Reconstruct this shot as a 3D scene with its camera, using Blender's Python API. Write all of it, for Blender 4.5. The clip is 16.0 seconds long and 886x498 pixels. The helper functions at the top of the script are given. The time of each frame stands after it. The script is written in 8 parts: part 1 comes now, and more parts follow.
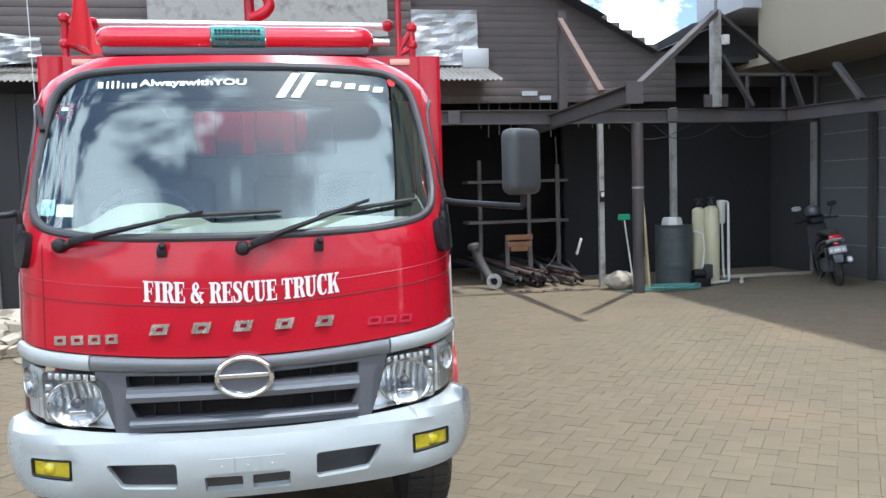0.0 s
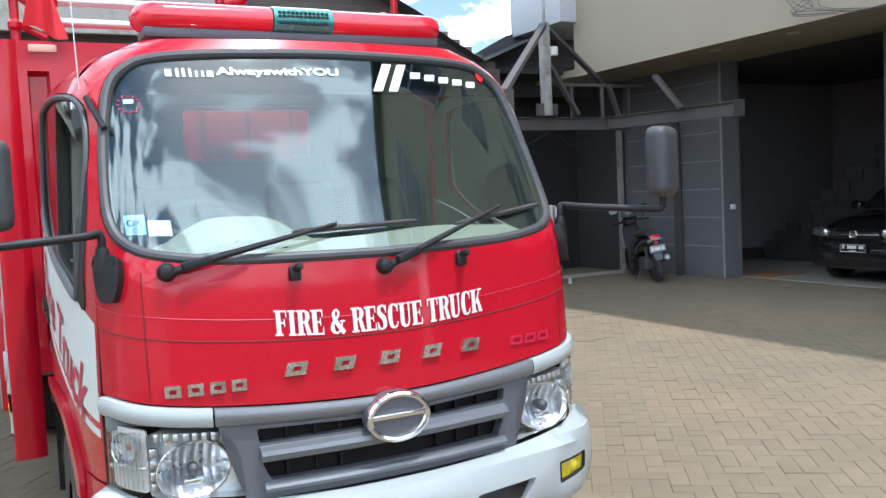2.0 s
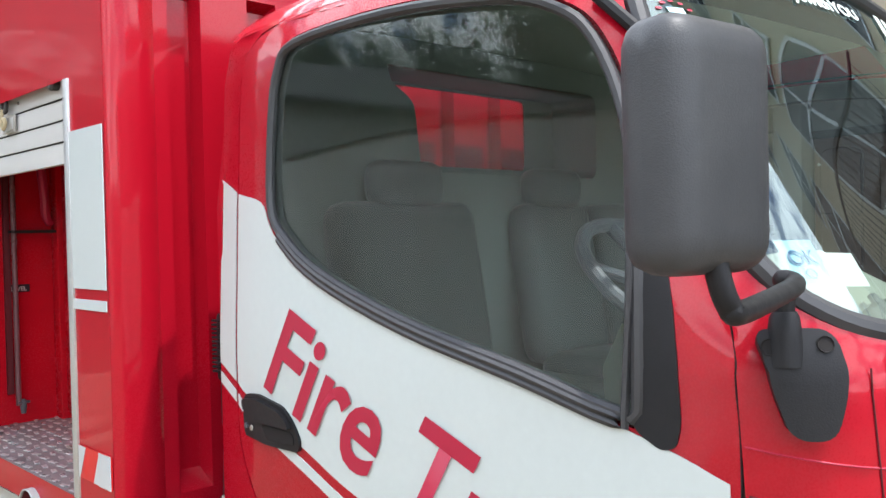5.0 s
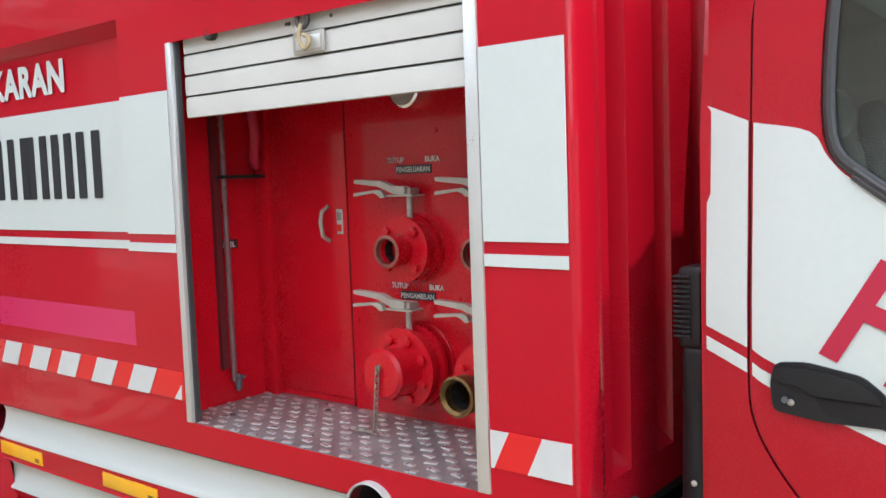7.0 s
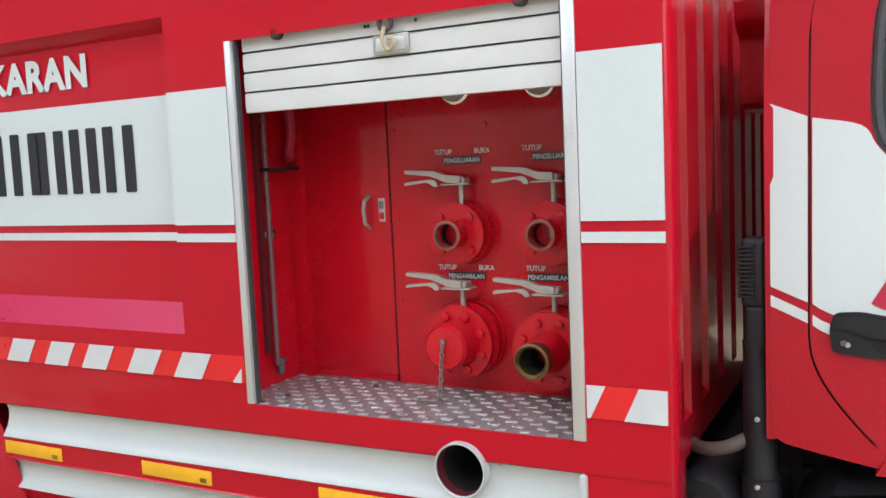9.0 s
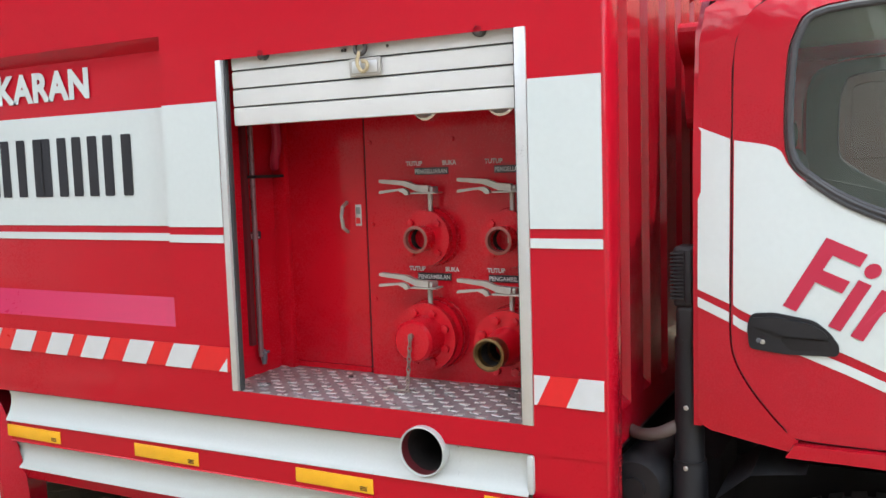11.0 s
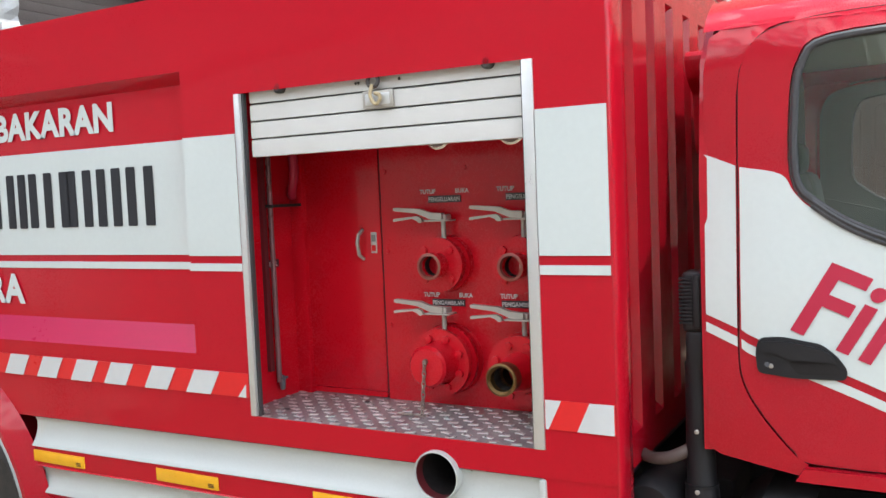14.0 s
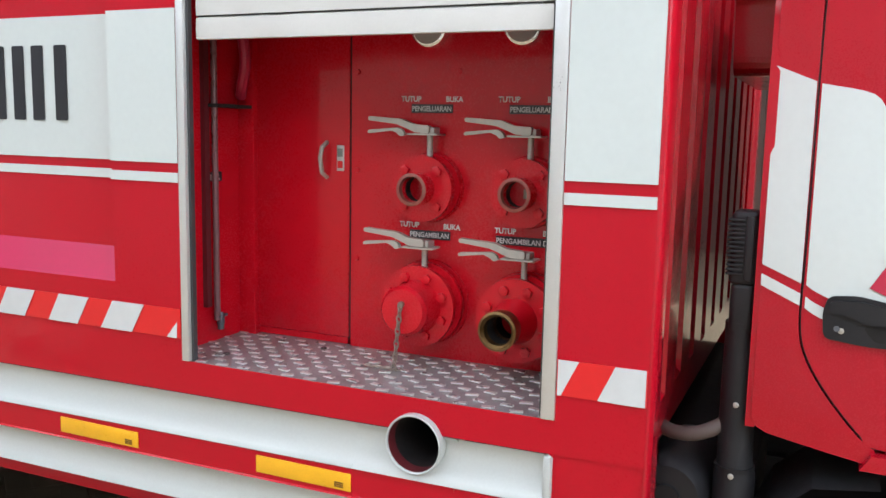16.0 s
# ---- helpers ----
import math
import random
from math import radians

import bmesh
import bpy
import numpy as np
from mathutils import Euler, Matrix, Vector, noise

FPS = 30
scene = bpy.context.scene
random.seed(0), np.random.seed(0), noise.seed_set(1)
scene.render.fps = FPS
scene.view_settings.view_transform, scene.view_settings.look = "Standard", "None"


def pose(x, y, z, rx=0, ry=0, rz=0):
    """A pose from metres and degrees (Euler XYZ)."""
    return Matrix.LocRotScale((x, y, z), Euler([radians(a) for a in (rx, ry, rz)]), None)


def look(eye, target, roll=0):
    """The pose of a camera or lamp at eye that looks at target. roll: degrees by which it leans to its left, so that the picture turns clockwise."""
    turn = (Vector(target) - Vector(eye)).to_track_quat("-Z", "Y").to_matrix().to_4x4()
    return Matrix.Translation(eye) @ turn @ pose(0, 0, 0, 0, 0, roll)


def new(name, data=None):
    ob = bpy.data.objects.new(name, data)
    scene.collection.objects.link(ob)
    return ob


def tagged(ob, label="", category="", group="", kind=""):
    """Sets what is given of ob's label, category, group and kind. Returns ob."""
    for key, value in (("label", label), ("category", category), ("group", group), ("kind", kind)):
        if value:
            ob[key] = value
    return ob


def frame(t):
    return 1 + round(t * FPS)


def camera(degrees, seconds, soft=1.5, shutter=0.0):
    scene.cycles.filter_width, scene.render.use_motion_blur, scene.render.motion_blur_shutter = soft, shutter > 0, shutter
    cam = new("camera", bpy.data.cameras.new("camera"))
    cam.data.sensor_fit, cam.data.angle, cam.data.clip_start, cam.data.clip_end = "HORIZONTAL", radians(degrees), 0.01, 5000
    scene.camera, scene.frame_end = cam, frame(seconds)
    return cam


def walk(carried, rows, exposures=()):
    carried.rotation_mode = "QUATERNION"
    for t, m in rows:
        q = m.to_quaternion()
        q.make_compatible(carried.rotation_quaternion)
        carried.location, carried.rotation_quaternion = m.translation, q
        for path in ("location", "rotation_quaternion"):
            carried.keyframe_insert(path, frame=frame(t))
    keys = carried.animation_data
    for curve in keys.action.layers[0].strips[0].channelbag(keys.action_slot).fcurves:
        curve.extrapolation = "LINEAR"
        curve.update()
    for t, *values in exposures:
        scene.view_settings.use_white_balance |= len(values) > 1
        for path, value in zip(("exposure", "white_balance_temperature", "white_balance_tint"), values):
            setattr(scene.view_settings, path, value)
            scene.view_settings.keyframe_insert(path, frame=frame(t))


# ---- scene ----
cam = camera(54.2, 16.0)
PATH = [
    (0, (0.166, -3.323, 1.603), (0.526, -1.361, 1.468), -1.6),
    (0.5, (-0.208, -3.147, 1.637), (0.297, -1.216, 1.507), -3.1),
    (1, (-0.596, -3.009, 1.626), (0.054, -1.121, 1.509), -3.0),
    (1.5, (-0.839, -2.835, 1.618), (-0.042, -1.007, 1.47), -2.4),
    (2, (-1.082, -2.533, 1.634), (-0.175, -0.755, 1.502), -2.8),
    (2.5, (-1.384, -2.262, 1.651), (-0.31, -0.58, 1.519), -2.9),
    (3, (-1.531, -1.97, 1.617), (-0.297, -0.409, 1.415), -2.6),
    (3.5, (-1.63, -1.54, 1.649), (-0.367, 0.001, 1.471), -2.1),
    (4, (-1.785, -1.11, 1.646), (-0.45, 0.375, 1.529), -2.3),
    (4.5, (-1.833, -0.685, 1.617), (-0.405, 0.711, 1.517), -2.3),
    (5, (-1.912, -0.301, 1.629), (-0.523, 1.137, 1.594), -1.3),
    (5.2, (-2.013, -0.134, 1.61), (-0.634, 1.315, 1.593), -1.4),
    (7.3, (-2.578, 0.929, 1.654), (-0.944, 2.062, 1.445), -1.6),
    (7.5, (-2.639, 0.976, 1.657), (-0.959, 2.036, 1.429), -1.3),
    (8, (-2.722, 1.122, 1.64), (-1.007, 2.123, 1.402), -0.8),
    (8.5, (-2.777, 1.21, 1.648), (-1.042, 2.179, 1.421), -2.4),
    (9, (-2.991, 1.196, 1.657), (-1.234, 2.134, 1.466), -2.6),
    (9.5, (-3.118, 1.161, 1.674), (-1.368, 2.118, 1.523), -3.4),
    (9.7, (-3.123, 1.134, 1.682), (-1.362, 2.07, 1.533), -3.5),
    (12, (-3.196, 0.976, 1.678), (-1.439, 1.909, 1.472), -1.1),
    (12.5, (-3.19, 0.965, 1.684), (-1.426, 1.884, 1.473), -2.2),
    (13, (-3.191, 0.959, 1.694), (-1.431, 1.891, 1.511), -2.2),
    (13.5, (-3.191, 0.96, 1.692), (-1.444, 1.923, 1.551), -2.4),
    (14, (-3.193, 0.961, 1.695), (-1.452, 1.936, 1.563), -2.4),
    (14.5, (-3.161, 0.945, 1.698), (-1.401, 1.88, 1.533), -2.3),
    (15, (-3.096, 1.003, 1.693), (-1.315, 1.892, 1.503), -2.0),
    (15.5, (-2.961, 1.232, 1.666), (-1.145, 2.042, 1.459), -0.1),
    (16, (-2.847, 1.334, 1.619), (-1.041, 2.147, 1.344), 1.2),
]
EXPOSURE = [(0, 0.44, 5850, 9), (2.5, 0.58, 5850, 9), (3.0, 0.62, 5900, 9), (3.5, 0.64, 5950, 10), (4.0, 0.74, 6050, 10), (4.5, 0.82, 6150, 10), (5.0, 0.77, 6250, 10), (7.3, 0.87, 6400, 10), (9.5, 0.86, 6400, 10), (12.5, 0.89, 6400, 10), (13.5, 0.82, 6400, 10), (15.0, 0.84, 6400, 10), (16, 0.90, 6400, 10)]
walk(cam, [(t, look(eye, target, roll)) for t, eye, target, roll in PATH], EXPOSURE)

# ---- world, sun, exposure ----
SUN = Vector((0.155, -0.27, 1.0)).normalized()
world = bpy.data.worlds.new("world")
scene.world = world
world.use_nodes = True
wn, wl = world.node_tree.nodes, world.node_tree.links
wn.clear()
w_out = wn.new("ShaderNodeOutputWorld")
w_bg = wn.new("ShaderNodeBackground")
w_sky = wn.new("ShaderNodeTexSky")
w_sky.sky_type = "NISHITA"
w_sky.sun_disc = False
w_sky.sun_elevation = math.asin(SUN.z)
w_sky.sun_rotation = math.atan2(SUN.x, SUN.y)
w_sky.dust_density = 1.0
w_co = wn.new("ShaderNodeTexCoord")
w_map = wn.new("ShaderNodeMapping")
w_map.inputs["Scale"].default_value = (1.0, 2.6, 2.6)
w_no = wn.new("ShaderNodeTexNoise")
w_no.inputs["Scale"].default_value = 5.0
w_no.inputs["Detail"].default_value = 12.0
w_no.inputs["Roughness"].default_value = 0.56
w_no.inputs["Distortion"].default_value = 0.0
w_ramp = wn.new("ShaderNodeValToRGB")
w_ramp.color_ramp.elements[0].position = 0.465
w_ramp.color_ramp.elements[1].position = 0.565
w_sep = wn.new("ShaderNodeSeparateXYZ")
w_cov = wn.new("ShaderNodeMapRange")
w_cov.inputs["From Min"].default_value = 0.85
w_cov.inputs["From Max"].default_value = 0.92
w_cov.inputs["To Min"].default_value = 0.045
w_cov.inputs["To Max"].default_value = -0.075
w_add = wn.new("ShaderNodeMath")
w_mix = wn.new("ShaderNodeMix")
w_mix.data_type = "RGBA"
w_mix.inputs["B"].default_value = (16.0, 16.7, 17.6, 1)
wl.new(w_co.outputs["Generated"], w_map.inputs["Vector"])
wl.new(w_map.outputs["Vector"], w_no.inputs["Vector"])
wl.new(w_co.outputs["Generated"], w_sep.inputs["Vector"])
wl.new(w_sep.outputs["Z"], w_cov.inputs["Value"])
wl.new(w_no.outputs["Fac"], w_add.inputs[0])
wl.new(w_cov.outputs["Result"], w_add.inputs[1])
wl.new(w_add.outputs["Value"], w_ramp.inputs["Fac"])
wl.new(w_ramp.outputs["Color"], w_mix.inputs["Factor"])
wl.new(w_sky.outputs["Color"], w_mix.inputs["A"])
wl.new(w_mix.outputs["Result"], w_bg.inputs["Color"])
w_bg.inputs["Strength"].default_value = 0.157
wl.new(w_bg.outputs["Background"], w_out.inputs["Surface"])

sun_data = bpy.data.lights.new("sun", "SUN")
sun_data.energy = 3.3
sun_data.angle = radians(0.6)
sun_data.color = (1.0, 0.96, 0.91)
sun = new("sun", sun_data)
sun.matrix_world = look(tuple(SUN * 40), (0, 0, 0))


# ---- materials ----
def mat(name, col, rough=0.5, metal=0.0, var=0.12, scale=6.0, fine=60.0, bump=0.0, bump_scale=120.0, dirt=None, dirt_amt=0.0,
        dirt_scale=2.0, coat=0.0, rough_var=0.1, obj_var=0.0, emit=0.0, island=0.0, spec=0.5, streak=False):
    """A painted, stony or metal surface with broad and fine variation in colour and gloss, and fine relief."""
    m = bpy.data.materials.new(name)
    m.use_nodes = True
    n, l = m.node_tree.nodes, m.node_tree.links
    b = n["Principled BSDF"]
    tc = n.new("ShaderNodeTexCoord")
    co = tc.outputs["Object"]
    if streak:
        mp = n.new("ShaderNodeMapping")
        mp.inputs["Scale"].default_value = (1, 1, 0.12)
        l.new(co, mp.inputs["Vector"])
        sco = mp.outputs["Vector"]
    else:
        sco = co
    a = n.new("ShaderNodeTexNoise")
    a.inputs["Scale"].default_value, a.inputs["Detail"].default_value = scale, 5
    f = n.new("ShaderNodeTexNoise")
    f.inputs["Scale"].default_value, f.inputs["Detail"].default_value = fine, 3
    l.new(sco, a.inputs["Vector"])
    l.new(co, f.inputs["Vector"])
    add = n.new("ShaderNodeMath")
    add.operation = "MULTIPLY_ADD"
    add.inputs[1].default_value = 0.6
    l.new(a.outputs["Fac"], add.inputs[0])
    half = n.new("ShaderNodeMath")
    half.operation = "MULTIPLY"
    half.inputs[1].default_value = 0.4
    l.new(f.outputs["Fac"], half.inputs[0])
    l.new(half.outputs[0], add.inputs[2])
    fac = add.outputs[0]
    mr = n.new("ShaderNodeMapRange")
    mr.inputs["From Min"].default_value, mr.inputs["From Max"].default_value = 0.3, 0.7
    mr.inputs["To Min"].default_value, mr.inputs["To Max"].default_value = 1 - var, 1 + var
    l.new(fac, mr.inputs["Value"])
    val = mr.outputs["Result"]
    if obj_var or island:
        src = n.new("ShaderNodeObjectInfo").outputs["Random"] if obj_var else n.new("ShaderNodeNewGeometry").outputs["Random Per Island"]
        m2 = n.new("ShaderNodeMapRange")
        amt = obj_var or island
        m2.inputs["To Min"].default_value, m2.inputs["To Max"].default_value = 1 - amt, 1 + amt
        l.new(src, m2.inputs["Value"])
        mul = n.new("ShaderNodeMath")
        mul.operation = "MULTIPLY"
        l.new(val, mul.inputs[0])
        l.new(m2.outputs["Result"], mul.inputs[1])
        val = mul.outputs[0]
    vm = n.new("ShaderNodeVectorMath")
    vm.operation = "SCALE"
    vm.inputs[0].default_value = col[:3]
    l.new(val, vm.inputs["Scale"])
    colour = vm.outputs["Vector"]
    if dirt:
        d = n.new("ShaderNodeTexNoise")
        d.inputs["Scale"].default_value, d.inputs["Detail"].default_value = dirt_scale, 8
        d.inputs["Roughness"].default_value = 0.65
        l.new(sco, d.inputs["Vector"])
        dr = n.new("ShaderNodeMapRange")
        dr.inputs["From Min"].default_value, dr.inputs["From Max"].default_value = 0.48, 0.72
        dr.inputs["To Min"].default_value, dr.inputs["To Max"].default_value = 0.0, dirt_amt
        l.new(d.outputs["Fac"], dr.inputs["Value"])
        mx = n.new("ShaderNodeMix")
        mx.data_type = "RGBA"
        l.new(dr.outputs["Result"], mx.inputs["Factor"])
        l.new(colour, mx.inputs["A"])
        mx.inputs["B"].default_value = (*dirt, 1)
        colour = mx.outputs["Result"]
    l.new(colour, b.inputs["Base Color"])
    rr = n.new("ShaderNodeMapRange")
    rr.inputs["From Min"].default_value, rr.inputs["From Max"].default_value = 0.3, 0.7
    rr.inputs["To Min"].default_value, rr.inputs["To Max"].default_value = max(0.02, rough - rough_var), min(1, rough + rough_var)
    l.new(fac, rr.inputs["Value"])
    l.new(rr.outputs["Result"], b.inputs["Roughness"])
    b.inputs["Metallic"].default_value = metal
    b.inputs["Coat Weight"].default_value = coat
    b.inputs["Coat Roughness"].default_value = 0.06
    b.inputs["Specular IOR Level"].default_value = spec
    if emit:
        b.inputs["Emission Color"].default_value = (*col[:3], 1)
        b.inputs["Emission Strength"].default_value = emit
    if bump:
        bn = n.new("ShaderNodeTexNoise")
        bn.inputs["Scale"].default_value, bn.inputs["Detail"].default_value = bump_scale, 4
        l.new(co, bn.inputs["Vector"])
        bp = n.new("ShaderNodeBump")
        bp.inputs["Strength"].default_value = bump
        bp.inputs["Distance"].default_value = 0.01
        l.new(bn.outputs["Fac"], bp.inputs["Height"])
        l.new(bp.outputs["Normal"], b.inputs["Normal"])
    return m


def glass(name, tint=(0.86, 0.93, 0.9), ior=1.75, rough=0.02, sheen=(1, 1, 1)):
    """A thin pane: clear, tinted, with the gloss of glass."""
    m = bpy.data.materials.new(name)
    m.use_nodes = True
    n, l = m.node_tree.nodes, m.node_tree.links
    n.clear()
    o = n.new("ShaderNodeOutputMaterial")
    t = n.new("ShaderNodeBsdfTransparent")
    t.inputs["Color"].default_value = (*tint, 1)
    g = n.new("ShaderNodeBsdfGlossy")
    g.inputs["Roughness"].default_value = rough
    g.inputs["Color"].default_value = (*sheen, 1)
    fr = n.new("ShaderNodeFresnel")
    fr.inputs["IOR"].default_value = ior
    mx = n.new("ShaderNodeMixShader")
    l.new(fr.outputs["Fac"], mx.inputs["Fac"])
    l.new(t.outputs["BSDF"], mx.inputs[1])
    l.new(g.outputs["BSDF"], mx.inputs[2])
    l.new(mx.outputs["Shader"], o.inputs["Surface"])
    return m


SIGHT = mat("clouded_sight_tube", (0.16, 0.075, 0.08), 0.3, var=0.15)
SEAM = mat("dark_red_seam", (0.10, 0.004, 0.008), 0.7, var=0.1)
RED = mat("red_paint", (0.388, 0.0045, 0.016), 0.28, var=0.07, scale=1.3, fine=300, coat=0.55, rough_var=0.06, spec=0.12)
BOXRED = mat("red_body_paint", (0.455, 0.004, 0.016), 0.3, var=0.05, scale=1.1, fine=240, coat=0.28, rough_var=0.05, spec=0.12, dirt=(0.42, 0.010, 0.024), dirt_amt=0.14, dirt_scale=1.5)
INRED = mat("red_bay_paint", (0.52, 0.004, 0.014), 0.28, var=0.04, scale=2, fine=200, coat=0.25, bump=0.04, bump_scale=20, spec=0.25)
BRIGHT_RED = mat("red_reflector_sheet", (0.66, 0.012, 0.014), 0.35, var=0.05)
DECALRED = mat("crimson_decal", (0.42, 0.012, 0.045), 0.42, var=0.04)
PINK = mat("red_ledge_sheen", (0.45, 0.008, 0.065), 0.36, var=0.05, coat=0.05, spec=0.3)
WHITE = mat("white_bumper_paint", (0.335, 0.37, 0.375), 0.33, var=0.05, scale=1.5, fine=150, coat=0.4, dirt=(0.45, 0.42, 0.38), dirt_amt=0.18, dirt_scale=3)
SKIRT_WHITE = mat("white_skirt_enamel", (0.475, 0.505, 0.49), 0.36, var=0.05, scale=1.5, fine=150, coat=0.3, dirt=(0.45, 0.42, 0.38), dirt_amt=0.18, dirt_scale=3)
WHITE_DECAL = mat("white_decal", (0.545, 0.595, 0.58), 0.4, var=0.035, scale=2, dirt=(0.5, 0.5, 0.46), dirt_amt=0.12)
REFLECT_WHITE = mat("white_reflector_sheet", (0.56, 0.58, 0.58), 0.4, var=0.05, scale=20, fine=400)
YELLOW_REFL = mat("yellow_reflector", (0.82, 0.42, 0.015), 0.35, var=0.08, scale=18, fine=350)
BLACK_DECAL = mat("black_decal", (0.012, 0.013, 0.018), 0.4, var=0.2)
BLACK_PLASTIC = mat("black_plastic", (0.012, 0.012, 0.014), 0.5, spec=0.3, var=0.2, bump=0.07, bump_scale=420, dirt=(0.05, 0.047, 0.044), dirt_amt=0.15, dirt_scale=5)
GREY_PLASTIC = mat("charcoal_mirror_plastic", (0.036, 0.038, 0.042), 0.52, var=0.12, bump=0.1, bump_scale=500, dirt=(0.11, 0.11, 0.11), dirt_amt=0.22, dirt_scale=4)
RUBBER = mat("rubber", (0.034, 0.033, 0.032), 0.75, var=0.2, bump=0.2, bump_scale=90, dirt=(0.11, 0.09, 0.07), dirt_amt=0.6, dirt_scale=4)
SEAL = mat("rubber_seal", (0.04, 0.04, 0.043), 0.45, var=0.15)
# Near-black that paints the shade in gaps, bores, recesses and under the truck.
DARKGAP = mat("gap_shade", (0.01, 0.008, 0.008), 0.9, var=0.1)
SILVER = mat("silver_grille_paint", (0.172, 0.181, 0.195), 0.35, metal=0.35, var=0.07, scale=3)
GRILLE_BAR = mat("dark_silver_paint", (0.142, 0.153, 0.169), 0.36, metal=0.35, var=0.07, scale=3)
CHARCOAL = mat("charcoal_grille", (0.10, 0.105, 0.12), 0.45, metal=0.2, var=0.1)
CHROME = mat("chrome", (0.75, 0.75, 0.76), 0.12, metal=1.0, var=0.08, scale=10, rough_var=0.05)
DULLCHROME = mat("bronze_chrome", (0.48, 0.42, 0.37), 0.25, metal=0.9, var=0.1, scale=20)
SHUTTER = mat("shutter_aluminium", (0.60, 0.60, 0.575), 0.5, metal=0.1, var=0.05, scale=5, fine=200, dirt=(0.5, 0.48, 0.44), dirt_amt=0.3, dirt_scale=3)
ALU = mat("aluminium", (0.62, 0.63, 0.62), 0.36, metal=0.55, var=0.07, scale=8, fine=300, dirt=(0.3, 0.28, 0.25), dirt_amt=0.3)
TREAD = mat("tread_plate", (0.36, 0.36, 0.355), 0.42, metal=0.6, var=0.2, scale=9, fine=90, dirt=(0.12, 0.1, 0.09), dirt_amt=0.5, dirt_scale=6)
TREAD_BAR = mat("tread_bar", (0.66, 0.66, 0.64), 0.3, metal=0.6, var=0.15, scale=20)
STEEL_HANDLE = mat("cast_aluminium", (0.42, 0.40, 0.36), 0.5, metal=0.45, var=0.15, scale=18, bump=0.15, bump_scale=160)
WORN_RED = mat("worn_red_rim", (0.26, 0.075, 0.06), 0.4, metal=0.3, var=0.3, scale=40, dirt=(0.16, 0.11, 0.08), dirt_amt=0.6, dirt_scale=30)
BRASS = mat("aged_brass", (0.20, 0.115, 0.04), 0.42, metal=0.8, var=0.3, scale=20, dirt=(0.03, 0.02, 0.015), dirt_amt=0.6, dirt_scale=14)
CHAINM = mat("dull_steel_chain", (0.32, 0.27, 0.23), 0.45, metal=0.8, var=0.2, scale=60)
LENS_CLEAR = glass("lamp_lens", (0.93, 0.95, 0.96), 1.45)
REFLECTOR = mat("lamp_reflector", (0.92, 0.95, 0.98), 0.30, metal=1.0, var=0.05)
DUCT = mat("dusty_brown_duct", (0.085, 0.062, 0.055), 0.6, var=0.15)
LAMP_PALE = mat("pale_lamp_backing", (0.62, 0.61, 0.58), 0.35, metal=0.0, var=0.1, scale=30)
AMBER = mat("amber_lens", (0.62, 0.33, 0.24), 0.25, var=0.1, coat=0.5)
FOG_YELLOW = mat("yellow_fog_lens", (0.55, 0.45, 0.01), 0.2, var=0.25, scale=40, coat=0.8)
GLASS_WS = glass("windscreen_glass", (0.82, 0.92, 0.88), 2.25, sheen=(0.84, 0.98, 0.98))
GLASS_DOOR = glass("door_glass", (0.88, 0.97, 0.94), 1.75, sheen=(0.93, 1.0, 0.98))
GLASS_FAR = glass("far_door_glass", (0.84, 0.92, 0.89), 1.15)
GLASS_REAR = glass("rear_window_glass", (0.93, 0.95, 0.94), 1.45)
GLASS_BAND = glass("shade_band_glass", (0.10, 0.12, 0.13), 1.7)
GLASS_HOUSE = mat("dark_window_glass", (0.012, 0.014, 0.016), 0.06, var=0.1, rough_var=0.02)
CREAM_TRIM = mat("pale_cab_trim", (0.31, 0.35, 0.295), 0.6, var=0.06, bump=0.1, bump_scale=200)
GREY_TRIM = mat("grey_cab_trim", (0.21, 0.23, 0.215), 0.7, var=0.1)
SEATM = mat("grey_seat_cloth", (0.085, 0.097, 0.092), 0.55, var=0.12, scale=5)
RED_LIGHT = mat("red_beacon_lens", (0.62, 0.012, 0.03), 0.18, var=0.1, scale=8, coat=0.8)
TEAL_LIGHT = mat("teal_beacon_lens", (0.01, 0.22, 0.20), 0.2, var=0.3, scale=60, coat=0.8)
FLAGCLOTH = mat("red_flag_cloth", (0.55, 0.02, 0.03), 0.8, var=0.12, scale=12)
PAVER = mat("grey_brown_paver", (0.168, 0.138, 0.090), 0.88, var=0.16, scale=1.4, fine=70, bump=0.3, bump_scale=130, dirt=(0.215, 0.152, 0.092), dirt_amt=0.8, dirt_scale=0.33, island=0.06)
PAVER_ONE = mat("grey_brown_paver_block", (0.168, 0.138, 0.090), 0.88, var=0.14, scale=3, fine=70, bump=0.3, bump_scale=130, obj_var=0.08)
SAND = mat("sandy_joint", (0.18, 0.146, 0.096), 0.95, var=0.25, scale=2, fine=50, bump=0.3)
HOUSE_CREAM = mat("cream_house_paint", (0.285, 0.253, 0.186), 0.8, var=0.05, scale=1.2, fine=60, bump=0.06, dirt=(0.235, 0.21, 0.155), dirt_amt=0.3, dirt_scale=0.8, streak=True)
HOUSE_WHITE = mat("blue_white_house_paint", (0.40, 0.42, 0.44), 0.8, var=0.05, bump=0.05)
HOUSE_GREY = mat("grey_house_paint", (0.115, 0.122, 0.126), 0.75, var=0.08, scale=1.5, bump=0.08, dirt=(0.09, 0.09, 0.085), dirt_amt=0.3, dirt_scale=1.2)
GROOVE = mat("pale_groove_line", (0.25, 0.26, 0.26), 0.8, var=0.2)
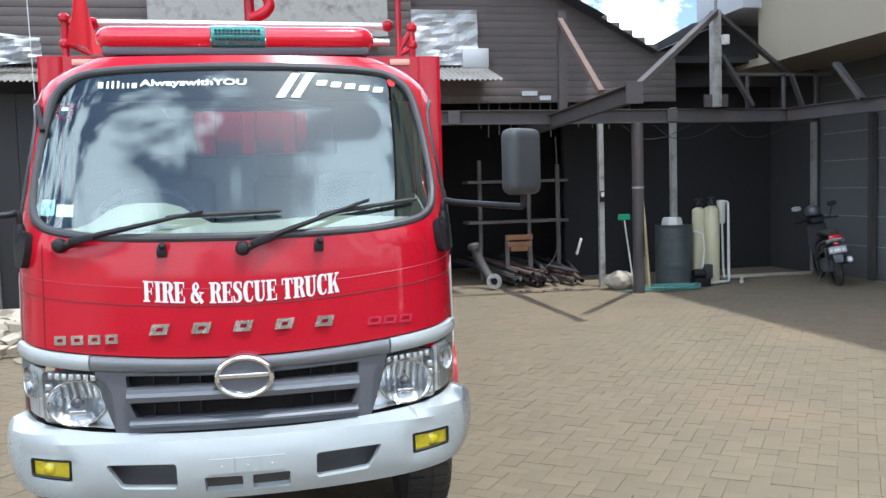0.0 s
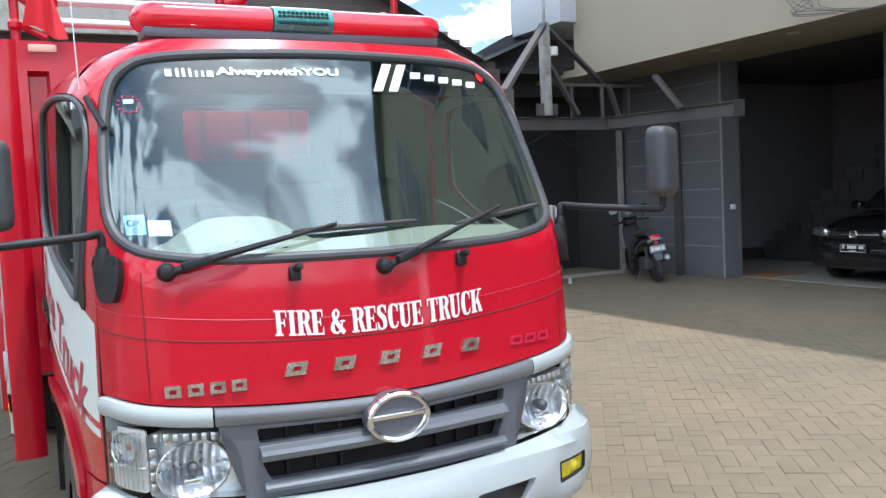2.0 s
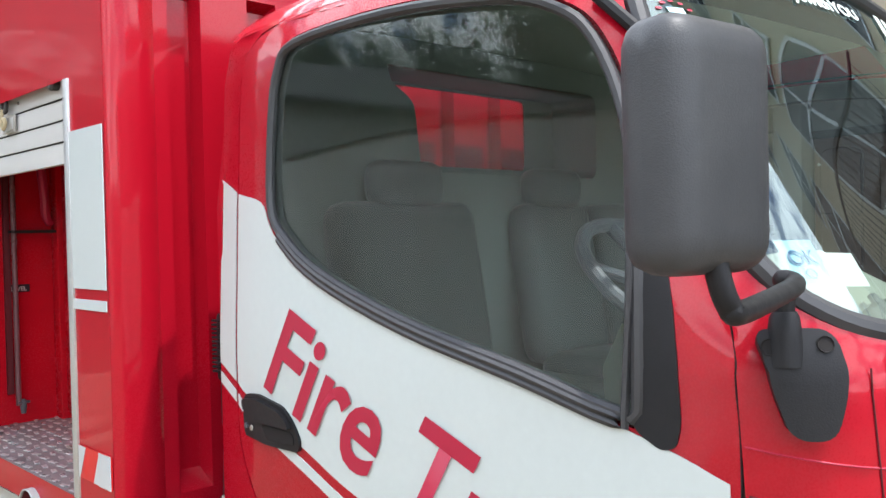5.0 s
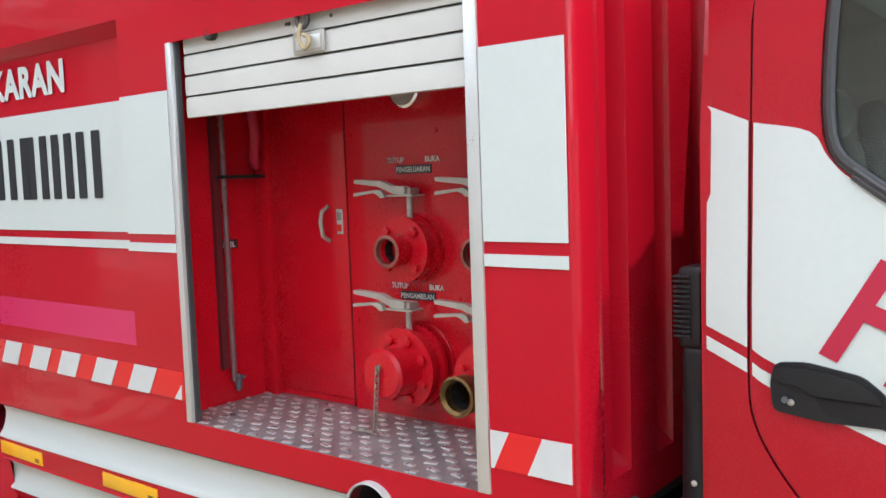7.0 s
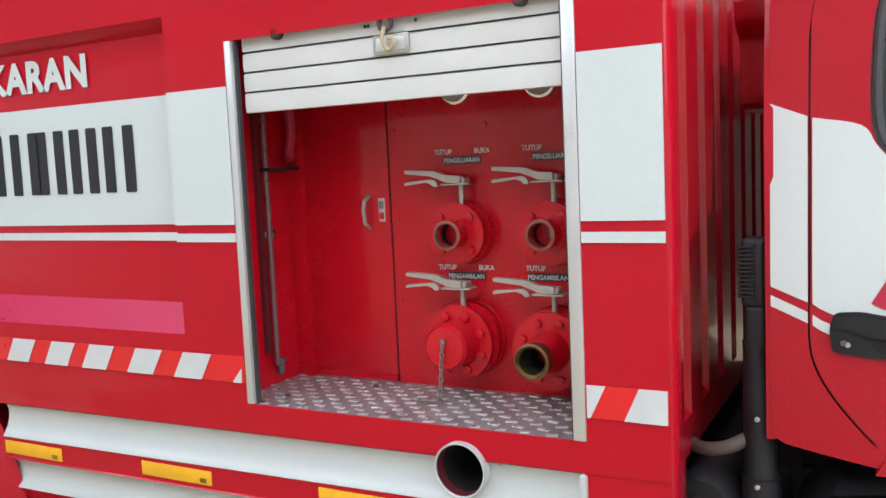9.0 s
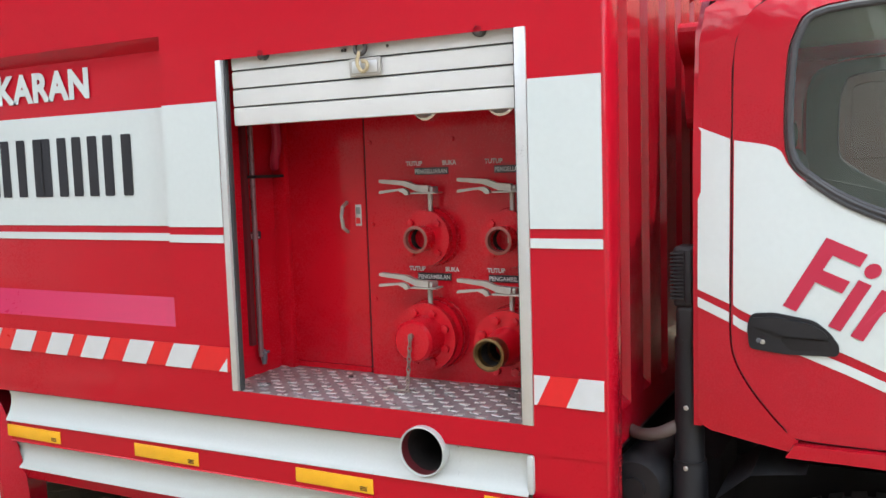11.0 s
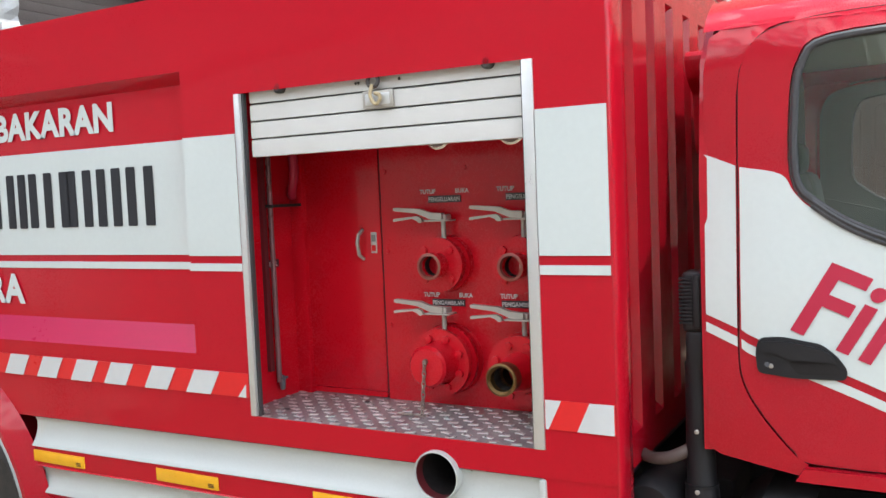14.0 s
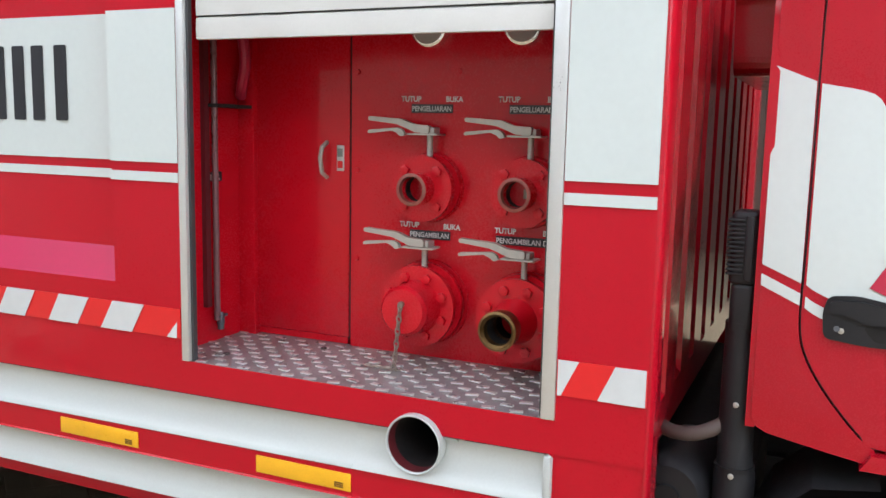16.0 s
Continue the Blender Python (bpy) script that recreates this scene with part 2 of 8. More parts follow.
# Dark grey of doors and lintel; indoors it also carries painted shade.
DARKWALL = mat("dark_shaded_wall", (0.044, 0.045, 0.046), 0.85, var=0.15)
# Nearly black: the shade under the shed's roof is put into this colour.
SHEDWALL = mat("shade_dark_shed_wall", (0.019, 0.019, 0.0195), 0.9, var=0.25, scale=1.5)
DOOR_BROWN = mat("brown_gate_paint", (0.060, 0.031, 0.022), 0.5, var=0.1, scale=2, coat=0.15, dirt=(0.075, 0.045, 0.033), dirt_amt=0.3)
STEEL_RUST = mat("rusty_steel", (0.075, 0.07, 0.07), 0.7, metal=0.3, var=0.25, scale=3, dirt=(0.12, 0.07, 0.05), dirt_amt=0.45, dirt_scale=2.5, bump=0.2, streak=True)
STEEL_RED = mat("red_oxide_steel", (0.135, 0.085, 0.066), 0.7, var=0.2, scale=5, dirt=(0.12, 0.1, 0.09), dirt_amt=0.4)
STEEL_PALE = mat("peeling_pale_steel", (0.30, 0.30, 0.28), 0.7, var=0.2, scale=5, dirt=(0.08, 0.06, 0.05), dirt_amt=0.85, dirt_scale=5)
WOOD_DARK = mat("dark_weathered_board", (0.115, 0.098, 0.092), 0.85, var=0.25, scale=2, bump=0.3, bump_scale=40, island=0.25, streak=False)
CORRUG = mat("grey_corrugated_sheet", (0.50, 0.49, 0.46), 0.6, metal=0.3, var=0.15, scale=3, dirt=(0.16, 0.1, 0.07), dirt_amt=0.5, dirt_scale=2)
OLD_SHEET = mat("old_grey_sheet", (0.40, 0.42, 0.43), 0.5, metal=0.3, var=0.2, scale=2.5, dirt=(0.4, 0.39, 0.36), dirt_amt=0.6, dirt_scale=1.6)
ROOF_DARK = mat("dark_tile_roof", (0.055, 0.055, 0.06), 0.75, var=0.2)
TANK = mat("cream_fibreglass_tank", (0.52, 0.50, 0.33), 0.45, var=0.06, scale=4)
PVC = mat("white_pvc", (0.6, 0.6, 0.56), 0.45, var=0.1)
DRUM = mat("dark_green_drum", (0.06, 0.075, 0.075), 0.55, var=0.2, dirt=(0.15, 0.1, 0.07), dirt_amt=0.4)
TEAL_HOSE = mat("teal_hose", (0.10, 0.27, 0.24), 0.5, var=0.15)
GREEN_PL = mat("green_plastic", (0.03, 0.35, 0.16), 0.5, var=0.1)
BAMBOO = mat("bamboo_pole", (0.42, 0.34, 0.2), 0.6, var=0.15)
STONE_PALE = mat("pale_stone", (0.42, 0.38, 0.3), 0.9, var=0.2, bump=0.4)
CLAY = mat("dusty_clay", (0.26, 0.14, 0.095), 0.85, var=0.15, bump=0.1)
GARAGE_WALL = mat("garage_plaster", (0.20, 0.205, 0.21), 0.85, var=0.12)
BARROW_GREY = mat("cement_stained_sheet", (0.34, 0.33, 0.305), 0.8, var=0.15, scale=6, bump=0.2, bump_scale=40, dirt=(0.26, 0.24, 0.21), dirt_amt=0.5, dirt_scale=5)
BARROW_FRAME = mat("dusty_grey_tube", (0.23, 0.225, 0.21), 0.7, var=0.2, scale=14, dirt=(0.14, 0.12, 0.1), dirt_amt=0.4, dirt_scale=9)
BIKE_WHITE = mat("dusty_scooter_plastic", (0.24, 0.245, 0.25), 0.45, var=0.15)
CAR_BLACK = mat("black_car_paint", (0.008, 0.008, 0.01), 0.2, var=0.1, coat=1.0)
ORANGE = mat("orange_plank", (0.27, 0.13, 0.06), 0.7, var=0.2)
PLASTER_PALE = mat("pale_weathered_plaster", (0.74, 0.74, 0.70), 0.85, var=0.10, scale=1.2, bump=0.2, dirt=(0.42, 0.38, 0.33), dirt_amt=0.45, dirt_scale=0.9)
CONCRETE = mat("concrete_wall", (0.27, 0.26, 0.24), 0.9, var=0.12, bump=0.25, dirt=(0.12, 0.11, 0.1), dirt_amt=0.4, dirt_scale=1.2)
FLOOR_CONC = mat("garage_floor_concrete", (0.24, 0.23, 0.2), 0.8, var=0.12)
LEAF = mat("leaf_green", (0.022, 0.034, 0.016), 0.6, var=0.3, island=0.3)
BARK = mat("bark", (0.12, 0.09, 0.07), 0.9, var=0.3, bump=0.5, bump_scale=30)
CABLE = mat("black_cable", (0.03, 0.03, 0.03), 0.6, var=0.1)
GAUGE_FACE = mat("gauge_face", (0.35, 0.34, 0.33), 0.35, var=0.05)
STICKER_BLUE = mat("pale_blue_sticker", (0.42, 0.66, 0.72), 0.5, var=0.05)
STICKER_TEXT = mat("blue_sticker_print", (0.02, 0.09, 0.18), 0.5, var=0.05)
PAPER = mat("white_paper", (0.74, 0.74, 0.73), 0.7, var=0.04)
TXT_WHITE = mat("white_lettering", (0.62, 0.61, 0.60), 0.45, var=0.04)
TXT_BAND = mat("mint_white_lettering", (0.74, 0.84, 0.80), 0.5, var=0.03)


# ---- mesh helpers ----
def finish(bm, name, material, smooth=True, sharp=35):
    me = bpy.data.meshes.new(name)
    bm.to_mesh(me)
    bm.free()
    me.materials.append(material)
    if smooth:
        me.polygons.foreach_set("use_smooth", [True] * len(me.polygons))
        me.set_sharp_from_angle(angle=radians(sharp))
    return me


def part(name, bm, material, parent=None, label="", smooth=True, sharp=35):
    me = bm if isinstance(bm, bpy.types.Mesh) else finish(bm, name, material, smooth, sharp)
    ob = new(name, me)
    if parent is not None:
        ob.parent = parent
        ob.matrix_parent_inverse = Matrix.Translation(-Vector(abs_loc(parent)))
    if label:
        ob["label"] = label
    return ob


def abs_loc(ob):
    v = Vector(ob.location)
    return v + Vector(ob["base"]) if "base" in ob else v


def thing(name, at, label, category, group="", kind=""):
    ob = new(name)
    ob.location = at
    ob.empty_display_size = 0.1
    return tagged(ob, label, category, group, kind)


def single(name, bm, material, label, category="", group="", kind="", smooth=True, sharp=35):
    return tagged(part(name, bm, material, None, "", smooth, sharp), label, category, group, kind)


def box(bm, x0, x1, y0, y1, z0, z1, bevel=0.0, seg=2, m=None):
    r = bmesh.ops.create_cube(bm, size=1)
    vs = r["verts"]
    for v in vs:
        v.co = Vector(((x0 + x1) / 2 + v.co.x * (x1 - x0), (y0 + y1) / 2 + v.co.y * (y1 - y0), (z0 + z1) / 2 + v.co.z * (z1 - z0)))
        if m is not None:
            v.co = m @ v.co
    if bevel:
        es = list({e for v in vs for e in v.link_edges})
        bmesh.ops.bevel(bm, geom=es, offset=bevel, segments=seg, affect="EDGES", profile=0.5)
    return bm


def boxm(x0, x1, y0, y1, z0, z1, bevel=0.0, seg=2, m=None):
    return box(bmesh.new(), x0, x1, y0, y1, z0, z1, bevel, seg, m)


def tube(bm, pts, r, sides=10, caps=True, radii=None, closed=False):
    """A round bar that follows the points."""
    P = [Vector(p) for p in pts]
    n = len(P)
    rings = []
    up = None
    for i, p in enumerate(P):
        a = P[i - 1] if i > 0 else (P[-1] if closed else p)
        b = P[i + 1] if i < n - 1 else (P[0] if closed else p)
        d = (b - a).normalized()
        if up is None:
            up = d.orthogonal().normalized()
        up = (up - d * up.dot(d)).normalized()
        side = d.cross(up)
        rr = radii[i] if radii else r
        rings.append([bm.verts.new(p + rr * (math.cos(t) * up + math.sin(t) * side)) for t in [2 * math.pi * k / sides for k in range(sides)]])
    for i in range(n if closed else n - 1):
        A, B = rings[i], rings[(i + 1) % n]
        for k in range(sides):
            bm.faces.new((A[k], A[(k + 1) % sides], B[(k + 1) % sides], B[k]))
    if caps and not closed:
        bm.faces.new(rings[0][::-1])
        bm.faces.new(rings[-1])
    return bm


def tubem(pts, r, sides=10, **kw):
    return tube(bmesh.new(), pts, r, sides, **kw)


def lathe(bm, prof, origin, axis=(0, 0, 1), sides=28, cap=True):
    """Turns (radius, height) pairs round an axis."""
    ax = Vector(axis).normalized()
    u = ax.orthogonal().normalized()
    v = ax.cross(u)
    o = Vector(origin)
    rings = []
    for r, h in [(float(a), float(b)) for a, b in prof]:
        rings.append([bm.verts.new(o + ax * h + max(r, 1e-5) * (math.cos(t) * u + math.sin(t) * v)) for t in [2 * math.pi * k / sides for k in range(sides)]])
    for A, B in zip(rings, rings[1:]):
        for k in range(sides):
            bm.faces.new((A[k], A[(k + 1) % sides], B[(k + 1) % sides], B[k]))
    if cap:
        bm.faces.new(rings[0][::-1])
        bm.faces.new(rings[-1])
    return bm


def lathem(prof, origin, axis=(0, 0, 1), sides=28, cap=True):
    return lathe(bmesh.new(), prof, origin, axis, sides, cap)


def arc(cx, cy, r, a0, a1, n=8):
    return [(cx + r * math.cos(radians(a0 + (a1 - a0) * k / n)), cy + r * math.sin(radians(a0 + (a1 - a0) * k / n))) for k in range(n + 1)]


def round_poly(pts, r, n=5):
    """The corners of a polygon, rounded; r one radius or a list."""
    out = []
    k = len(pts)
    for i in range(k):
        p, a, b = Vector(pts[i]), Vector(pts[i - 1]), Vector(pts[(i + 1) % k])
        rr = r[i] if isinstance(r, (list, tuple)) else r
        if rr <= 0:
            out.append(tuple(p))
            continue
        rr = min(rr, 0.48 * (a - p).length, 0.48 * (b - p).length)
        s, e = p + (a - p).normalized() * rr, p + (b - p).normalized() * rr
        for j in range(n + 1):
            t = j / n
            out.append(tuple(s * (1 - t) ** 2 + p * 2 * t * (1 - t) + e * t ** 2))
    return out


def inside(poly, q):
    P = np.array(poly)
    x0, y0 = P[:, 0], P[:, 1]
    x1, y1 = np.roll(x0, -1), np.roll(y0, -1)
    qx, qy = q[:, 0:1], q[:, 1:2]
    cross = ((y0 > qy) != (y1 > qy)) & (qx < (x1 - x0) * (qy - y0) / (np.where(y1 == y0, 1e-12, y1 - y0)) + x0)
    return cross.sum(1) % 2 == 1


def resample(poly, step, closed=True):
    out = []
    k = len(poly)
    for i in range(k if closed else k - 1):
        a, b = Vector(poly[i]), Vector(poly[(i + 1) % k])
        m = max(1, int((b - a).length / step))
        out += [tuple(a.lerp(b, j / m)) for j in range(m)]
    if not closed:
        out.append(tuple(poly[-1]))
    return out


def patch(outer, holes, fn, step=0.05, thick=0.0, bm=None, out=None):
    """Fills a flat outline, less its holes, and lays it on the surface fn(u, v); thick: depth inwards, away from the normal; out: the side that shows."""
    from mathutils.geometry import delaunay_2d_cdt
    loops = [resample(outer, step)] + [resample(h, step) for h in holes]
    pts, edges = [], []
    for lp in loops:
        s = len(pts)
        pts += lp
        edges += [(s + i, s + (i + 1) % len(lp)) for i in range(len(lp))]
    B = np.array(pts)
    lo, hi = B.min(0), B.max(0)
    gx, gy = np.meshgrid(np.arange(lo[0] + step / 2, hi[0], step), np.arange(lo[1] + step / 2, hi[1], step))
    G = np.stack([gx.ravel(), gy.ravel()], 1)
    if len(G):
        keep = inside(outer, G)
        for h in holes:
            keep &= ~inside(h, G)
        G = G[keep]
    if len(G):
        d = np.sqrt(((G[:, None] - B[None]) ** 2).sum(2)).min(1)
        G = G[d > 0.45 * step]
    allp = [Vector(p) for p in pts] + [Vector(p) for p in G.tolist()]
    vs, _, fs, *_ = delaunay_2d_cdt(allp, edges, [], 0, 1e-6)
    V = np.array([tuple(v) for v in vs])
    cen = np.array([V[list(f)].mean(0) for f in fs])
    keep = inside(outer, cen)
    for h in holes:
        keep &= ~inside(h, cen)
    bm = bm or bmesh.new()
    W = [bm.verts.new(fn(float(u), float(v))) for u, v in V]
    faces = []
    for f, k in zip(fs, keep):
        if k:
            try:
                faces.append(bm.faces.new([W[i] for i in f]))
            except ValueError:
                pass
    for w in W:
        if not w.link_faces:
            bm.verts.remove(w)
    if out is not None:
        bm.normal_update()
        if sum((f.normal.dot(Vector(out)) * f.calc_area() for f in faces)) < 0:
            bmesh.ops.reverse_faces(bm, faces=faces)
    if thick:
        bm.normal_update()
        low = {}
        for f in faces:
            for v in f.verts:
                if v not in low:
                    low[v] = bm.verts.new(v.co - v.normal * thick)
        rim = [e for f in faces for e in f.edges if len(e.link_faces) == 1]
        for f in faces:
            bm.faces.new([low[v] for v in reversed(f.verts)])
        for e in set(rim):
            f = e.link_faces[0]
            a, b = e.verts
            order = [lp.vert for lp in f.loops]
            if order[(order.index(a) + 1) % len(order)] != b:
                a, b = b, a
            try:
                bm.faces.new((b, a, low[a], low[b]))
            except ValueError:
                pass
    return bm


def text_mesh(body, size, fn, extrude=0.0, bold=0.0, sx=1.0, align="LEFT", shear=0.0, space=1.0, fit=None):
    """Lettering in the built-in font, laid on the surface fn(u, v, height); fit: its width and height."""
    cu = bpy.data.curves.new("lettering", "FONT")
    cu.body, cu.size, cu.align_x, cu.extrude, cu.offset, cu.shear, cu.space_character = body, size, align, extrude, bold, shear, space
    cu.resolution_u = 4
    ob = bpy.data.objects.new("lettering", cu)
    scene.collection.objects.link(ob)
    dg = bpy.context.evaluated_depsgraph_get()
    me = bpy.data.meshes.new_from_object(ob.evaluated_get(dg))
    bpy.data.objects.remove(ob)
    sy, x0, y0 = 1.0, 0.0, 0.0
    if fit:
        X, Y = [v.co.x for v in me.vertices], [v.co.y for v in me.vertices]
        x0, y0 = min(X), min(Y)
        sx, sy = fit[0] / (max(X) - x0), fit[1] / (max(Y) - y0)
    for v in me.vertices:
        v.co = fn((v.co.x - x0) * sx, (v.co.y - y0) * sy, v.co.z + extrude)
    return me


def words(name, body, size, fn, material, parent, label="", **kw):
    me = text_mesh(body, size, fn, **kw)
    me.materials.clear()
    me.materials.append(material)
    return part(name, me, material, parent, label)


def spline_table(pts, n=30):
    P = [Vector(p) for p in pts]
    P = [P[0] * 2 - P[1]] + P + [P[-1] * 2 - P[-2]]
    out = []
    for i in range(1, len(P) - 2):
        a, b, c, d = P[i - 1], P[i], P[i + 1], P[i + 2]
        for j in range(n):
            t = j / n
            out.append(0.5 * (2 * b + (c - a) * t + (2 * a - 5 * b + 4 * c - d) * t * t + (3 * b - a - 3 * c + d) * t ** 3))
    out.append(P[-2])
    return np.array([tuple(v) for v in out])


def grow(poly, d):
    c = np.mean(np.array(poly), 0)
    out = []
    k = len(poly)
    for i in range(k):
        a, b = Vector(poly[i - 1]), Vector(poly[(i + 1) % k])
        t = (b - a).normalized()
        nrm = Vector((t.y, -t.x))
        if nrm.dot(Vector(poly[i]) - Vector(c)) < 0:
            nrm = -nrm
        out.append(tuple(Vector(poly[i]) + nrm * d))
    return out


# ---- a bold condensed serif alphabet, each letter of flat strokes in a box one unit high ----
def ribbon(pts, widths, n=7):
    """The quads of a flat pen stroke along a smooth line; widths: across, point by point."""
    P = spline_table(pts, n)
    W = np.interp(np.linspace(0, 1, len(P)), np.linspace(0, 1, len(widths)), widths)
    T = np.gradient(P, axis=0)
    N = np.stack([-T[:, 1], T[:, 0]], 1) / np.hypot(T[:, 0], T[:, 1])[:, None]
    a, b = P + N * W[:, None] / 2, P - N * W[:, None] / 2
    return [[tuple(a[k]), tuple(b[k]), tuple(b[k + 1]), tuple(a[k + 1])] for k in range(len(P) - 1)]


def rect(x0, x1, z0, z1):
    return [(x0, z0), (x1, z0), (x1, z1), (x0, z1)]


SERIF, STEM = 0.075, 0.21
foot = lambda c, z, w=0.36: rect(c - w / 2, c + w / 2, z, z + SERIF)
stem = lambda c: [rect(c - STEM / 2, c + STEM / 2, 0, 1), foot(c, 0), foot(c, 1 - SERIF)]
arms = [rect(0.18, 0.56, 1 - SERIF, 1), [(0.49, 1), (0.56, 1), (0.56, 0.72), (0.52, 0.72)], rect(0.28, 0.45, 0.47, 0.54), rect(0.42, 0.465, 0.36, 0.65)]
GLYPHS = {
    "I": (0.40, stem(0.19)),
    "F": (0.60, stem(0.18) + arms),
    "E": (0.62, stem(0.18) + arms + [rect(0.18, 0.58, 0, SERIF), [(0.51, 0), (0.58, 0), (0.58, 0.30), (0.54, 0.30)]]),
    "T": (0.62, [rect(0.30 - STEM / 2, 0.30 + STEM / 2, 0, 1), foot(0.30, 0), rect(0.0, 0.60, 1 - SERIF, 1), [(0, 1), (0, 0.70), (0.045, 0.70), (0.075, 1)], [(0.60, 1), (0.525, 1), (0.555, 0.70), (0.60, 0.70)]]),
    "R": (0.66, stem(0.18) + ribbon([(0.25, 0.965), (0.40, 0.95), (0.50, 0.86), (0.515, 0.745), (0.48, 0.62), (0.38, 0.535), (0.25, 0.525)], [0.07, 0.09, 0.18, 0.21, 0.18, 0.09, 0.07]) + [[(0.34, 0.54), (0.50, 0.54), (0.67, 0.0), (0.46, 0.0)]]),
    "K": (0.70, stem(0.18) + [[(0.27, 0.40), (0.35, 0.36), (0.60, 0.95), (0.52, 0.95)], foot(0.56, 1 - SERIF, 0.26), [(0.34, 0.58), (0.46, 0.66), (0.68, 0.0), (0.46, 0.0)]]),
    "U": (0.68, [rect(0.075, 0.285, 0.24, 1), foot(0.18, 1 - SERIF), rect(0.50, 0.585, 0.24, 1), foot(0.545, 1 - SERIF, 0.24)] + ribbon([(0.18, 0.26), (0.205, 0.12), (0.34, 0.03), (0.47, 0.09), (0.543, 0.26)], [0.21, 0.20, 0.10, 0.09, 0.085])),
    "C": (0.60, ribbon([(0.53, 0.78), (0.47, 0.92), (0.34, 0.975), (0.19, 0.86), (0.135, 0.5), (0.19, 0.14), (0.34, 0.03), (0.47, 0.09), (0.54, 0.26)], [0.06, 0.08, 0.08, 0.19, 0.23, 0.19, 0.08, 0.08, 0.05]) + [rect(0.51, 0.565, 0.68, 1.0)]),
    "S": (0.54, ribbon([(0.45, 0.75), (0.40, 0.93), (0.27, 0.975), (0.13, 0.88), (0.15, 0.67), (0.36, 0.43), (0.38, 0.17), (0.24, 0.03), (0.11, 0.08), (0.05, 0.28)], [0.05, 0.07, 0.08, 0.16, 0.21, 0.22, 0.18, 0.08, 0.07, 0.05]) + [rect(0.435, 0.485, 0.68, 1.0), rect(0.02, 0.07, 0.0, 0.32)]),
    "&": (0.78, ribbon([(0.66, 0.02), (0.46, 0.26), (0.24, 0.60), (0.20, 0.82), (0.32, 0.96), (0.43, 0.84), (0.38, 0.68), (0.16, 0.44), (0.12, 0.18), (0.28, 0.04), (0.48, 0.14), (0.60, 0.50)], [0.20, 0.20, 0.18, 0.14, 0.07, 0.12, 0.09, 0.14, 0.20, 0.09, 0.07, 0.07]) + [foot(0.60, 0.46, 0.24)]),
    " ": (0.26, []),
}


def serif_words(name, body, fn, material, parent, label, fit):
    """Serif lettering on the surface fn(u, v, lift), stretched to a width and a height."""
    total = sum(GLYPHS[c][0] for c in body)
    x = 0.0
    for c in body:
        bm = bmesh.new()
        for k, q in enumerate(GLYPHS[c][1]):
            lift = 0.00006 * (k % 9)
            q = resample(q, 0.3) if len(q) == 4 else q
            bm.faces.new([bm.verts.new(fn((x + u) / total * fit[0], v * fit[1], lift)) for u, v in q])
        x += GLYPHS[c][0]
        if bm.faces:
            bmesh.ops.remove_doubles(bm, verts=bm.verts[:], dist=1e-6)
            part(name, bm, material, parent, label, smooth=False)


# ---- the yard: ground, house, shed, walls ----
bm = bmesh.new()
bmesh.ops.create_grid(bm, x_segments=4, y_segments=4, size=300)
bmesh.ops.translate(bm, verts=bm.verts, vec=(0, 0, -0.0055))
ground = single("ground", bm, SAND, "sandy ground under the paved yard", "ground", kind="structure", smooth=False)

HX = 9.35                                   # the house's lower wall
house = thing("house", (HX, 3, 0), "tall rendered house with cream overhang, garage and brown gates", "house", kind="")
# lower walls
part("garage_side_wall", boxm(HX, 9.75, 7.88, 10.3, 0, 3.5), HOUSE_GREY, house, "grey rendered wall with pale grooves")
for z in (0.52, 1.0, 1.46, 1.92, 2.38, 2.84, 3.2):
    part("wall_groove", boxm(HX - 0.004, HX + 0.01, 7.93, 10.2, z - 0.007, z + 0.007), GROOVE, house)
part("wall_edge", boxm(HX - 0.006, HX + 0.02, 7.874, 7.90, 0, 3.5), GROOVE, house)
pil = part("garage_pillar", boxm(9.22, 9.72, 4.52, 4.90, 0, 3.5, 0.012), HOUSE_GREY, house, "grey square pillar")
part("door_wall", boxm(9.45, 9.75, -14, 4.52, 2.82, 3.5), HOUSE_GREY, house)
part("door_wall_end", boxm(9.45, 9.75, -14, -1.25, 0, 2.82), HOUSE_GREY, house)
# garage inside
part("garage_back", boxm(15.0, 15.2, 3, 11, 0, 3.5), GARAGE_WALL, house)
part("garage_far_wall", boxm(9.75, 15.0, 10.3, 10.5, 0, 3.5), GARAGE_WALL, house)
part("garage_near_wall", boxm(9.75, 15.0, 4.3, 4.52, 0, 3.5), GARAGE_WALL, house)
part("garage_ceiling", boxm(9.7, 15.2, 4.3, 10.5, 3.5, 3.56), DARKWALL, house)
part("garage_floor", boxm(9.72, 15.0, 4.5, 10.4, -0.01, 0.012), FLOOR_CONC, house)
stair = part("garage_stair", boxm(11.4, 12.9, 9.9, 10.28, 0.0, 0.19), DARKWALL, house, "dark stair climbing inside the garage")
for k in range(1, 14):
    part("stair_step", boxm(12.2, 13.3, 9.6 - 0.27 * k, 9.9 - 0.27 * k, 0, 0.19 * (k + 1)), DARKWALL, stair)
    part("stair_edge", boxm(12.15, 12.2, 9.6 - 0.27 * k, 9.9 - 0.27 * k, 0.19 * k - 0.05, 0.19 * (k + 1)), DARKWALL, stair)
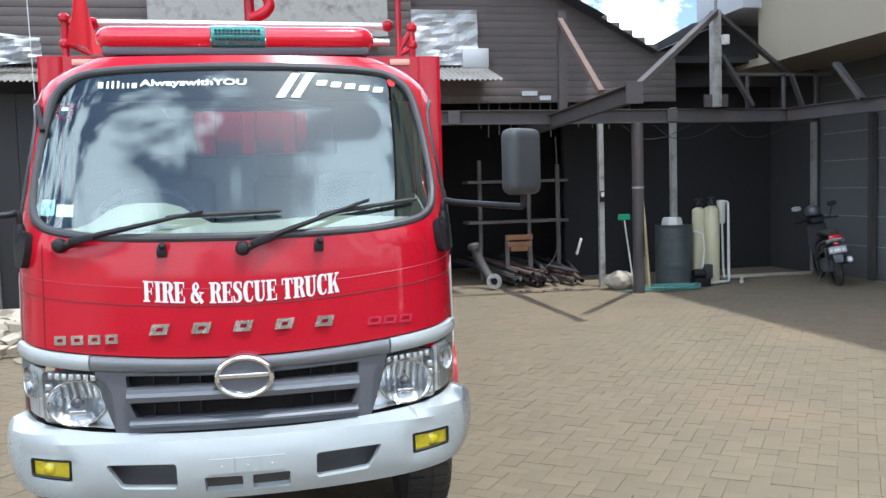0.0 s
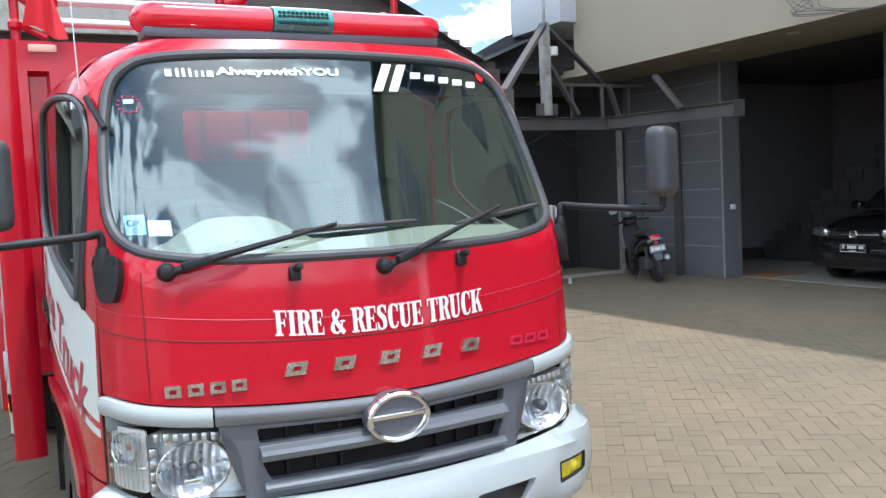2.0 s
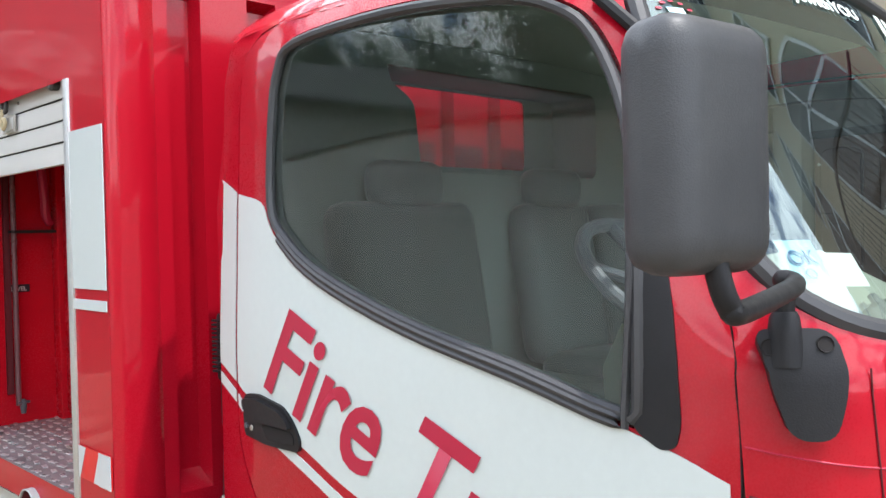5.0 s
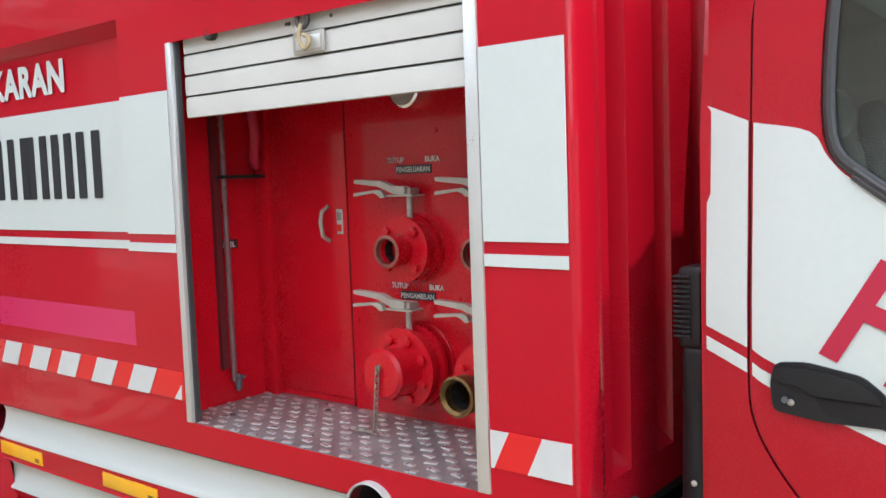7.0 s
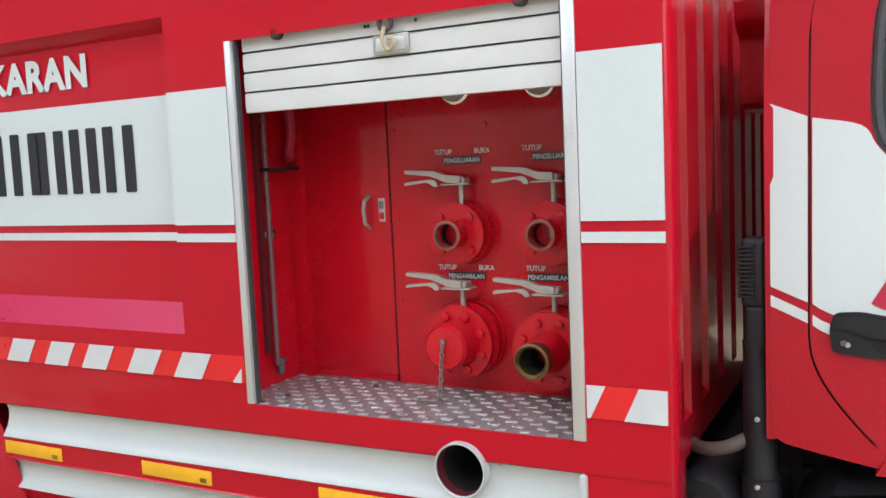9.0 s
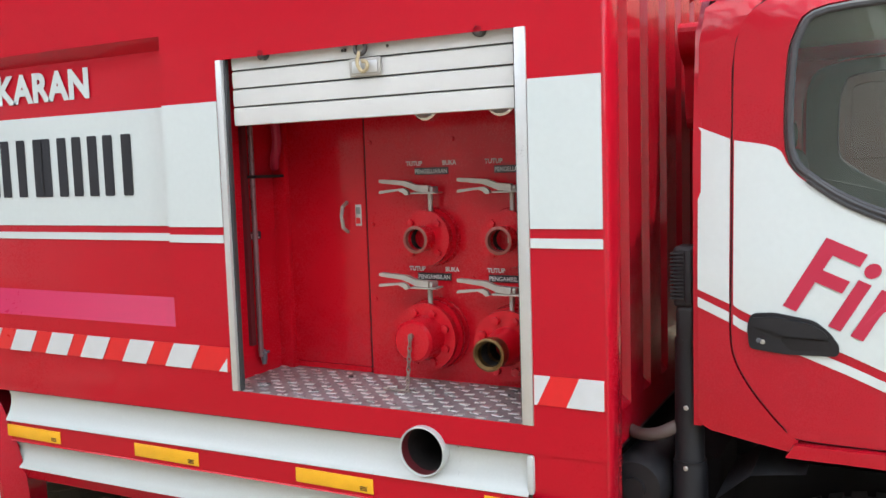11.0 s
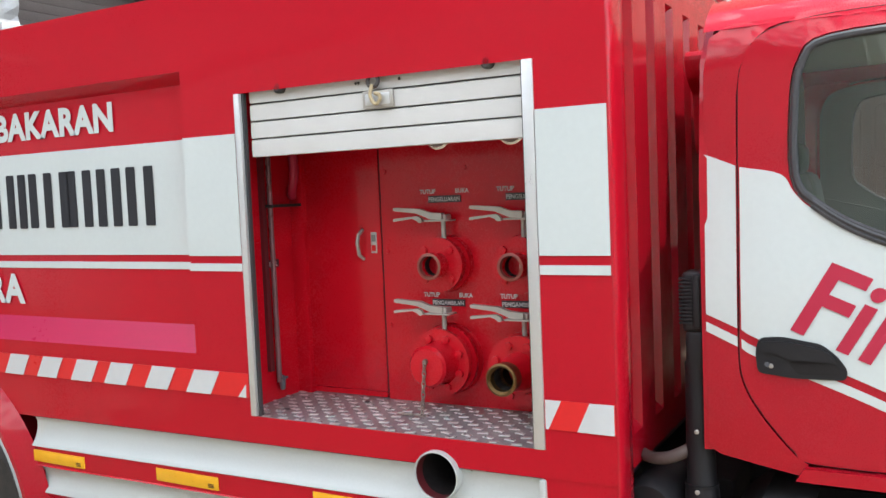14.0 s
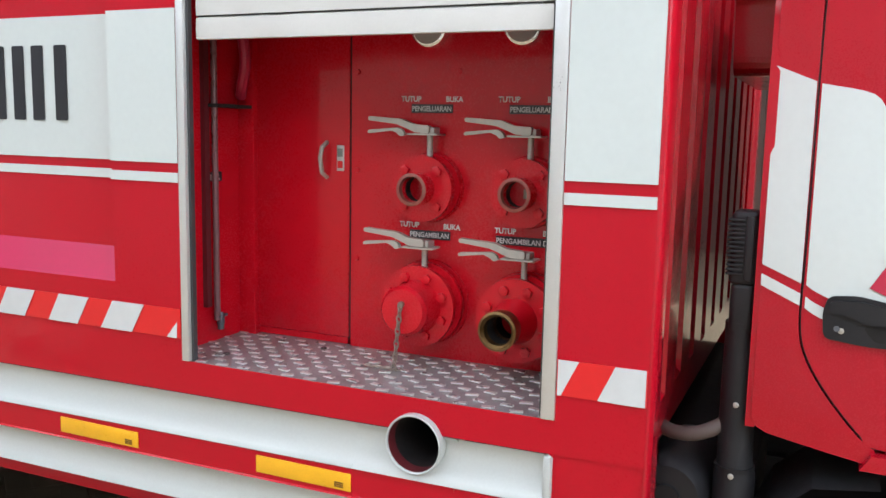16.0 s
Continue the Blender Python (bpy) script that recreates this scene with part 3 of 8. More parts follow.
# overhang: soffit and deep cream face
part("soffit", boxm(7.9, 9.75, -14, 11.0, 3.5, 3.62), HOUSE_CREAM, house, "cream soffit")
part("soffit_over_walls", boxm(9.75, 15.2, -14, 11.0, 3.56, 3.7), HOUSE_CREAM, house)
part("cream_face", boxm(7.78, 7.9, -14, 9.6, 3.46, 4.95), HOUSE_CREAM, house, "deep cream overhang face")
part("upper_wall", boxm(8.6, 15, -8.6, 9.4, 3.7, 17.0), HOUSE_CREAM, house)
part("upper_roof", boxm(8.24, 15.4, -9.0, 9.8, 17.0, 17.2), ROOF_DARK, house)
for x, y in ((8.4, 7.0), (8.4, 5.6), (8.4, 3.2)):
    part("soffit_lamp", lathem([(0.09, 0), (0.09, -0.012), (0.06, -0.016)], (x, y, 3.5), (0, 0, 1), 20), HOUSE_WHITE, house)
# balcony at the corner
bal = part("balcony", boxm(7.45, 8.9, 9.5, 11.05, 4.36, 5.02, 0.01), HOUSE_WHITE, house, "blue-white balcony with dark rails")
for k in range(14):
    part("baluster", boxm(7.52, 7.545, 9.6 + 0.1 * k, 9.625 + 0.1 * k, 5.02, 5.9), BLACK_PLASTIC, bal)
part("balcony_rail", boxm(7.5, 7.56, 9.5, 11.0, 5.9, 5.95), BLACK_PLASTIC, bal)
part("balcony_post", boxm(7.46, 7.62, 10.9, 11.04, 5.02, 6.6), HOUSE_WHITE, bal)
# upper windows and long balconies of the part that faces the truck's nose
for y, z, w, h in ((1.2, 5.4, 1.6, 1.7), (-1.9, 5.4, 1.9, 2.0), (-5.2, 5.4, 1.9, 2.0), (-8.6, 5.4, 1.9, 2.0), (-1.9, 7.7, 1.6, 1.0), (-5.2, 7.7, 1.6, 1.0), (-6.6, 10.4, 1.9, 2.0), (-2.6, 10.4, 1.9, 2.0), (1.4, 10.4, 1.9, 2.0), (-6.6, 13.6, 1.9, 2.0), (-2.6, 13.6, 1.9, 2.0), (1.4, 13.6, 1.9, 2.0)):
    wdw = part("upper_window", boxm(8.56, 8.6, y - w / 2, y + w / 2, z, z + h), GLASS_HOUSE, house, "dark upper window with white frame")
    for yy in (y - w / 2, y, y + w / 2):
        part("window_frame", boxm(8.54, 8.59, yy - 0.03, yy + 0.03, z - 0.03, z + h + 0.03), HOUSE_WHITE, wdw)
    for zz in (z, z + h * 0.68, z + h):
        part("window_frame", boxm(8.54, 8.585, y - w / 2, y + w / 2, zz - 0.03, zz + 0.03), HOUSE_WHITE, wdw)
rail = part("upper_railing", boxm(7.80, 7.86, -14, -0.4, 5.85, 5.90), BLACK_PLASTIC, house, "dark upper railing")
for k in range(100):
    part("baluster", boxm(7.82, 7.84, -14 + 0.135 * k, -13.975 + 0.135 * k, 4.95, 5.86), BLACK_PLASTIC, rail)
# dark cable tangle on the face
for k in range(7):
    pts = [Vector((7.74, 5.3 - 0.08 * k + 0.1 * math.sin(k), 4.6)), Vector((7.68, 5.0 + 0.16 * math.sin(2.7 * k), 3.98)), Vector((7.70, 4.8 - 0.22 * math.sin(1.9 * k + 1), 3.70 + 0.06 * math.cos(3 * k))), Vector((7.66, 4.72 + 0.25 * math.cos(2.2 * k), 3.56)), Vector((7.75, 4.4 - 0.16 * k, 3.47 - 0.015 * k))]
    single("loose_cable", tubem([tuple(v) for v in spline_table(pts, 6)], 0.0032, 5), CABLE, "thin dark cable hanging from the overhang", "cable", "overhang cables")

# brown folding gates with raised panels and louvres
def gate_leaf(y0, y1):
    leaf = thing("gate_leaf", ((9.5), (y0 + y1) / 2, 0), "dark brown painted gate leaf with arched panels and louvres", "gate", "brown gate leaves", "")
    part("leaf_board", boxm(9.50, 9.545, y0, y1, 0.02, 2.76, 0.004), DOOR_BROWN, leaf)
    for c in ((y0 * 0.76 + y1 * 0.24), (y0 * 0.24 + y1 * 0.76)):
        w = abs(y1 - y0) * 0.17
        for z0, z1, archy in ((1.80, 2.60, True), (1.10, 1.62, False), (0.78, 1.02, False)):
            q = [(c - w, z0), (c + w, z0), (c + w, z1 - (0.07 if archy else 0))] + ([(c + w * math.cos(a), z1 - 0.07 + 0.07 * math.sin(a)) for a in np.linspace(0.3, 2.84, 7)] if archy else []) + [(c - w, z1 - (0.07 if archy else 0))]
            part("raised_panel", patch(q, [], lambda y, z: Vector((9.484, y, z)), 0.2, -0.018), DOOR_BROWN, leaf)
            part("panel_moulding", tubem([(9.492, y, z) for y, z in grow(q, 0.03)], 0.012, 6, closed=True), DOOR_BROWN, leaf)
        for k in range(9):
            z = 0.24 + 0.045 * k
            part("louvre_slat", boxm(-0.012, 0.012, c - w, c + w, -0.016, 0.016, 0.003, m=Matrix.Translation((9.49, 0, z)) @ Matrix.Rotation(radians(35), 4, "Y")), DOOR_BROWN, leaf)
    return leaf


for k in range(4):
    leaf = gate_leaf(4.47 - 1.43 * k, 3.06 - 1.43 * k)
    if k == 0:
        part("gate_knob", lathem([(0.02, 0), (0.02, 0.03), (0.03, 0.04), (0.02, 0.06)], (9.5, 4.37, 1.12), (-1, 0, 0), 12), STEEL_PALE, leaf)
        part("gate_bolt", lathem([(0.016, 0), (0.016, 0.03), (0.02, 0.04), (0.012, 0.05)], (9.5, 4.40, 2.42), (-1, 0, 0), 12), STEEL_PALE, leaf)
# unseen dark sheet, added to block the sky behind the gates
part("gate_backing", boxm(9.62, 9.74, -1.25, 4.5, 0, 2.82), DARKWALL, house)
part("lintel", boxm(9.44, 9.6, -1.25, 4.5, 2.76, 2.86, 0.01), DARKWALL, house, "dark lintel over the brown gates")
# shed at the back: boarded gable, sheets, roof
shed = thing("shed", (2, 11, 0), "old dark boarded workshop shed with patched sheets", "shed")
for k in range(22):
    z = 2.95 + 0.115 * k
    part("wall_board", boxm(2.2, min(6.55, 6.2 - (z + 0.1 - 3.88) * 1.87), 10.02 - 0.004 * (k % 2), 10.05, z, z + 0.112, 0.003), WOOD_DARK, shed)
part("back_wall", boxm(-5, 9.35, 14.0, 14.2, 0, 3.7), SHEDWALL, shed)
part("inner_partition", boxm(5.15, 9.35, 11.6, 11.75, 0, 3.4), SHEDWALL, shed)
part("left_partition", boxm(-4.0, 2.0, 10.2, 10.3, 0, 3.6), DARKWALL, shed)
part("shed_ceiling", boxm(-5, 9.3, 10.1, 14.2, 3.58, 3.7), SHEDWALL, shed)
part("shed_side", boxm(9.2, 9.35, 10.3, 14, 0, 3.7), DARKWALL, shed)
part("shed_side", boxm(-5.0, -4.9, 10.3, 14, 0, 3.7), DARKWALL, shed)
bm = bmesh.new()                            # sloping roofs with a valley
for q in (((2.0, 9.6, 5.9), (5.2, 9.6, 4.25), (5.2, 14, 4.25), (2.0, 14, 5.9)), ((5.2, 9.8, 4.25), (6.15, 9.8, 3.72), (6.15, 14, 3.72), (5.2, 14, 4.25)), ((6.15, 9.9, 3.72), (7.6, 9.9, 4.3), (7.6, 14, 4.3), (6.15, 14, 3.72))):
    bm.faces.new([bm.verts.new(v) for v in q])
bmesh.ops.solidify(bm, geom=bm.faces[:], thickness=0.12)
part("shed_roof", bm, ROOF_DARK, shed, smooth=False)


def corrugated(x0, x1, y0, z0, y1, z1, material, pitch=0.076, amp=0.014):
    bm = bmesh.new()
    n = int((x1 - x0) / pitch * 8)
    A, B = [], []
    for k in range(n + 1):
        x = x0 + (x1 - x0) * k / n
        h = amp * math.sin(2 * math.pi * (x - x0) / pitch)
        A.append(bm.verts.new((x, y0, z0 + h)))
        B.append(bm.verts.new((x, y1, z1 + h)))
    for k in range(n):
        bm.faces.new((A[k], A[k + 1], B[k + 1], B[k]))
    bmesh.ops.solidify(bm, geom=bm.faces[:], thickness=0.004)
    return bm


part("eave_sheet", corrugated(1.9, 3.36, 8.9, 3.17, 10.0, 3.50, CORRUG), CORRUG, shed, "grey corrugated eave sheet")
part("eave_sheet", corrugated(-4.9, -1.6, 8.9, 3.18, 10.3, 3.6, CORRUG), CORRUG, shed, "grey corrugated eave sheet")
bm = bmesh.new()
bmesh.ops.create_grid(bm, x_segments=18, y_segments=14, size=0.5)
for v in bm.verts:
    v.co = Vector((2.42 + v.co.x * 1.64, 9.95 + 0.07 * noise.noise(v.co * 6), 3.95 + v.co.y * 0.84))
part("patched_sheet", bm, OLD_SHEET, shed, "crumpled grey metal patch on the boards", smooth=False)
part("patched_sheet", boxm(2.98, 3.40, 9.90, 9.93, 3.48, 3.78, 0.01), OLD_SHEET, shed)
part("upper_sheet", boxm(-1.6, 1.8, 9.6, 9.7, 3.9, 4.95), STEEL_PALE, shed, "flat grey wall sheet")
for k in range(20):
    part("wall_board", boxm(-4.8, 2.2, 9.9 + 0.004 * (k % 2), 10.0, 3.55 + 0.1325 * k, 3.55 + 0.1325 * k + 0.129, 0.003), WOOD_DARK, shed)
bm = bmesh.new()
bmesh.ops.create_grid(bm, x_segments=16, y_segments=12, size=0.5)
for v in bm.verts:
    v.co = Vector((-3.62 + v.co.x * 1.25, 9.45 + 0.12 * noise.noise(v.co * 5), 3.68 + v.co.y * 0.62 * (1 - 0.5 * (v.co.x + 0.5))))
part("torn_tarp", bm, OLD_SHEET, shed, "torn pale sheet hanging on the shed", smooth=False)
for k in range(3):
    part("door_panel", boxm(-4.45 + 1.017 * k, -3.44 + 1.017 * k, 9.72, 9.78, 0.01, 3.1, 0.006), DARKWALL, shed)
for k in range(5):
    part("door_rib", boxm(-4.4 + 0.6 * k, -4.36 + 0.6 * k, 9.68, 9.72, 0.05, 3.05), HOUSE_GREY, shed)
for x in (-4.6, -1.45):
    part("left_post", boxm(x - 0.07, x + 0.07, 9.6, 9.72, 0, 3.2), STEEL_RUST, shed)
part("rear_gable", patch([(6.3, 3.3), (6.62, 4.03), (7.35, 4.4), (9.4, 4.9), (9.4, 3.3)], [], lambda x, z: Vector((x, 11.0, z)), 0.5, 0.06), ROOF_DARK, shed, "dark roof slope behind the frame", smooth=False)
# hanging rags, and white boxes painted for skylight through a gap
for k in range(16):
    x = 3.3 + 0.17 * k
    part("hanging_rod", tubem([(x, 10.25, 3.0), (x + random.uniform(-0.06, 0.06), 10.3, 2.35 + random.uniform(0, 0.3))], 0.012, 5), WOOD_DARK, shed)
for x0, x1 in ((3.95, 4.2), (4.24, 4.42)):
    part("light_slit", boxm(x0, x1, 10.0, 10.02, 3.06 - (x0 - 3.95) * 0.25, 3.13 - (x0 - 3.95) * 0.25), HOUSE_WHITE, shed)

# steel frame of the unfinished roof
def ibeam(bm, a, b, h=0.2, w=0.10, t=0.012):
    a, b = Vector(a), Vector(b)
    m = Matrix.Translation((a + b) / 2) @ (b - a).to_track_quat("X", "Z").to_matrix().to_4x4()
    L = (b - a).length / 2
    box(bm, -L, L, -w / 2, w / 2, h / 2 - t, h / 2, m=m)
    box(bm, -L, L, -w / 2, w / 2, -h / 2, -h / 2 + t, m=m)
    box(bm, -L, L, -t / 2, t / 2, -h / 2 + t, h / 2 - t, m=m)
    return bm


def bar(a, b, w=0.09, d=0.06):
    a, b = Vector(a), Vector(b)
    m = Matrix.Translation((a + b) / 2) @ (b - a).to_track_quat("X", "Z").to_matrix().to_4x4()
    L = (b - a).length / 2
    return boxm(-L, L, -w / 2, w / 2, -d / 2, d / 2, 0.006, 1, m=m)


fr = thing("steel_roof_frame", (5.3, 8.75, 0), "rusty steel roof frame of beams and struts on posts", "steel frame")
FY = 8.75
part("main_beam", ibeam(bmesh.new(), (2.2, FY, 2.62), (8.2, FY, 2.60)), STEEL_RUST, fr, "rusty I-beam")
part("cross_beam", ibeam(bmesh.new(), (4.03, 5.78, 2.62), (4.0, 10.4, 2.50)), STEEL_RUST, fr, "rusty I-beam")
part("end_plate", boxm(3.93, 4.13, 5.76, 5.775, 2.50, 2.74), STEEL_RUST, fr)
part("cross_beam", ibeam(bmesh.new(), (8.02, 6.25, 2.58), (7.72, FY - 0.06, 2.60)), STEEL_RUST, fr, "rusty I-beam")
part("end_plate", boxm(7.95, 8.15, 6.23, 6.245, 2.47, 2.70), STEEL_RUST, fr)
part("pipe_post", lathem([(0.085, 0), (0.085, 2.51)], (5.34, FY + 0.02, 0), (0, 0, 1), 20), STEEL_RUST, fr, "thick round steel post")
part("post_collar", lathem([(0.088, 1.55), (0.09, 1.58)], (5.34, FY + 0.02, 0), (0, 0, 1), 20), STEEL_PALE, fr)
part("thin_post", boxm(5.10, 5.18, 9.72, 9.80, 0, 2.72), STEEL_PALE, fr)
part("hanging_post", boxm(6.22, 6.31, 9.50, 9.58, 1.05, 2.8), STEEL_PALE, fr, "peeling white post")
apex = Vector((6.52, 8.62, 4.10))
part("king_post", boxm(6.45, 6.58, 8.56, 8.69, 2.72, 4.12, 0.006), STEEL_PALE, fr, "peeling white king post")
part("post_gusset", boxm(6.33, 6.70, 8.60, 8.64, 2.72, 2.90), STEEL_RUST, fr)
part("aerial_stub", lathem([(0.025, 0), (0.02, 0.6)], apex, (0, 0, 1), 8), STEEL_PALE, fr)
part("rafter", bar(apex, (4.25, 6.2, 2.74)), STEEL_RUST, fr)
part("rafter", bar(apex, (8.0, 9.1, 3.25)), STEEL_RUST, fr)
part("rafter", bar(apex + Vector((0, 0, -0.5)), (7.15, 8.7, 2.74)), STEEL_RUST, fr)
part("red_strut", bar((4.15, 8.7, 4.0), (4.02, 6.75, 2.74), 0.075, 0.05), STEEL_RED, fr, "red-oxide strut")
part("grey_strut", boxm(4.12, 4.24, 8.66, 8.74, 2.6, 4.1), STEEL_RUST, fr)
part("short_strut", bar((7.74, 7.56, 3.20), (7.79, 7.07, 2.66), 0.1, 0.06), STEEL_RUST, fr)
part("tie_rail", bar((6.9, 8.85, 3.22), (8.6, 8.85, 3.22), 0.05, 0.05), STEEL_RUST, fr)
for x in (7.15, 7.75, 8.3):
    part("tie_post", bar((x, 8.85, 2.7), (x, 8.85, 3.22), 0.05, 0.05), STEEL_RUST, fr)
part("tie_gusset", bar((7.85, 8.8, 3.2), (8.05, 8.8, 2.7), 0.12, 0.03), STEEL_RUST, fr)
part("wall_strut", boxm(9.22, 9.30, 8.78, 8.88, 0, 2.75), STEEL_RUST, fr, "dark upright steel beside the wall")
part("lamp_box", boxm(6.58, 6.68, 8.50, 8.60, 3.62, 3.76, 0.015), PVC, fr, "small white lamp box")
for x0, x1 in ((2.5, 2.66), (5.78, 5.94)):
    part("beam_plate", boxm(x0, x1, FY - 0.07, FY - 0.055, 2.53, 2.71), STEEL_RUST, fr)
for x in (5.7, 6.2, 7.4):
    part("loose_wire", tubem([tuple(v) for v in spline_table([(x - 0.5, 9.0, 2.5), (x - 0.2, 9.0, 2.3), (x + 0.2, 9.0, 2.32), (x + 0.6, 9.0, 2.5)], 5)], 0.006, 5), CABLE, fr)

# perimeter wall and trees behind the camera's way
def wall_run(name, a, b, h, material, label, w=0.2):
    """An upright wall with a flat capping between two places on the ground."""
    a, b = Vector((*a, 0)), Vector((*b, 0))
    m = Matrix.Translation((a + b) / 2) @ (b - a).to_track_quat("Y", "Z").to_matrix().to_4x4()
    L = (b - a).length / 2
    ob = single(name, boxm(-w / 2, w / 2, -L, L, 0, h, m=m), material, label, kind="structure")
    part("capping", boxm(-w / 2 - 0.03, w / 2 + 0.03, -L, L, h, h + 0.06, 0.008, m=m), CONCRETE, ob)


wall_run("wall_west", (-11.2, 22.0), (-4.02, 0.85), 3.15, PLASTER_PALE, "pale stained plaster perimeter wall")
wall_run("wall_return", (-4.02, 0.85), (-8.0, -0.4), 3.15, PLASTER_PALE, "pale stained plaster wall at the corner")
wall_run("wall_west_front", (-8.0, -0.4), (-8.0, -16), 3.15, PLASTER_PALE, "pale stained plaster perimeter wall")
nh = thing("neighbour_house", (-13.0, 12.5, 0), "low neighbouring house with a dark tiled roof", "house")
part("wall", boxm(-14.5, -11.6, 0.5, 26, 0, 5.75), CONCRETE, nh)
bm = bmesh.new()
rows = [[bm.verts.new((x, y, z)) for x, z in ((-11.2, 5.62), (-11.8, 6.55), (-11.9, 6.57), (-14.8, 5.5), (-14.8, 5.4), (-11.85, 6.45), (-11.2, 5.52))] for y in (0.2, 26.3)]
for k in range(7):
    bm.faces.new((rows[0][k], rows[0][(k + 1) % 7], rows[1][(k + 1) % 7], rows[1][k]))
bm.faces.new(rows[0])
bm.faces.new(rows[1][::-1])
part("roof", bm, ROOF_DARK, nh, smooth=False)
single("wall_south", boxm(-8.1, 9.5, -16.2, -16, 0, 2.85), CONCRETE, "stained grey perimeter wall", kind="structure")


def tree(x, y, h, seed):
    rnd = random.Random(seed)
    t = thing("tree", (x, y, 0), "leafy green tree behind the perimeter wall", "tree", "trees behind the wall")
    bm = bmesh.new()
    tube(bm, [(x, y, 0), (x + 0.1, y, h * 0.4), (x + 0.05, y + 0.1, h * 0.75)], 0.15, 8, radii=[0.2, 0.15, 0.07])
    tips = []
    for k in range(16):
        a, z = rnd.uniform(0, 6.28), h * rnd.uniform(0.5, 0.78)
        e = Vector((x + rnd.uniform(1.0, 2.0) * math.cos(a), y + rnd.uniform(1.0, 2.0) * math.sin(a), z + rnd.uniform(0.2, 0.9)))
        tube(bm, [(x + 0.05, y, z), tuple(Vector((x, y, z)).lerp(e, 0.5) + Vector((0, 0, 0.15))), tuple(e)], 0.05, 6, radii=[0.06, 0.04, 0.015])
        tips.append(e)
    part("trunk", bm, BARK, t)
    bm = bmesh.new()
    for e in tips:
        for k in range(760):
            c = e + Vector((rnd.gauss(0, 0.75), rnd.gauss(0, 0.75), rnd.gauss(0, 0.5)))
            d = Vector((rnd.uniform(-1, 1), rnd.uniform(-1, 1), rnd.uniform(-0.9, 0.3))).normalized()
            n = d.orthogonal().normalized() * 0.032
            L = rnd.uniform(0.14, 0.28)
            bm.faces.new([bm.verts.new(v) for v in (c, c + d * L * 0.5 + n, c + d * L, c + d * L * 0.5 - n)])
    part("crown", bm, LEAF, t, smooth=False)


for k, (x, y, h) in enumerate(((-16.9, 4.6, 12.4), (-17.2, 1.2, 11.6), (-16.9, 7.4, 12.0), (-17.0, 10.6, 11.0), (-17.2, 13.2, 11.6), (-17.0, 16.8, 10.8), (-17.2, 21.0, 11.8), (-17.0, 25.5, 11.2), (-17.4, 30.0, 11.8), (-10.4, -5.5, 4.1))):
    tree(x, y, h, k + 3)


# ---- the fire truck: cab surface ----
CAB = spline_table([(0, 0), (0.15, 0.004), (0.3, 0.018), (0.45, 0.034), (0.6, 0.055), (0.70, 0.082), (0.77, 0.122), (0.82, 0.185),
                    (0.858, 0.28), (0.885, 0.42), (0.905, 0.6), (0.92, 0.85), (0.93, 1.1), (0.93, 1.3), (0.915, 1.464)])
CAB_P = np.concatenate([[0], np.cumsum(np.hypot(*np.diff(CAB, axis=0).T))])
CAB_REAR = 1.464


def p_of_x(x):
    k = int(np.argmax(CAB[:, 0]))
    return math.copysign(float(np.interp(abs(x), CAB[:k, 0], CAB_P[:k])), x)


def p_of_y(y):
    return float(np.interp(y, CAB[:, 1], CAB_P))


def cab_w(z):
    w = 1 - 0.05 * max(0.0, z - 1.4)
    return w * (1 - 0.30 * max(0.0, min(1.0, (z - 2.0) / 0.22)) ** 2.6)


def cab_d(z):
    if z < 1.44:
        return 0.10 * max(0.0, z - 0.98) ** 1.3 if z > 0.98 else 0.0
    return 0.035 + 0.60 * (z - 1.44)


def cab_pt(p, z, off=0.0):
    """A point of the cab's skin at the arc length p from its middle front (to both sides) and the height z; off: how far proud."""
    s = 1 if p >= 0 else -1
    q = abs(p)
    x, y = float(np.interp(q, CAB_P, CAB[:, 0])), float(np.interp(q, CAB_P, CAB[:, 1]))
    w, d = cab_w(z), cab_d(z)
    yy = y + d * (1 - y / CAB_REAR)
    if off:
        x2, y2 = float(np.interp(q + 0.01, CAB_P, CAB[:, 0])), float(np.interp(q + 0.01, CAB_P, CAB[:, 1]))
        t = Vector((x2 - x, y2 - y, 0)).normalized()
        nx, ny = t.y, -t.x
        lean = 0.5 if z > 1.46 else 0.08
        return Vector((s * (x * w + off * nx), yy + off * ny, z + off * lean * (-ny)))
    return Vector((s * x * w, yy, z))


def front(x, z, off=0.0):
    return cab_pt(p_of_x(x / cab_w(z)), z, off)


def side(y, z, s=-1, off=0.0):
    d = cab_d(z)
    return cab_pt(s * p_of_y((y - d) / (1 - d / CAB_REAR)), z, off)


def side_p(y, z):
    d = cab_d(z)
    return p_of_y((y - d) / (1 - d / CAB_REAR))


truck = thing("fire_truck", (0, 2.5, 0), "red and white fire truck with pump bay open, parked on pavers", "fire truck")
# windscreen outline, x and z
WS = [(0.0, 1.462), (0.40, 1.470), (0.62, 1.490), (0.735, 1.525), (0.775, 1.60), (0.772, 1.75), (0.755, 1.90), (0.727, 2.02), (0.68, 2.078), (0.60, 2.113), (0.40, 2.131), (0.0, 2.138)]
WS = WS + [(-x, z) for x, z in reversed(WS[1:-1])]
WS_S = [tuple(v) for v in spline_table(WS + [WS[0]], 5)[:-1]]


WS_OUT = grow(WS_S, 0.028)
to_p = lambda poly: [(p_of_x(x / cab_w(z)), z) for x, z in poly]
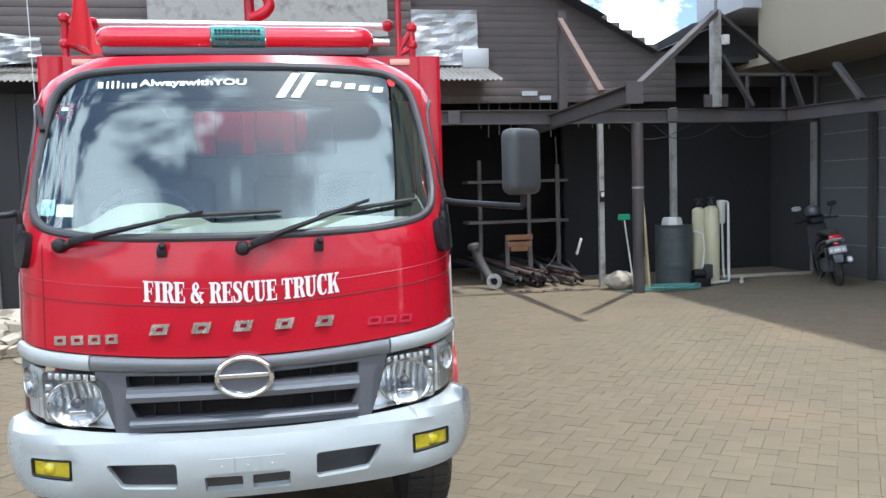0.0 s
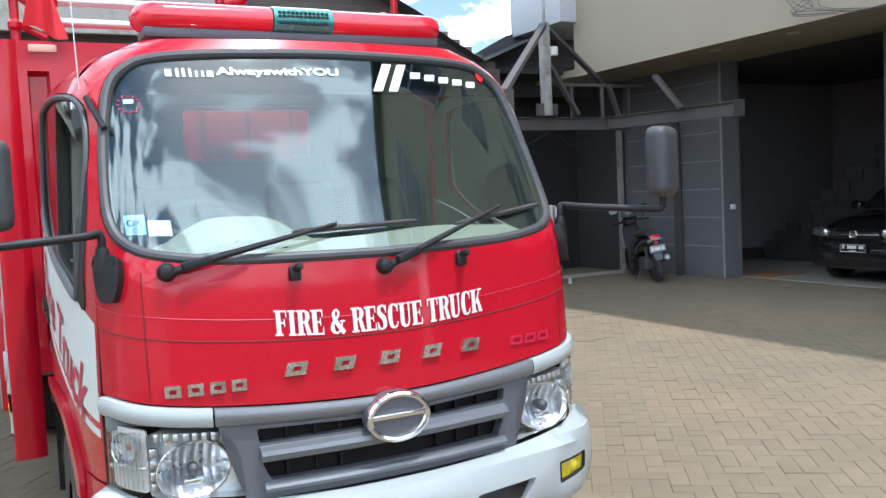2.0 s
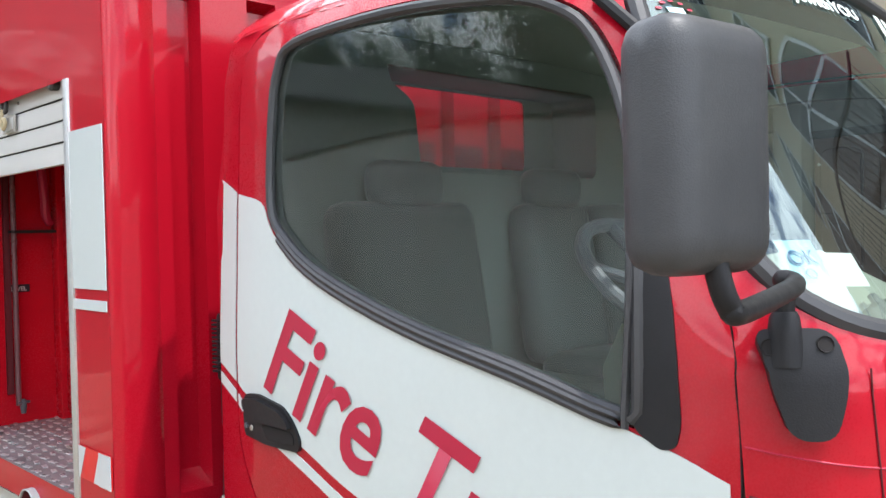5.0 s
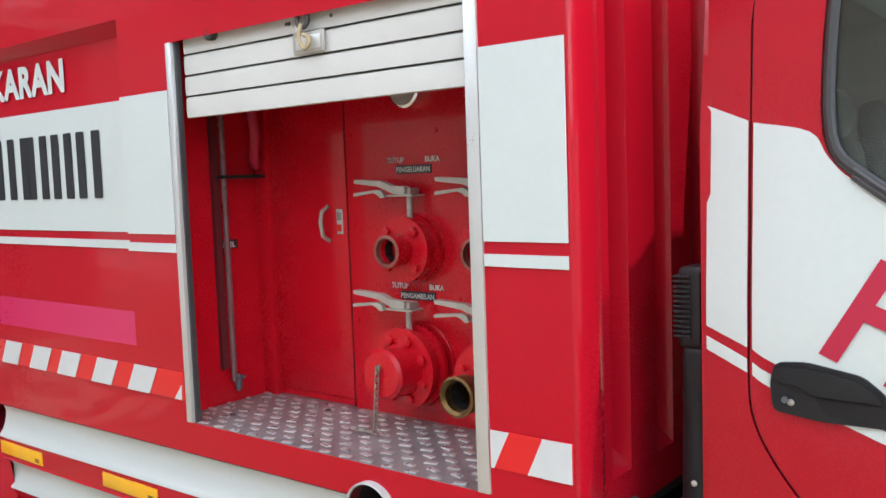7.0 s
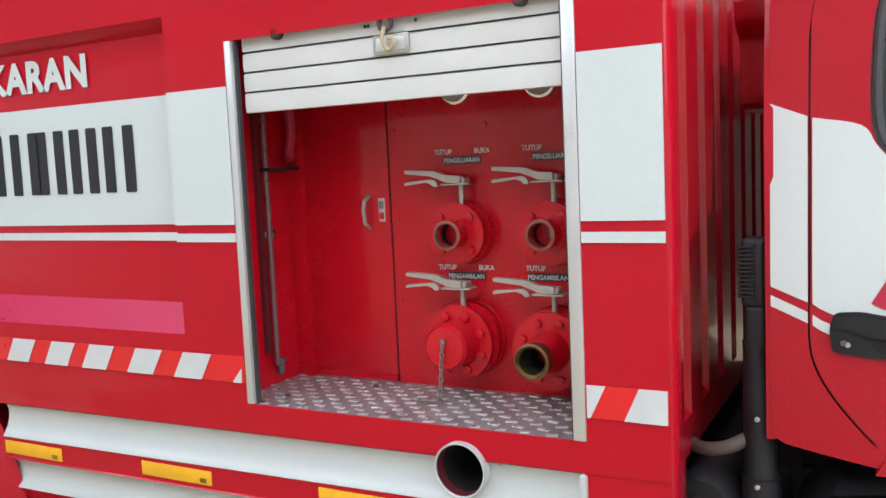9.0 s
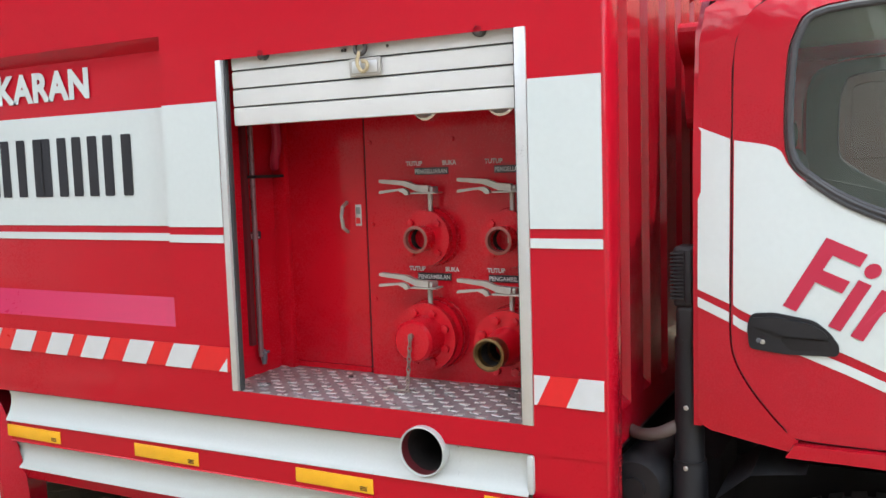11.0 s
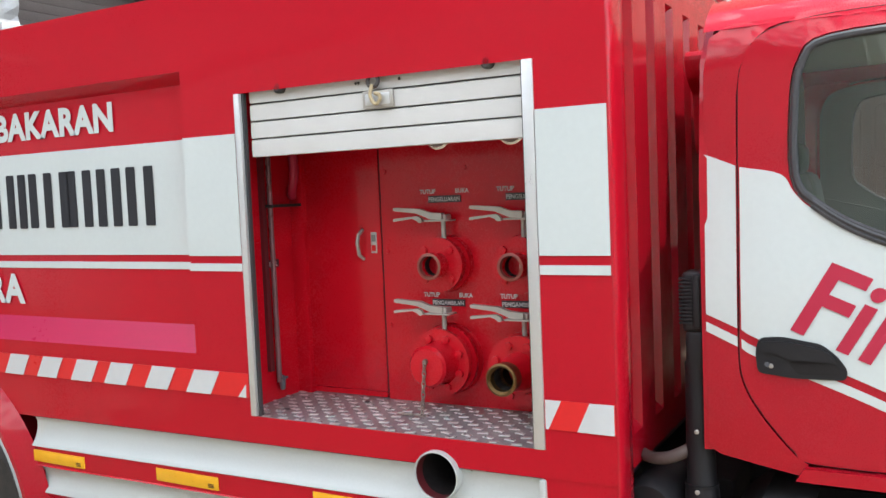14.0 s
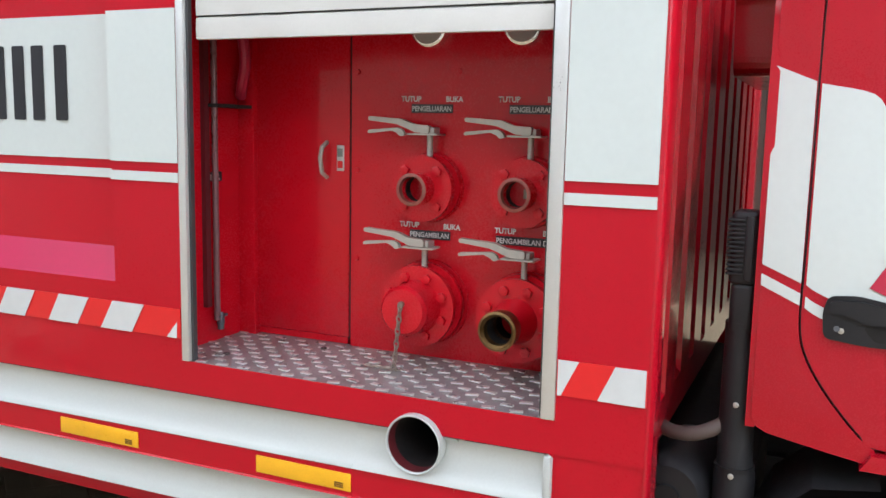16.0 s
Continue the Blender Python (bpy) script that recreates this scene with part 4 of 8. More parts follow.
# door edges on the flank, y and z
D_FRONT = [(0.25, 0.80), (0.25, 1.284), (0.257, 1.414), (0.266, 1.486), (0.33, 1.70), (0.407, 1.873), (0.457, 1.953), (0.53, 2.035), (0.60, 2.07)]
D_TOP = [(0.80, 2.085), (1.05, 2.09), (1.22, 2.08), (1.32, 2.05), (1.365, 1.98), (1.375, 1.86)]
D_BACK = [(1.376, 1.40), (1.377, 1.24), (1.364, 1.172), (1.332, 1.113), (1.290, 1.058), (1.248, 1.012), (1.214, 0.988)]
D_LOW = [(1.0, 0.982), (0.75, 0.972), (0.58, 0.89), (0.48, 0.80)]
DOOR = [tuple(v) for v in spline_table(D_FRONT + D_TOP + D_BACK + D_LOW, 4)]
DWIN = [(0.405, 1.62), (0.392, 1.395), (0.42, 1.378), (0.583, 1.425), (0.841, 1.487), (1.068, 1.565), (1.185, 1.635), (1.232, 1.70), (1.232, 1.88), (1.215, 1.97), (1.16, 2.015), (0.90, 2.025), (0.66, 2.005), (0.56, 1.975), (0.50, 1.92), (0.44, 1.79)]
DWIN_S = [tuple(v) for v in spline_table(DWIN + [DWIN[0]], 4)[:-1]]
DSEAL = grow(DWIN_S, 0.022)
dg_terms = lambda y, z: [1, y, z, y * y, y * z, z * z, y ** 3]
dg_s = [(y, z) for y, z in DWIN_S] + [(y, z) for y in (0.6, 0.8, 1.0, 1.15) for z in (1.65, 1.8, 1.95)]
DGK = np.linalg.lstsq(np.array([dg_terms(y, z) for y, z in dg_s]), np.array([side(y, z, 1, -0.008).x for y, z in dg_s]), rcond=None)[0]
# the front skin with both pillars and the header
edge = [(side_p(y, z), z) for y, z in D_FRONT if z >= 1.1]
lid = lambda p: 0.996 + 0.075 * min(1.0, (p / 0.88)) ** 2
low = [(p, lid(abs(p)) + 0.006) for p in np.linspace(edge[0][0] - 0.003, -edge[0][0] + 0.003, 30)]
skin = [(edge[0][0] - 0.003, 1.1)] + [(p - 0.003, z) for p, z in edge[1:]]
ptop = side_p(0.60, 2.07)
top = [(ptop, 2.20), (-ptop, 2.20)]
outline = skin + top + [(-p, z) for p, z in reversed(skin)] + [tuple(q) for q in low[::-1]]
part("front_panel", patch(outline, [to_p(WS_OUT)], lambda p, z: cab_pt(p, z), 0.045, 0.012), RED, truck, "glossy red cab front with curved pillars")
# seam across the front, and above it a crease, its highlight a paler thread
for k, (h, name) in enumerate(((1.258, "upper_crease"), (1.193, "lower_seam"))):
    pts = [cab_pt(p, h + 0.075 * (p / 0.88) ** 2, 0.0006) for p in np.linspace(-edge[0][0] + 0.01, edge[0][0] - 0.01, 50)]
    part(name, tubem(pts, 0.0020 if k else 0.0016, 6), SEAM if k else DECALRED, truck)
for s in (-1, 1):
    pts = [cab_pt(s * 0.735, z, 0.0006) for z in np.linspace(1.06, 1.44, 12)]
    part("panel_seam", tubem(pts, 0.0014, 6), SEAM, truck)
# roof
bm = bmesh.new()
ring_p = list(np.linspace(-CAB_P[-1], CAB_P[-1], 81))
rings = []
for k, (s, z) in enumerate(((1, 2.078), (1, 2.112), (1, 2.145), (1, 2.172), (0.93, 2.190), (0.82, 2.200), (0.6, 2.207), (0.3, 2.21), (0.02, 2.211))):
    row = []
    for p in ring_p:
        v = cab_pt(p, min(z, 2.20))
        v = Vector((v.x * s, 0.98 + (v.y - 0.98) * s, z + (0.007 * math.cos(v.x * 18) if 0.5 < s < 0.95 else 0)))
        row.append(bm.verts.new(v))
    rings.append(row)
for k, (A, B) in enumerate(zip(rings, rings[1:])):
    for i in range(80):
        if k < 3 and abs(ring_p[i] + ring_p[i + 1]) / 2 < ptop + 0.01:
            continue
        bm.faces.new((A[i], A[i + 1], B[i + 1], B[i]))
    if k >= 3:
        bm.faces.new((A[80], A[0], B[0], B[80]))
part("cab_roof", bm, RED, truck)
# rear wall of the cab with its window
rw = [(-0.91, 0.99), (0.91, 0.99), (0.91, 1.70), (0.87, 2.0), (0.78, 2.10), (0.60, 2.19), (-0.60, 2.19), (-0.78, 2.10), (-0.87, 2.0), (-0.91, 1.70)]
rwin = round_poly([(-0.325, 1.800), (0.47, 1.800), (0.47, 2.075), (-0.440, 2.075), (-0.425, 2.03), (-0.345, 1.985)], [0.03, 0.04, 0.04, 0.01, 0.02, 0.03])
rpane = round_poly([(-0.292, 1.834), (0.318, 1.834), (0.318, 2.066), (-0.292, 2.066)], 0.025)
part("rear_wall", patch(rw, [rwin], lambda x, z: Vector((x, CAB_REAR - 0.01, z)), 0.12, 0.02), RED, truck)
rt = [(-0.88, 1.02), (0.88, 1.02), (0.88, 1.70), (0.875, 2.0), (0.845, 2.10), (0.73, 2.18), (-0.73, 2.18), (-0.845, 2.10), (-0.875, 2.0), (-0.88, 1.70)]
part("rear_trim", patch(rt, [rwin], lambda x, z: Vector((x, CAB_REAR - 0.045, z)), 0.12, 0.01), GREY_TRIM, truck, "grey lining of the cab's rear wall")
reveal = part("window_reveal", patch(grow(rwin, 0.012), [rpane], lambda x, z: Vector((x, 1.600, z)), 0.1, 0.004), GREY_TRIM, truck, "deep grey reveal of the rear window")
bm = bmesh.new()
rim = resample(grow(rwin, -0.002), 0.05)
for (a, b), (c, d) in zip(rim, rim[1:] + rim[:1]):
    bm.faces.new([bm.verts.new(v) for v in ((a, CAB_REAR - 0.04, b), (c, CAB_REAR - 0.04, d), (c, 1.600, d), (a, 1.600, b))])
part("reveal_side", bm, GREY_TRIM, reveal)
bm = patch(grow(rwin, 0.022), [rpane], lambda x, z: Vector((x, 1.610, z)), 0.1)
rim = resample(grow(rwin, 0.022), 0.05)
for (a, b), (c, d) in zip(rim, rim[1:] + rim[:1]):
    bm.faces.new([bm.verts.new(v) for v in ((a, CAB_REAR, b), (c, CAB_REAR, d), (c, 1.610, d), (a, 1.610, b))])
part("reveal_shell", bm, RED, reveal, smooth=False)
ob = part("rear_window", patch(grow(rpane, 0.006), [], lambda x, z: Vector((x, 1.607, z)), 0.2), GLASS_REAR, truck)
ob.visible_shadow = False

# the glass is one smooth curved sheet
def ws_terms(x, z):
    q, w = x * x, z - 1.8
    return [1, w, w * w, w ** 3, q, q * q, q ** 3, q ** 4, q * w, q * w * w, q * q * w, q ** 3 * w]


ws_s = [(x, z) for x in np.linspace(-0.76, 0.76, 39) for z in np.linspace(1.45, 2.13, 18)]
WSK = np.linalg.lstsq(np.array([ws_terms(x, z) for x, z in ws_s]), np.array([front(x, z).y for x, z in ws_s]), rcond=None)[0]


def ws_pt(x, z, off=0.0):
    f = lambda x, z: float(np.dot(WSK, ws_terms(x, z)))
    n = Vector(((f(x + 0.01, z) - f(x - 0.01, z)) / 0.02, -1.0, (f(x, z + 0.01) - f(x, z - 0.01)) / 0.02)).normalized()
    return Vector((x, f(x, z), z)) + n * off


# windscreen, rubber, shade band, stickers and its lettering
ws = part("windscreen", patch(WS_S, [], lambda x, z: ws_pt(x, z, -0.006), 0.018), GLASS_WS, truck, "curved windscreen reflecting sky and clouds")
ws.visible_shadow = False
part("windscreen_rubber", tubem([front(x, z, -0.006) for x, z in resample(grow(WS_S, 0.013), 0.03)], 0.018, 10, closed=True), SEAL, ws, "black rubber windscreen surround")
zb = lambda x: 2.0 + 0.012 * (1 - (x / 0.7) ** 2)
band = [(x, z) for x, z in resample(WS_S, 0.03) if z > zb(x)]
band = sorted(band, key=lambda q: math.atan2(q[1] - 1.9, q[0]))
ob = part("shade_band", patch(band, [], lambda x, z: ws_pt(x, z, -0.009), 0.05), GLASS_BAND, ws, "dark tinted band along the top of the windscreen")
ob.visible_shadow = False
for dx in (0.0, 0.062):
    q = [(0.155 + dx, 2.010), (0.192 + dx, 2.010), (0.262 + dx, 2.118), (0.225 + dx, 2.118)]
    part("slash_mark", patch(q, [], lambda x, z: ws_pt(x, z, -0.002), 0.04), TXT_BAND, ws, "mint-white slanted stripe on the glass")
# brand lettering on the band as plain bars
for x0, x1, z0, z1 in ((-0.558, -0.538, 2.060, 2.086), (-0.524, -0.515, 2.058, 2.089), (-0.504, -0.495, 2.058, 2.089), (-0.482, -0.474, 2.058, 2.089), (-0.462, -0.454, 2.058, 2.080), (-0.442, -0.434, 2.058, 2.080), (-0.424, -0.404, 2.058, 2.080)):
    part("sign_bar", patch([(x0, z0), (x1, z0), (x1, z1), (x0, z1)], [], lambda x, z: ws_pt(x, z, -0.002), 0.05), TXT_BAND, ws)
for k in range(5):
    x0, z0 = 0.325 + 0.060 * k, 2.064 - 0.0075 * k
    part("sign_bar", patch([(x0, z0), (x0 + 0.042, z0), (x0 + 0.052, z0 + 0.024), (x0 + 0.010, z0 + 0.024)], [], lambda x, z: ws_pt(x, z, -0.002), 0.05), TXT_BAND, ws)
words("band_lettering", "AlwayswithYOU", 0.04, lambda u, v, h: ws_pt(u - 0.394, 2.057 + v, -0.002), TXT_BAND, ws, bold=0.0012, fit=(0.432, 0.037))
part("sign_dot", patch([(0.655 + 0.018 * math.cos(a), 2.083 + 0.022 * math.sin(a)) for a in np.linspace(0, 6.0, 10)], [], lambda x, z: ws_pt(x, z, -0.002), 0.05), BRIGHT_RED, ws)
part("inspection_sticker", patch([(-0.750, 1.553), (-0.692, 1.553), (-0.692, 1.613), (-0.750, 1.613)], [], lambda x, z: ws_pt(x, z, -0.009), 0.05), STICKER_BLUE, ws, "pale blue inspection sticker")
words("sticker_text", "OK", 0.05, lambda u, v, h: ws_pt(-0.744 + u, 1.578 + v, -0.0075), STICKER_TEXT, ws, bold=0.001, fit=(0.045, 0.021))
part("sticker_ring", tubem([ws_pt(-0.722 + 0.008 * math.cos(a), 1.566 + 0.006 * math.sin(a), -0.0075) for a in np.linspace(0, 6.0, 14, endpoint=False)], 0.0008, 5, closed=True), STICKER_TEXT, ws)
part("paper_sticker", patch([(-0.686, 1.548), (-0.620, 1.545), (-0.620, 1.592), (-0.686, 1.595)], [], lambda x, z: ws_pt(x, z, -0.009), 0.05), PAPER, ws, "white blank paper sticker")
for k in range(12):
    a = 2 * math.pi * k / 12
    cx, cz = -0.685 + 0.032 * math.cos(a), 1.965 + 0.029 * math.sin(a)
    part("ring_sticker_dash", patch([(cx - 0.0045, cz - 0.002), (cx + 0.0045, cz - 0.002), (cx + 0.0045, cz + 0.002), (cx - 0.0045, cz + 0.002)], [], lambda x, z: ws_pt(x, z, -0.004), 0.05), DECALRED, ws)
part("ring_sticker_mark", patch([(-0.70, 1.968), (-0.67, 1.968), (-0.67, 1.982), (-0.70, 1.982)], [], lambda x, z: ws_pt(x, z, -0.004), 0.05), STICKER_BLUE, ws)


def wiper(pivot, tip, blade0, blade1, s):
    a = front(*pivot)
    w = part("wiper", tubem([a + Vector((0, -0.012, -0.004)), a.lerp(front(*tip), 0.3) + Vector((0, -0.045, 0.01)), front(*tip, 0.03)], 0.009, 8, radii=[0.013, 0.011, 0.006]), BLACK_PLASTIC, truck, "black windscreen wiper arm at rest")
    part("wiper_blade", tubem([front(blade0[0] + (blade1[0] - blade0[0]) * t, blade0[1] + (blade1[1] - blade0[1]) * t, 0.014) for t in np.linspace(0, 1, 14)], 0.008, 6, radii=[0.004] + [0.009] * 12 + [0.004]), RUBBER, w)
    part("wiper_pivot", lathem([(0.028, 0.0), (0.028, 0.012), (0.02, 0.03), (0.012, 0.034)], a, (0, -1, 0.1), 16), BLACK_PLASTIC, w)
    k = a.lerp(front(*tip), 0.16) + Vector((0, -0.038, 0.006))
    part("wiper_knuckle", boxm(-0.045, 0.045, -0.012, 0.012, -0.014, 0.014, 0.006, m=Matrix.Translation(k) @ (front(*tip) - a).to_track_quat("X", "Z").to_matrix().to_4x4()), BLACK_PLASTIC, w)


wiper((-0.656, 1.437), (-0.13, 1.535), (-0.27, 1.525), (0.16, 1.535), 1)
wiper((0.011, 1.405), (0.50, 1.56), (0.30, 1.515), (0.70, 1.565), 1)
for x in (-0.285, 0.297):
    a = front(x, 1.418)
    nz = part("washer_nozzle", lathem([(0.018, 0), (0.018, 0.012), (0.012, 0.016), (0.012, 0.05), (0.008, 0.055)], a + Vector((0, 0, -0.004)), (0.15, -1, 0.35), 12), BLACK_PLASTIC, truck)
    part("nozzle_foot", boxm(-0.018, 0.018, -0.02, 0.006, -0.03, 0.004, 0.006, m=Matrix.Translation(a + Vector((0, -0.005, -0.005)))), BLACK_PLASTIC, nz)

# doors with windows, livery, handle
for s in (-1, 1):
    sg = "right" if s < 0 else "left"
    door = part("cab_door", patch(DOOR, [DSEAL], lambda y, z, s=s: side(y, z, s), 0.05, 0.02, out=(s, 0, 0)), RED, truck, "red cab door with slanted white livery")
    pane = patch(DWIN_S, [], lambda y, z, s=s: Vector((s * float(np.dot(DGK, dg_terms(y, z))), y, z)), 0.05)
    if s < 0:
        bmesh.ops.reverse_faces(pane, faces=pane.faces[:])
    g = part("door_window", pane, GLASS_DOOR if s < 0 else GLASS_FAR, door)
    g.visible_shadow = False
    part("window_rubber", tubem([side(y, z, s, 0.0) for y, z in resample(grow(DWIN_S, 0.008), 0.035)], 0.010, 8, closed=True), SEAL, door)
    for dz, off, r in ((0.013, 0.007, 0.006), (0.025, 0.006, 0.0065)):
        part("window_lip", tubem([side(y, z - dz, s, off) for y, z in DWIN_S if z < 1.66 and y > 0.40], r, 6), SEAL, door)
    qv = [(0.408, 1.68), (0.424, 1.775), (0.396, 1.715), (0.361, 1.61), (0.342, 1.525), (0.330, 1.45), (0.323, 1.36), (0.330, 1.328), (0.350, 1.322), (0.392, 1.348)]
    part("quarter_cover", patch(round_poly(qv, 0.02), [], lambda y, z, s=s: side(y, z, s, 0.004), 0.05, 0.01, out=(s, 0, 0)), BLACK_PLASTIC, door, "black plastic corner cover beside the window")
    part("door_seam", tubem([side(y, z, s, -0.004) for y, z in resample(DOOR, 0.04)], 0.0032, 6, closed=True), DARKGAP, door)
    # white livery with a red and a white pinstripe
    up = [(1.372, 1.726), (1.275, 1.704), (1.243, 1.658), (1.20, 1.616), (1.08, 1.552), (0.841, 1.471), (0.586, 1.404), (0.356, 1.330), (0.262, 1.287)]
    lo = [(0.262, 0.985), (0.40, 1.012), (0.67, 1.072), (0.95, 1.142), (1.12, 1.21), (1.33, 1.292), (1.372, 1.314)]
    wh = part("livery_white", patch([tuple(v) for v in spline_table(up, 4)] + [tuple(v) for v in spline_table(lo, 4)], [], lambda y, z, s=s: side(y, z, s, 0.003), 0.05, 0.002, out=(s, 0, 0)), WHITE_DECAL, door, "white slanted livery on the door")
    low_in = [(0.262, 0.937), (0.40, 0.963), (0.67, 1.024), (0.95, 1.094), (1.12, 1.162), (1.33, 1.244), (1.372, 1.266)]
    mid_in = [(y, z + 0.024) for y, z in low_in]
    part("livery_stripe", patch([tuple(v) for v in spline_table(low_in[::-1], 4)] + [tuple(v) for v in spline_table(mid_in, 4)], [], lambda y, z, s=s: side(y, z, s, 0.003), 0.05, 0.002, out=(s, 0, 0)), WHITE_DECAL, door, "thin white stripe")
    gap = [tuple(v) for v in spline_table([(1.381, 1.40), (1.382, 1.239), (1.369, 1.169), (1.337, 1.110), (1.295, 1.055), (1.252, 1.008), (1.217, 0.983)], 5)][::-1]
    quarter = part("rear_quarter", patch(round_poly([(1.380, 1.90), (1.371, 1.97), (1.343, 2.03), (1.302, 2.068), (1.24, 2.086), (1.24, 2.092), (1.40, 2.088), (1.448, 2.06), (1.462, 1.97), (1.462, 1.02), (1.452, 0.995), (1.43, 0.984), (1.235, 0.953)] + gap, 0.004), [], lambda y, z, s=s: side(y, z, s), 0.05, 0.02, out=(s, 0, 0)), RED, truck)
    part("livery_white", patch([(1.382, 1.730), (1.461, 1.763), (1.461, 1.350), (1.382, 1.317)], [], lambda y, z, s=s: side(y, z, s, 0.003), 0.05, 0.002, out=(s, 0, 0)), WHITE_DECAL, quarter)
    part("livery_stripe", patch([(1.382, 1.295), (1.461, 1.330), (1.461, 1.305), (1.382, 1.270)], [], lambda y, z, s=s: side(y, z, s, 0.003), 0.05, 0.002, out=(s, 0, 0)), WHITE_DECAL, quarter)
    # handle in a dark dish
    hp = round_poly([(1.337, 1.263), (1.328, 1.297), (1.275, 1.302), (1.184, 1.287), (1.150, 1.260), (1.126, 1.225), (1.131, 1.202), (1.247, 1.200), (1.332, 1.209)], 0.014)
    hd = part("door_handle", patch(hp, [], lambda y, z, s=s: side(y, z, s, 0.010), 0.03, 0.016, out=(s, 0, 0)), BLACK_PLASTIC, door, "black plastic pull handle in a shallow dish")
    part("handle_pull", patch(round_poly([(1.325, 1.288), (1.27, 1.293), (1.19, 1.279), (1.160, 1.262), (1.150, 1.245), (1.262, 1.248), (1.285, 1.262), (1.322, 1.264)], 0.010), [], lambda y, z, s=s: side(y, z, s, 0.020), 0.03, 0.011, out=(s, 0, 0)), BLACK_PLASTIC, hd)
    # flat near-black sheet painted for the shade in the dish
    part("handle_dish", patch(round_poly([(1.262, 1.242), (1.148, 1.240), (1.140, 1.214), (1.238, 1.211)], 0.012), [], lambda y, z, s=s: side(y, z, s, 0.0115), 0.03, 0.001, out=(s, 0, 0)), DARKGAP, hd)
    part("key_lock", lathem([(0.006, 0), (0.006, 0.002), (0.003, 0.003)], side(1.300, 1.228, s, 0.010), (s, 0, 0), 14), STEEL_HANDLE, hd)
    part("keyhole", lathem([(0.006, 0), (0.006, 0.004)], side(1.308, 1.233, s, 0.016), (s, 0, 0), 10), CHARCOAL, hd)
    # words along the livery
    ca, sa = math.cos(radians(-24)), math.sin(radians(-24))

    def on_door(u, v, h, s=s):
        u = u - 0.10 * u * u
        sag = 0.022 * u ** 2
        a, b = u * ca - v * sa + 0.12 * v, u * sa + v * ca + sag
        return side(1.256 - a, 1.318 + b, s, 0.0065)

    if s < 0:
        words("door_lettering", "Fire Truck", 0.242, on_door, DECALRED, door, "crimson words on the white door livery", bold=0.0045, fit=(1.045, 0.185))
    # wheel arch lip under the door
    lip_o = [(1.225, 0.978), (1.0, 0.976), (0.76, 0.966), (0.59, 0.885), (0.49, 0.795), (0.46, 0.70)]
    lip_i = [(0.52, 0.70), (0.55, 0.77), (0.64, 0.855), (0.78, 0.912), (1.0, 0.940), (1.245, 0.945)]
    part("wheel_arch_lip", patch([tuple(v) for v in spline_table(lip_o, 4)] + [tuple(v) for v in spline_table(lip_i, 4)], [], lambda y, z, s=s: side(y, z, s, 0.022), 0.04, 0.05, out=(s, 0, 0)), RED, truck)
    part("lower_corner", patch([(0.25, 0.56), (0.455, 0.56), (0.455, 0.79), (0.25, 0.79)], [], lambda y, z, s=s: side(y, z, s), 0.06, 0.02, out=(s, 0, 0)), RED, truck)
    # mudguard behind the front wheel
    g = [(1.20, 0.90), (1.33, 0.88), (1.42, 0.80), (1.50, 0.62), (1.54, 0.42)]
    bm = bmesh.new()
    for (y0, z0), (y1, z1) in zip(g, g[1:]):
        q = [bm.verts.new(v) for v in ((s * 0.93, y0, z0), (s * 0.93, y1, z1), (s * 0.60, y1, z1), (s * 0.60, y0, z0))]
        bm.faces.new(q)
    bmesh.ops.solidify(bm, geom=bm.faces[:], thickness=0.02)
    part("mudguard", bm, GREY_PLASTIC, truck)

# front face below the red skin: silver band, lamp lids, grille
PE = edge[0][0] - 0.003
PG = p_of_x(0.557)
band_lo = lambda p: lid(abs(p)) - 0.045 - 0.012 * min(1.0, abs(p) / PG)
ps = list(np.linspace(-PG + 0.003, PG - 0.003, 30))
BAND = [(0.0, -0.012), (0.0, 0.008), (0.06, 0.015), (0.3, 0.021), (0.6, 0.021), (0.9, 0.014), (1.0, 0.006), (1.0, -0.012)]


def face_strip(ps, top, low):
    """A softly rounded strip along the front between two heights."""
    bm = bmesh.new()
    rows = []
    for p in ps:
        a, b = top(p), low(p)
        rows.append([bm.verts.new(cab_pt(p, a + (b - a) * f, o)) for f, o in BAND])
    for A, B in zip(rows, rows[1:]):
        for k in range(len(BAND) - 1):
            bm.faces.new((A[k], A[k + 1], B[k + 1], B[k]))
    bm.faces.new(rows[0])
    bm.faces.new(rows[-1])
    bmesh.ops.recalc_face_normals(bm, faces=bm.faces[:])
    return bm


part("grille_header", face_strip(ps, lambda p: lid(abs(p)), band_lo), SILVER, truck, "silver band above the grille")
for s in (-1, 1):
    q = list(np.linspace(PG + 0.003, PE, 16))
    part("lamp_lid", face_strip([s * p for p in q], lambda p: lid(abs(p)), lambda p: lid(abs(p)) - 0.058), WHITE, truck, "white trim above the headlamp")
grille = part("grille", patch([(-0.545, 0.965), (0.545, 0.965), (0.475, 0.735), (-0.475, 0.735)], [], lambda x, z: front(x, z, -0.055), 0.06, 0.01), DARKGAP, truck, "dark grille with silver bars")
slot1 = round_poly([(-0.435, 0.945), (-0.43, 0.90), (0.43, 0.90), (0.435, 0.945), (0, 0.93)], [0.01, 0.01, 0.01, 0.01, 0])
slot2 = round_poly([(-0.425, 0.84), (-0.40, 0.783), (0.40, 0.783), (0.425, 0.84)], 0.01)
surround = [(-0.548, 0.972), (-0.52, 0.86), (-0.475, 0.728), (0.475, 0.728), (0.52, 0.86), (0.548, 0.972), (0.3, 0.951), (0, 0.948), (-0.3, 0.951)]
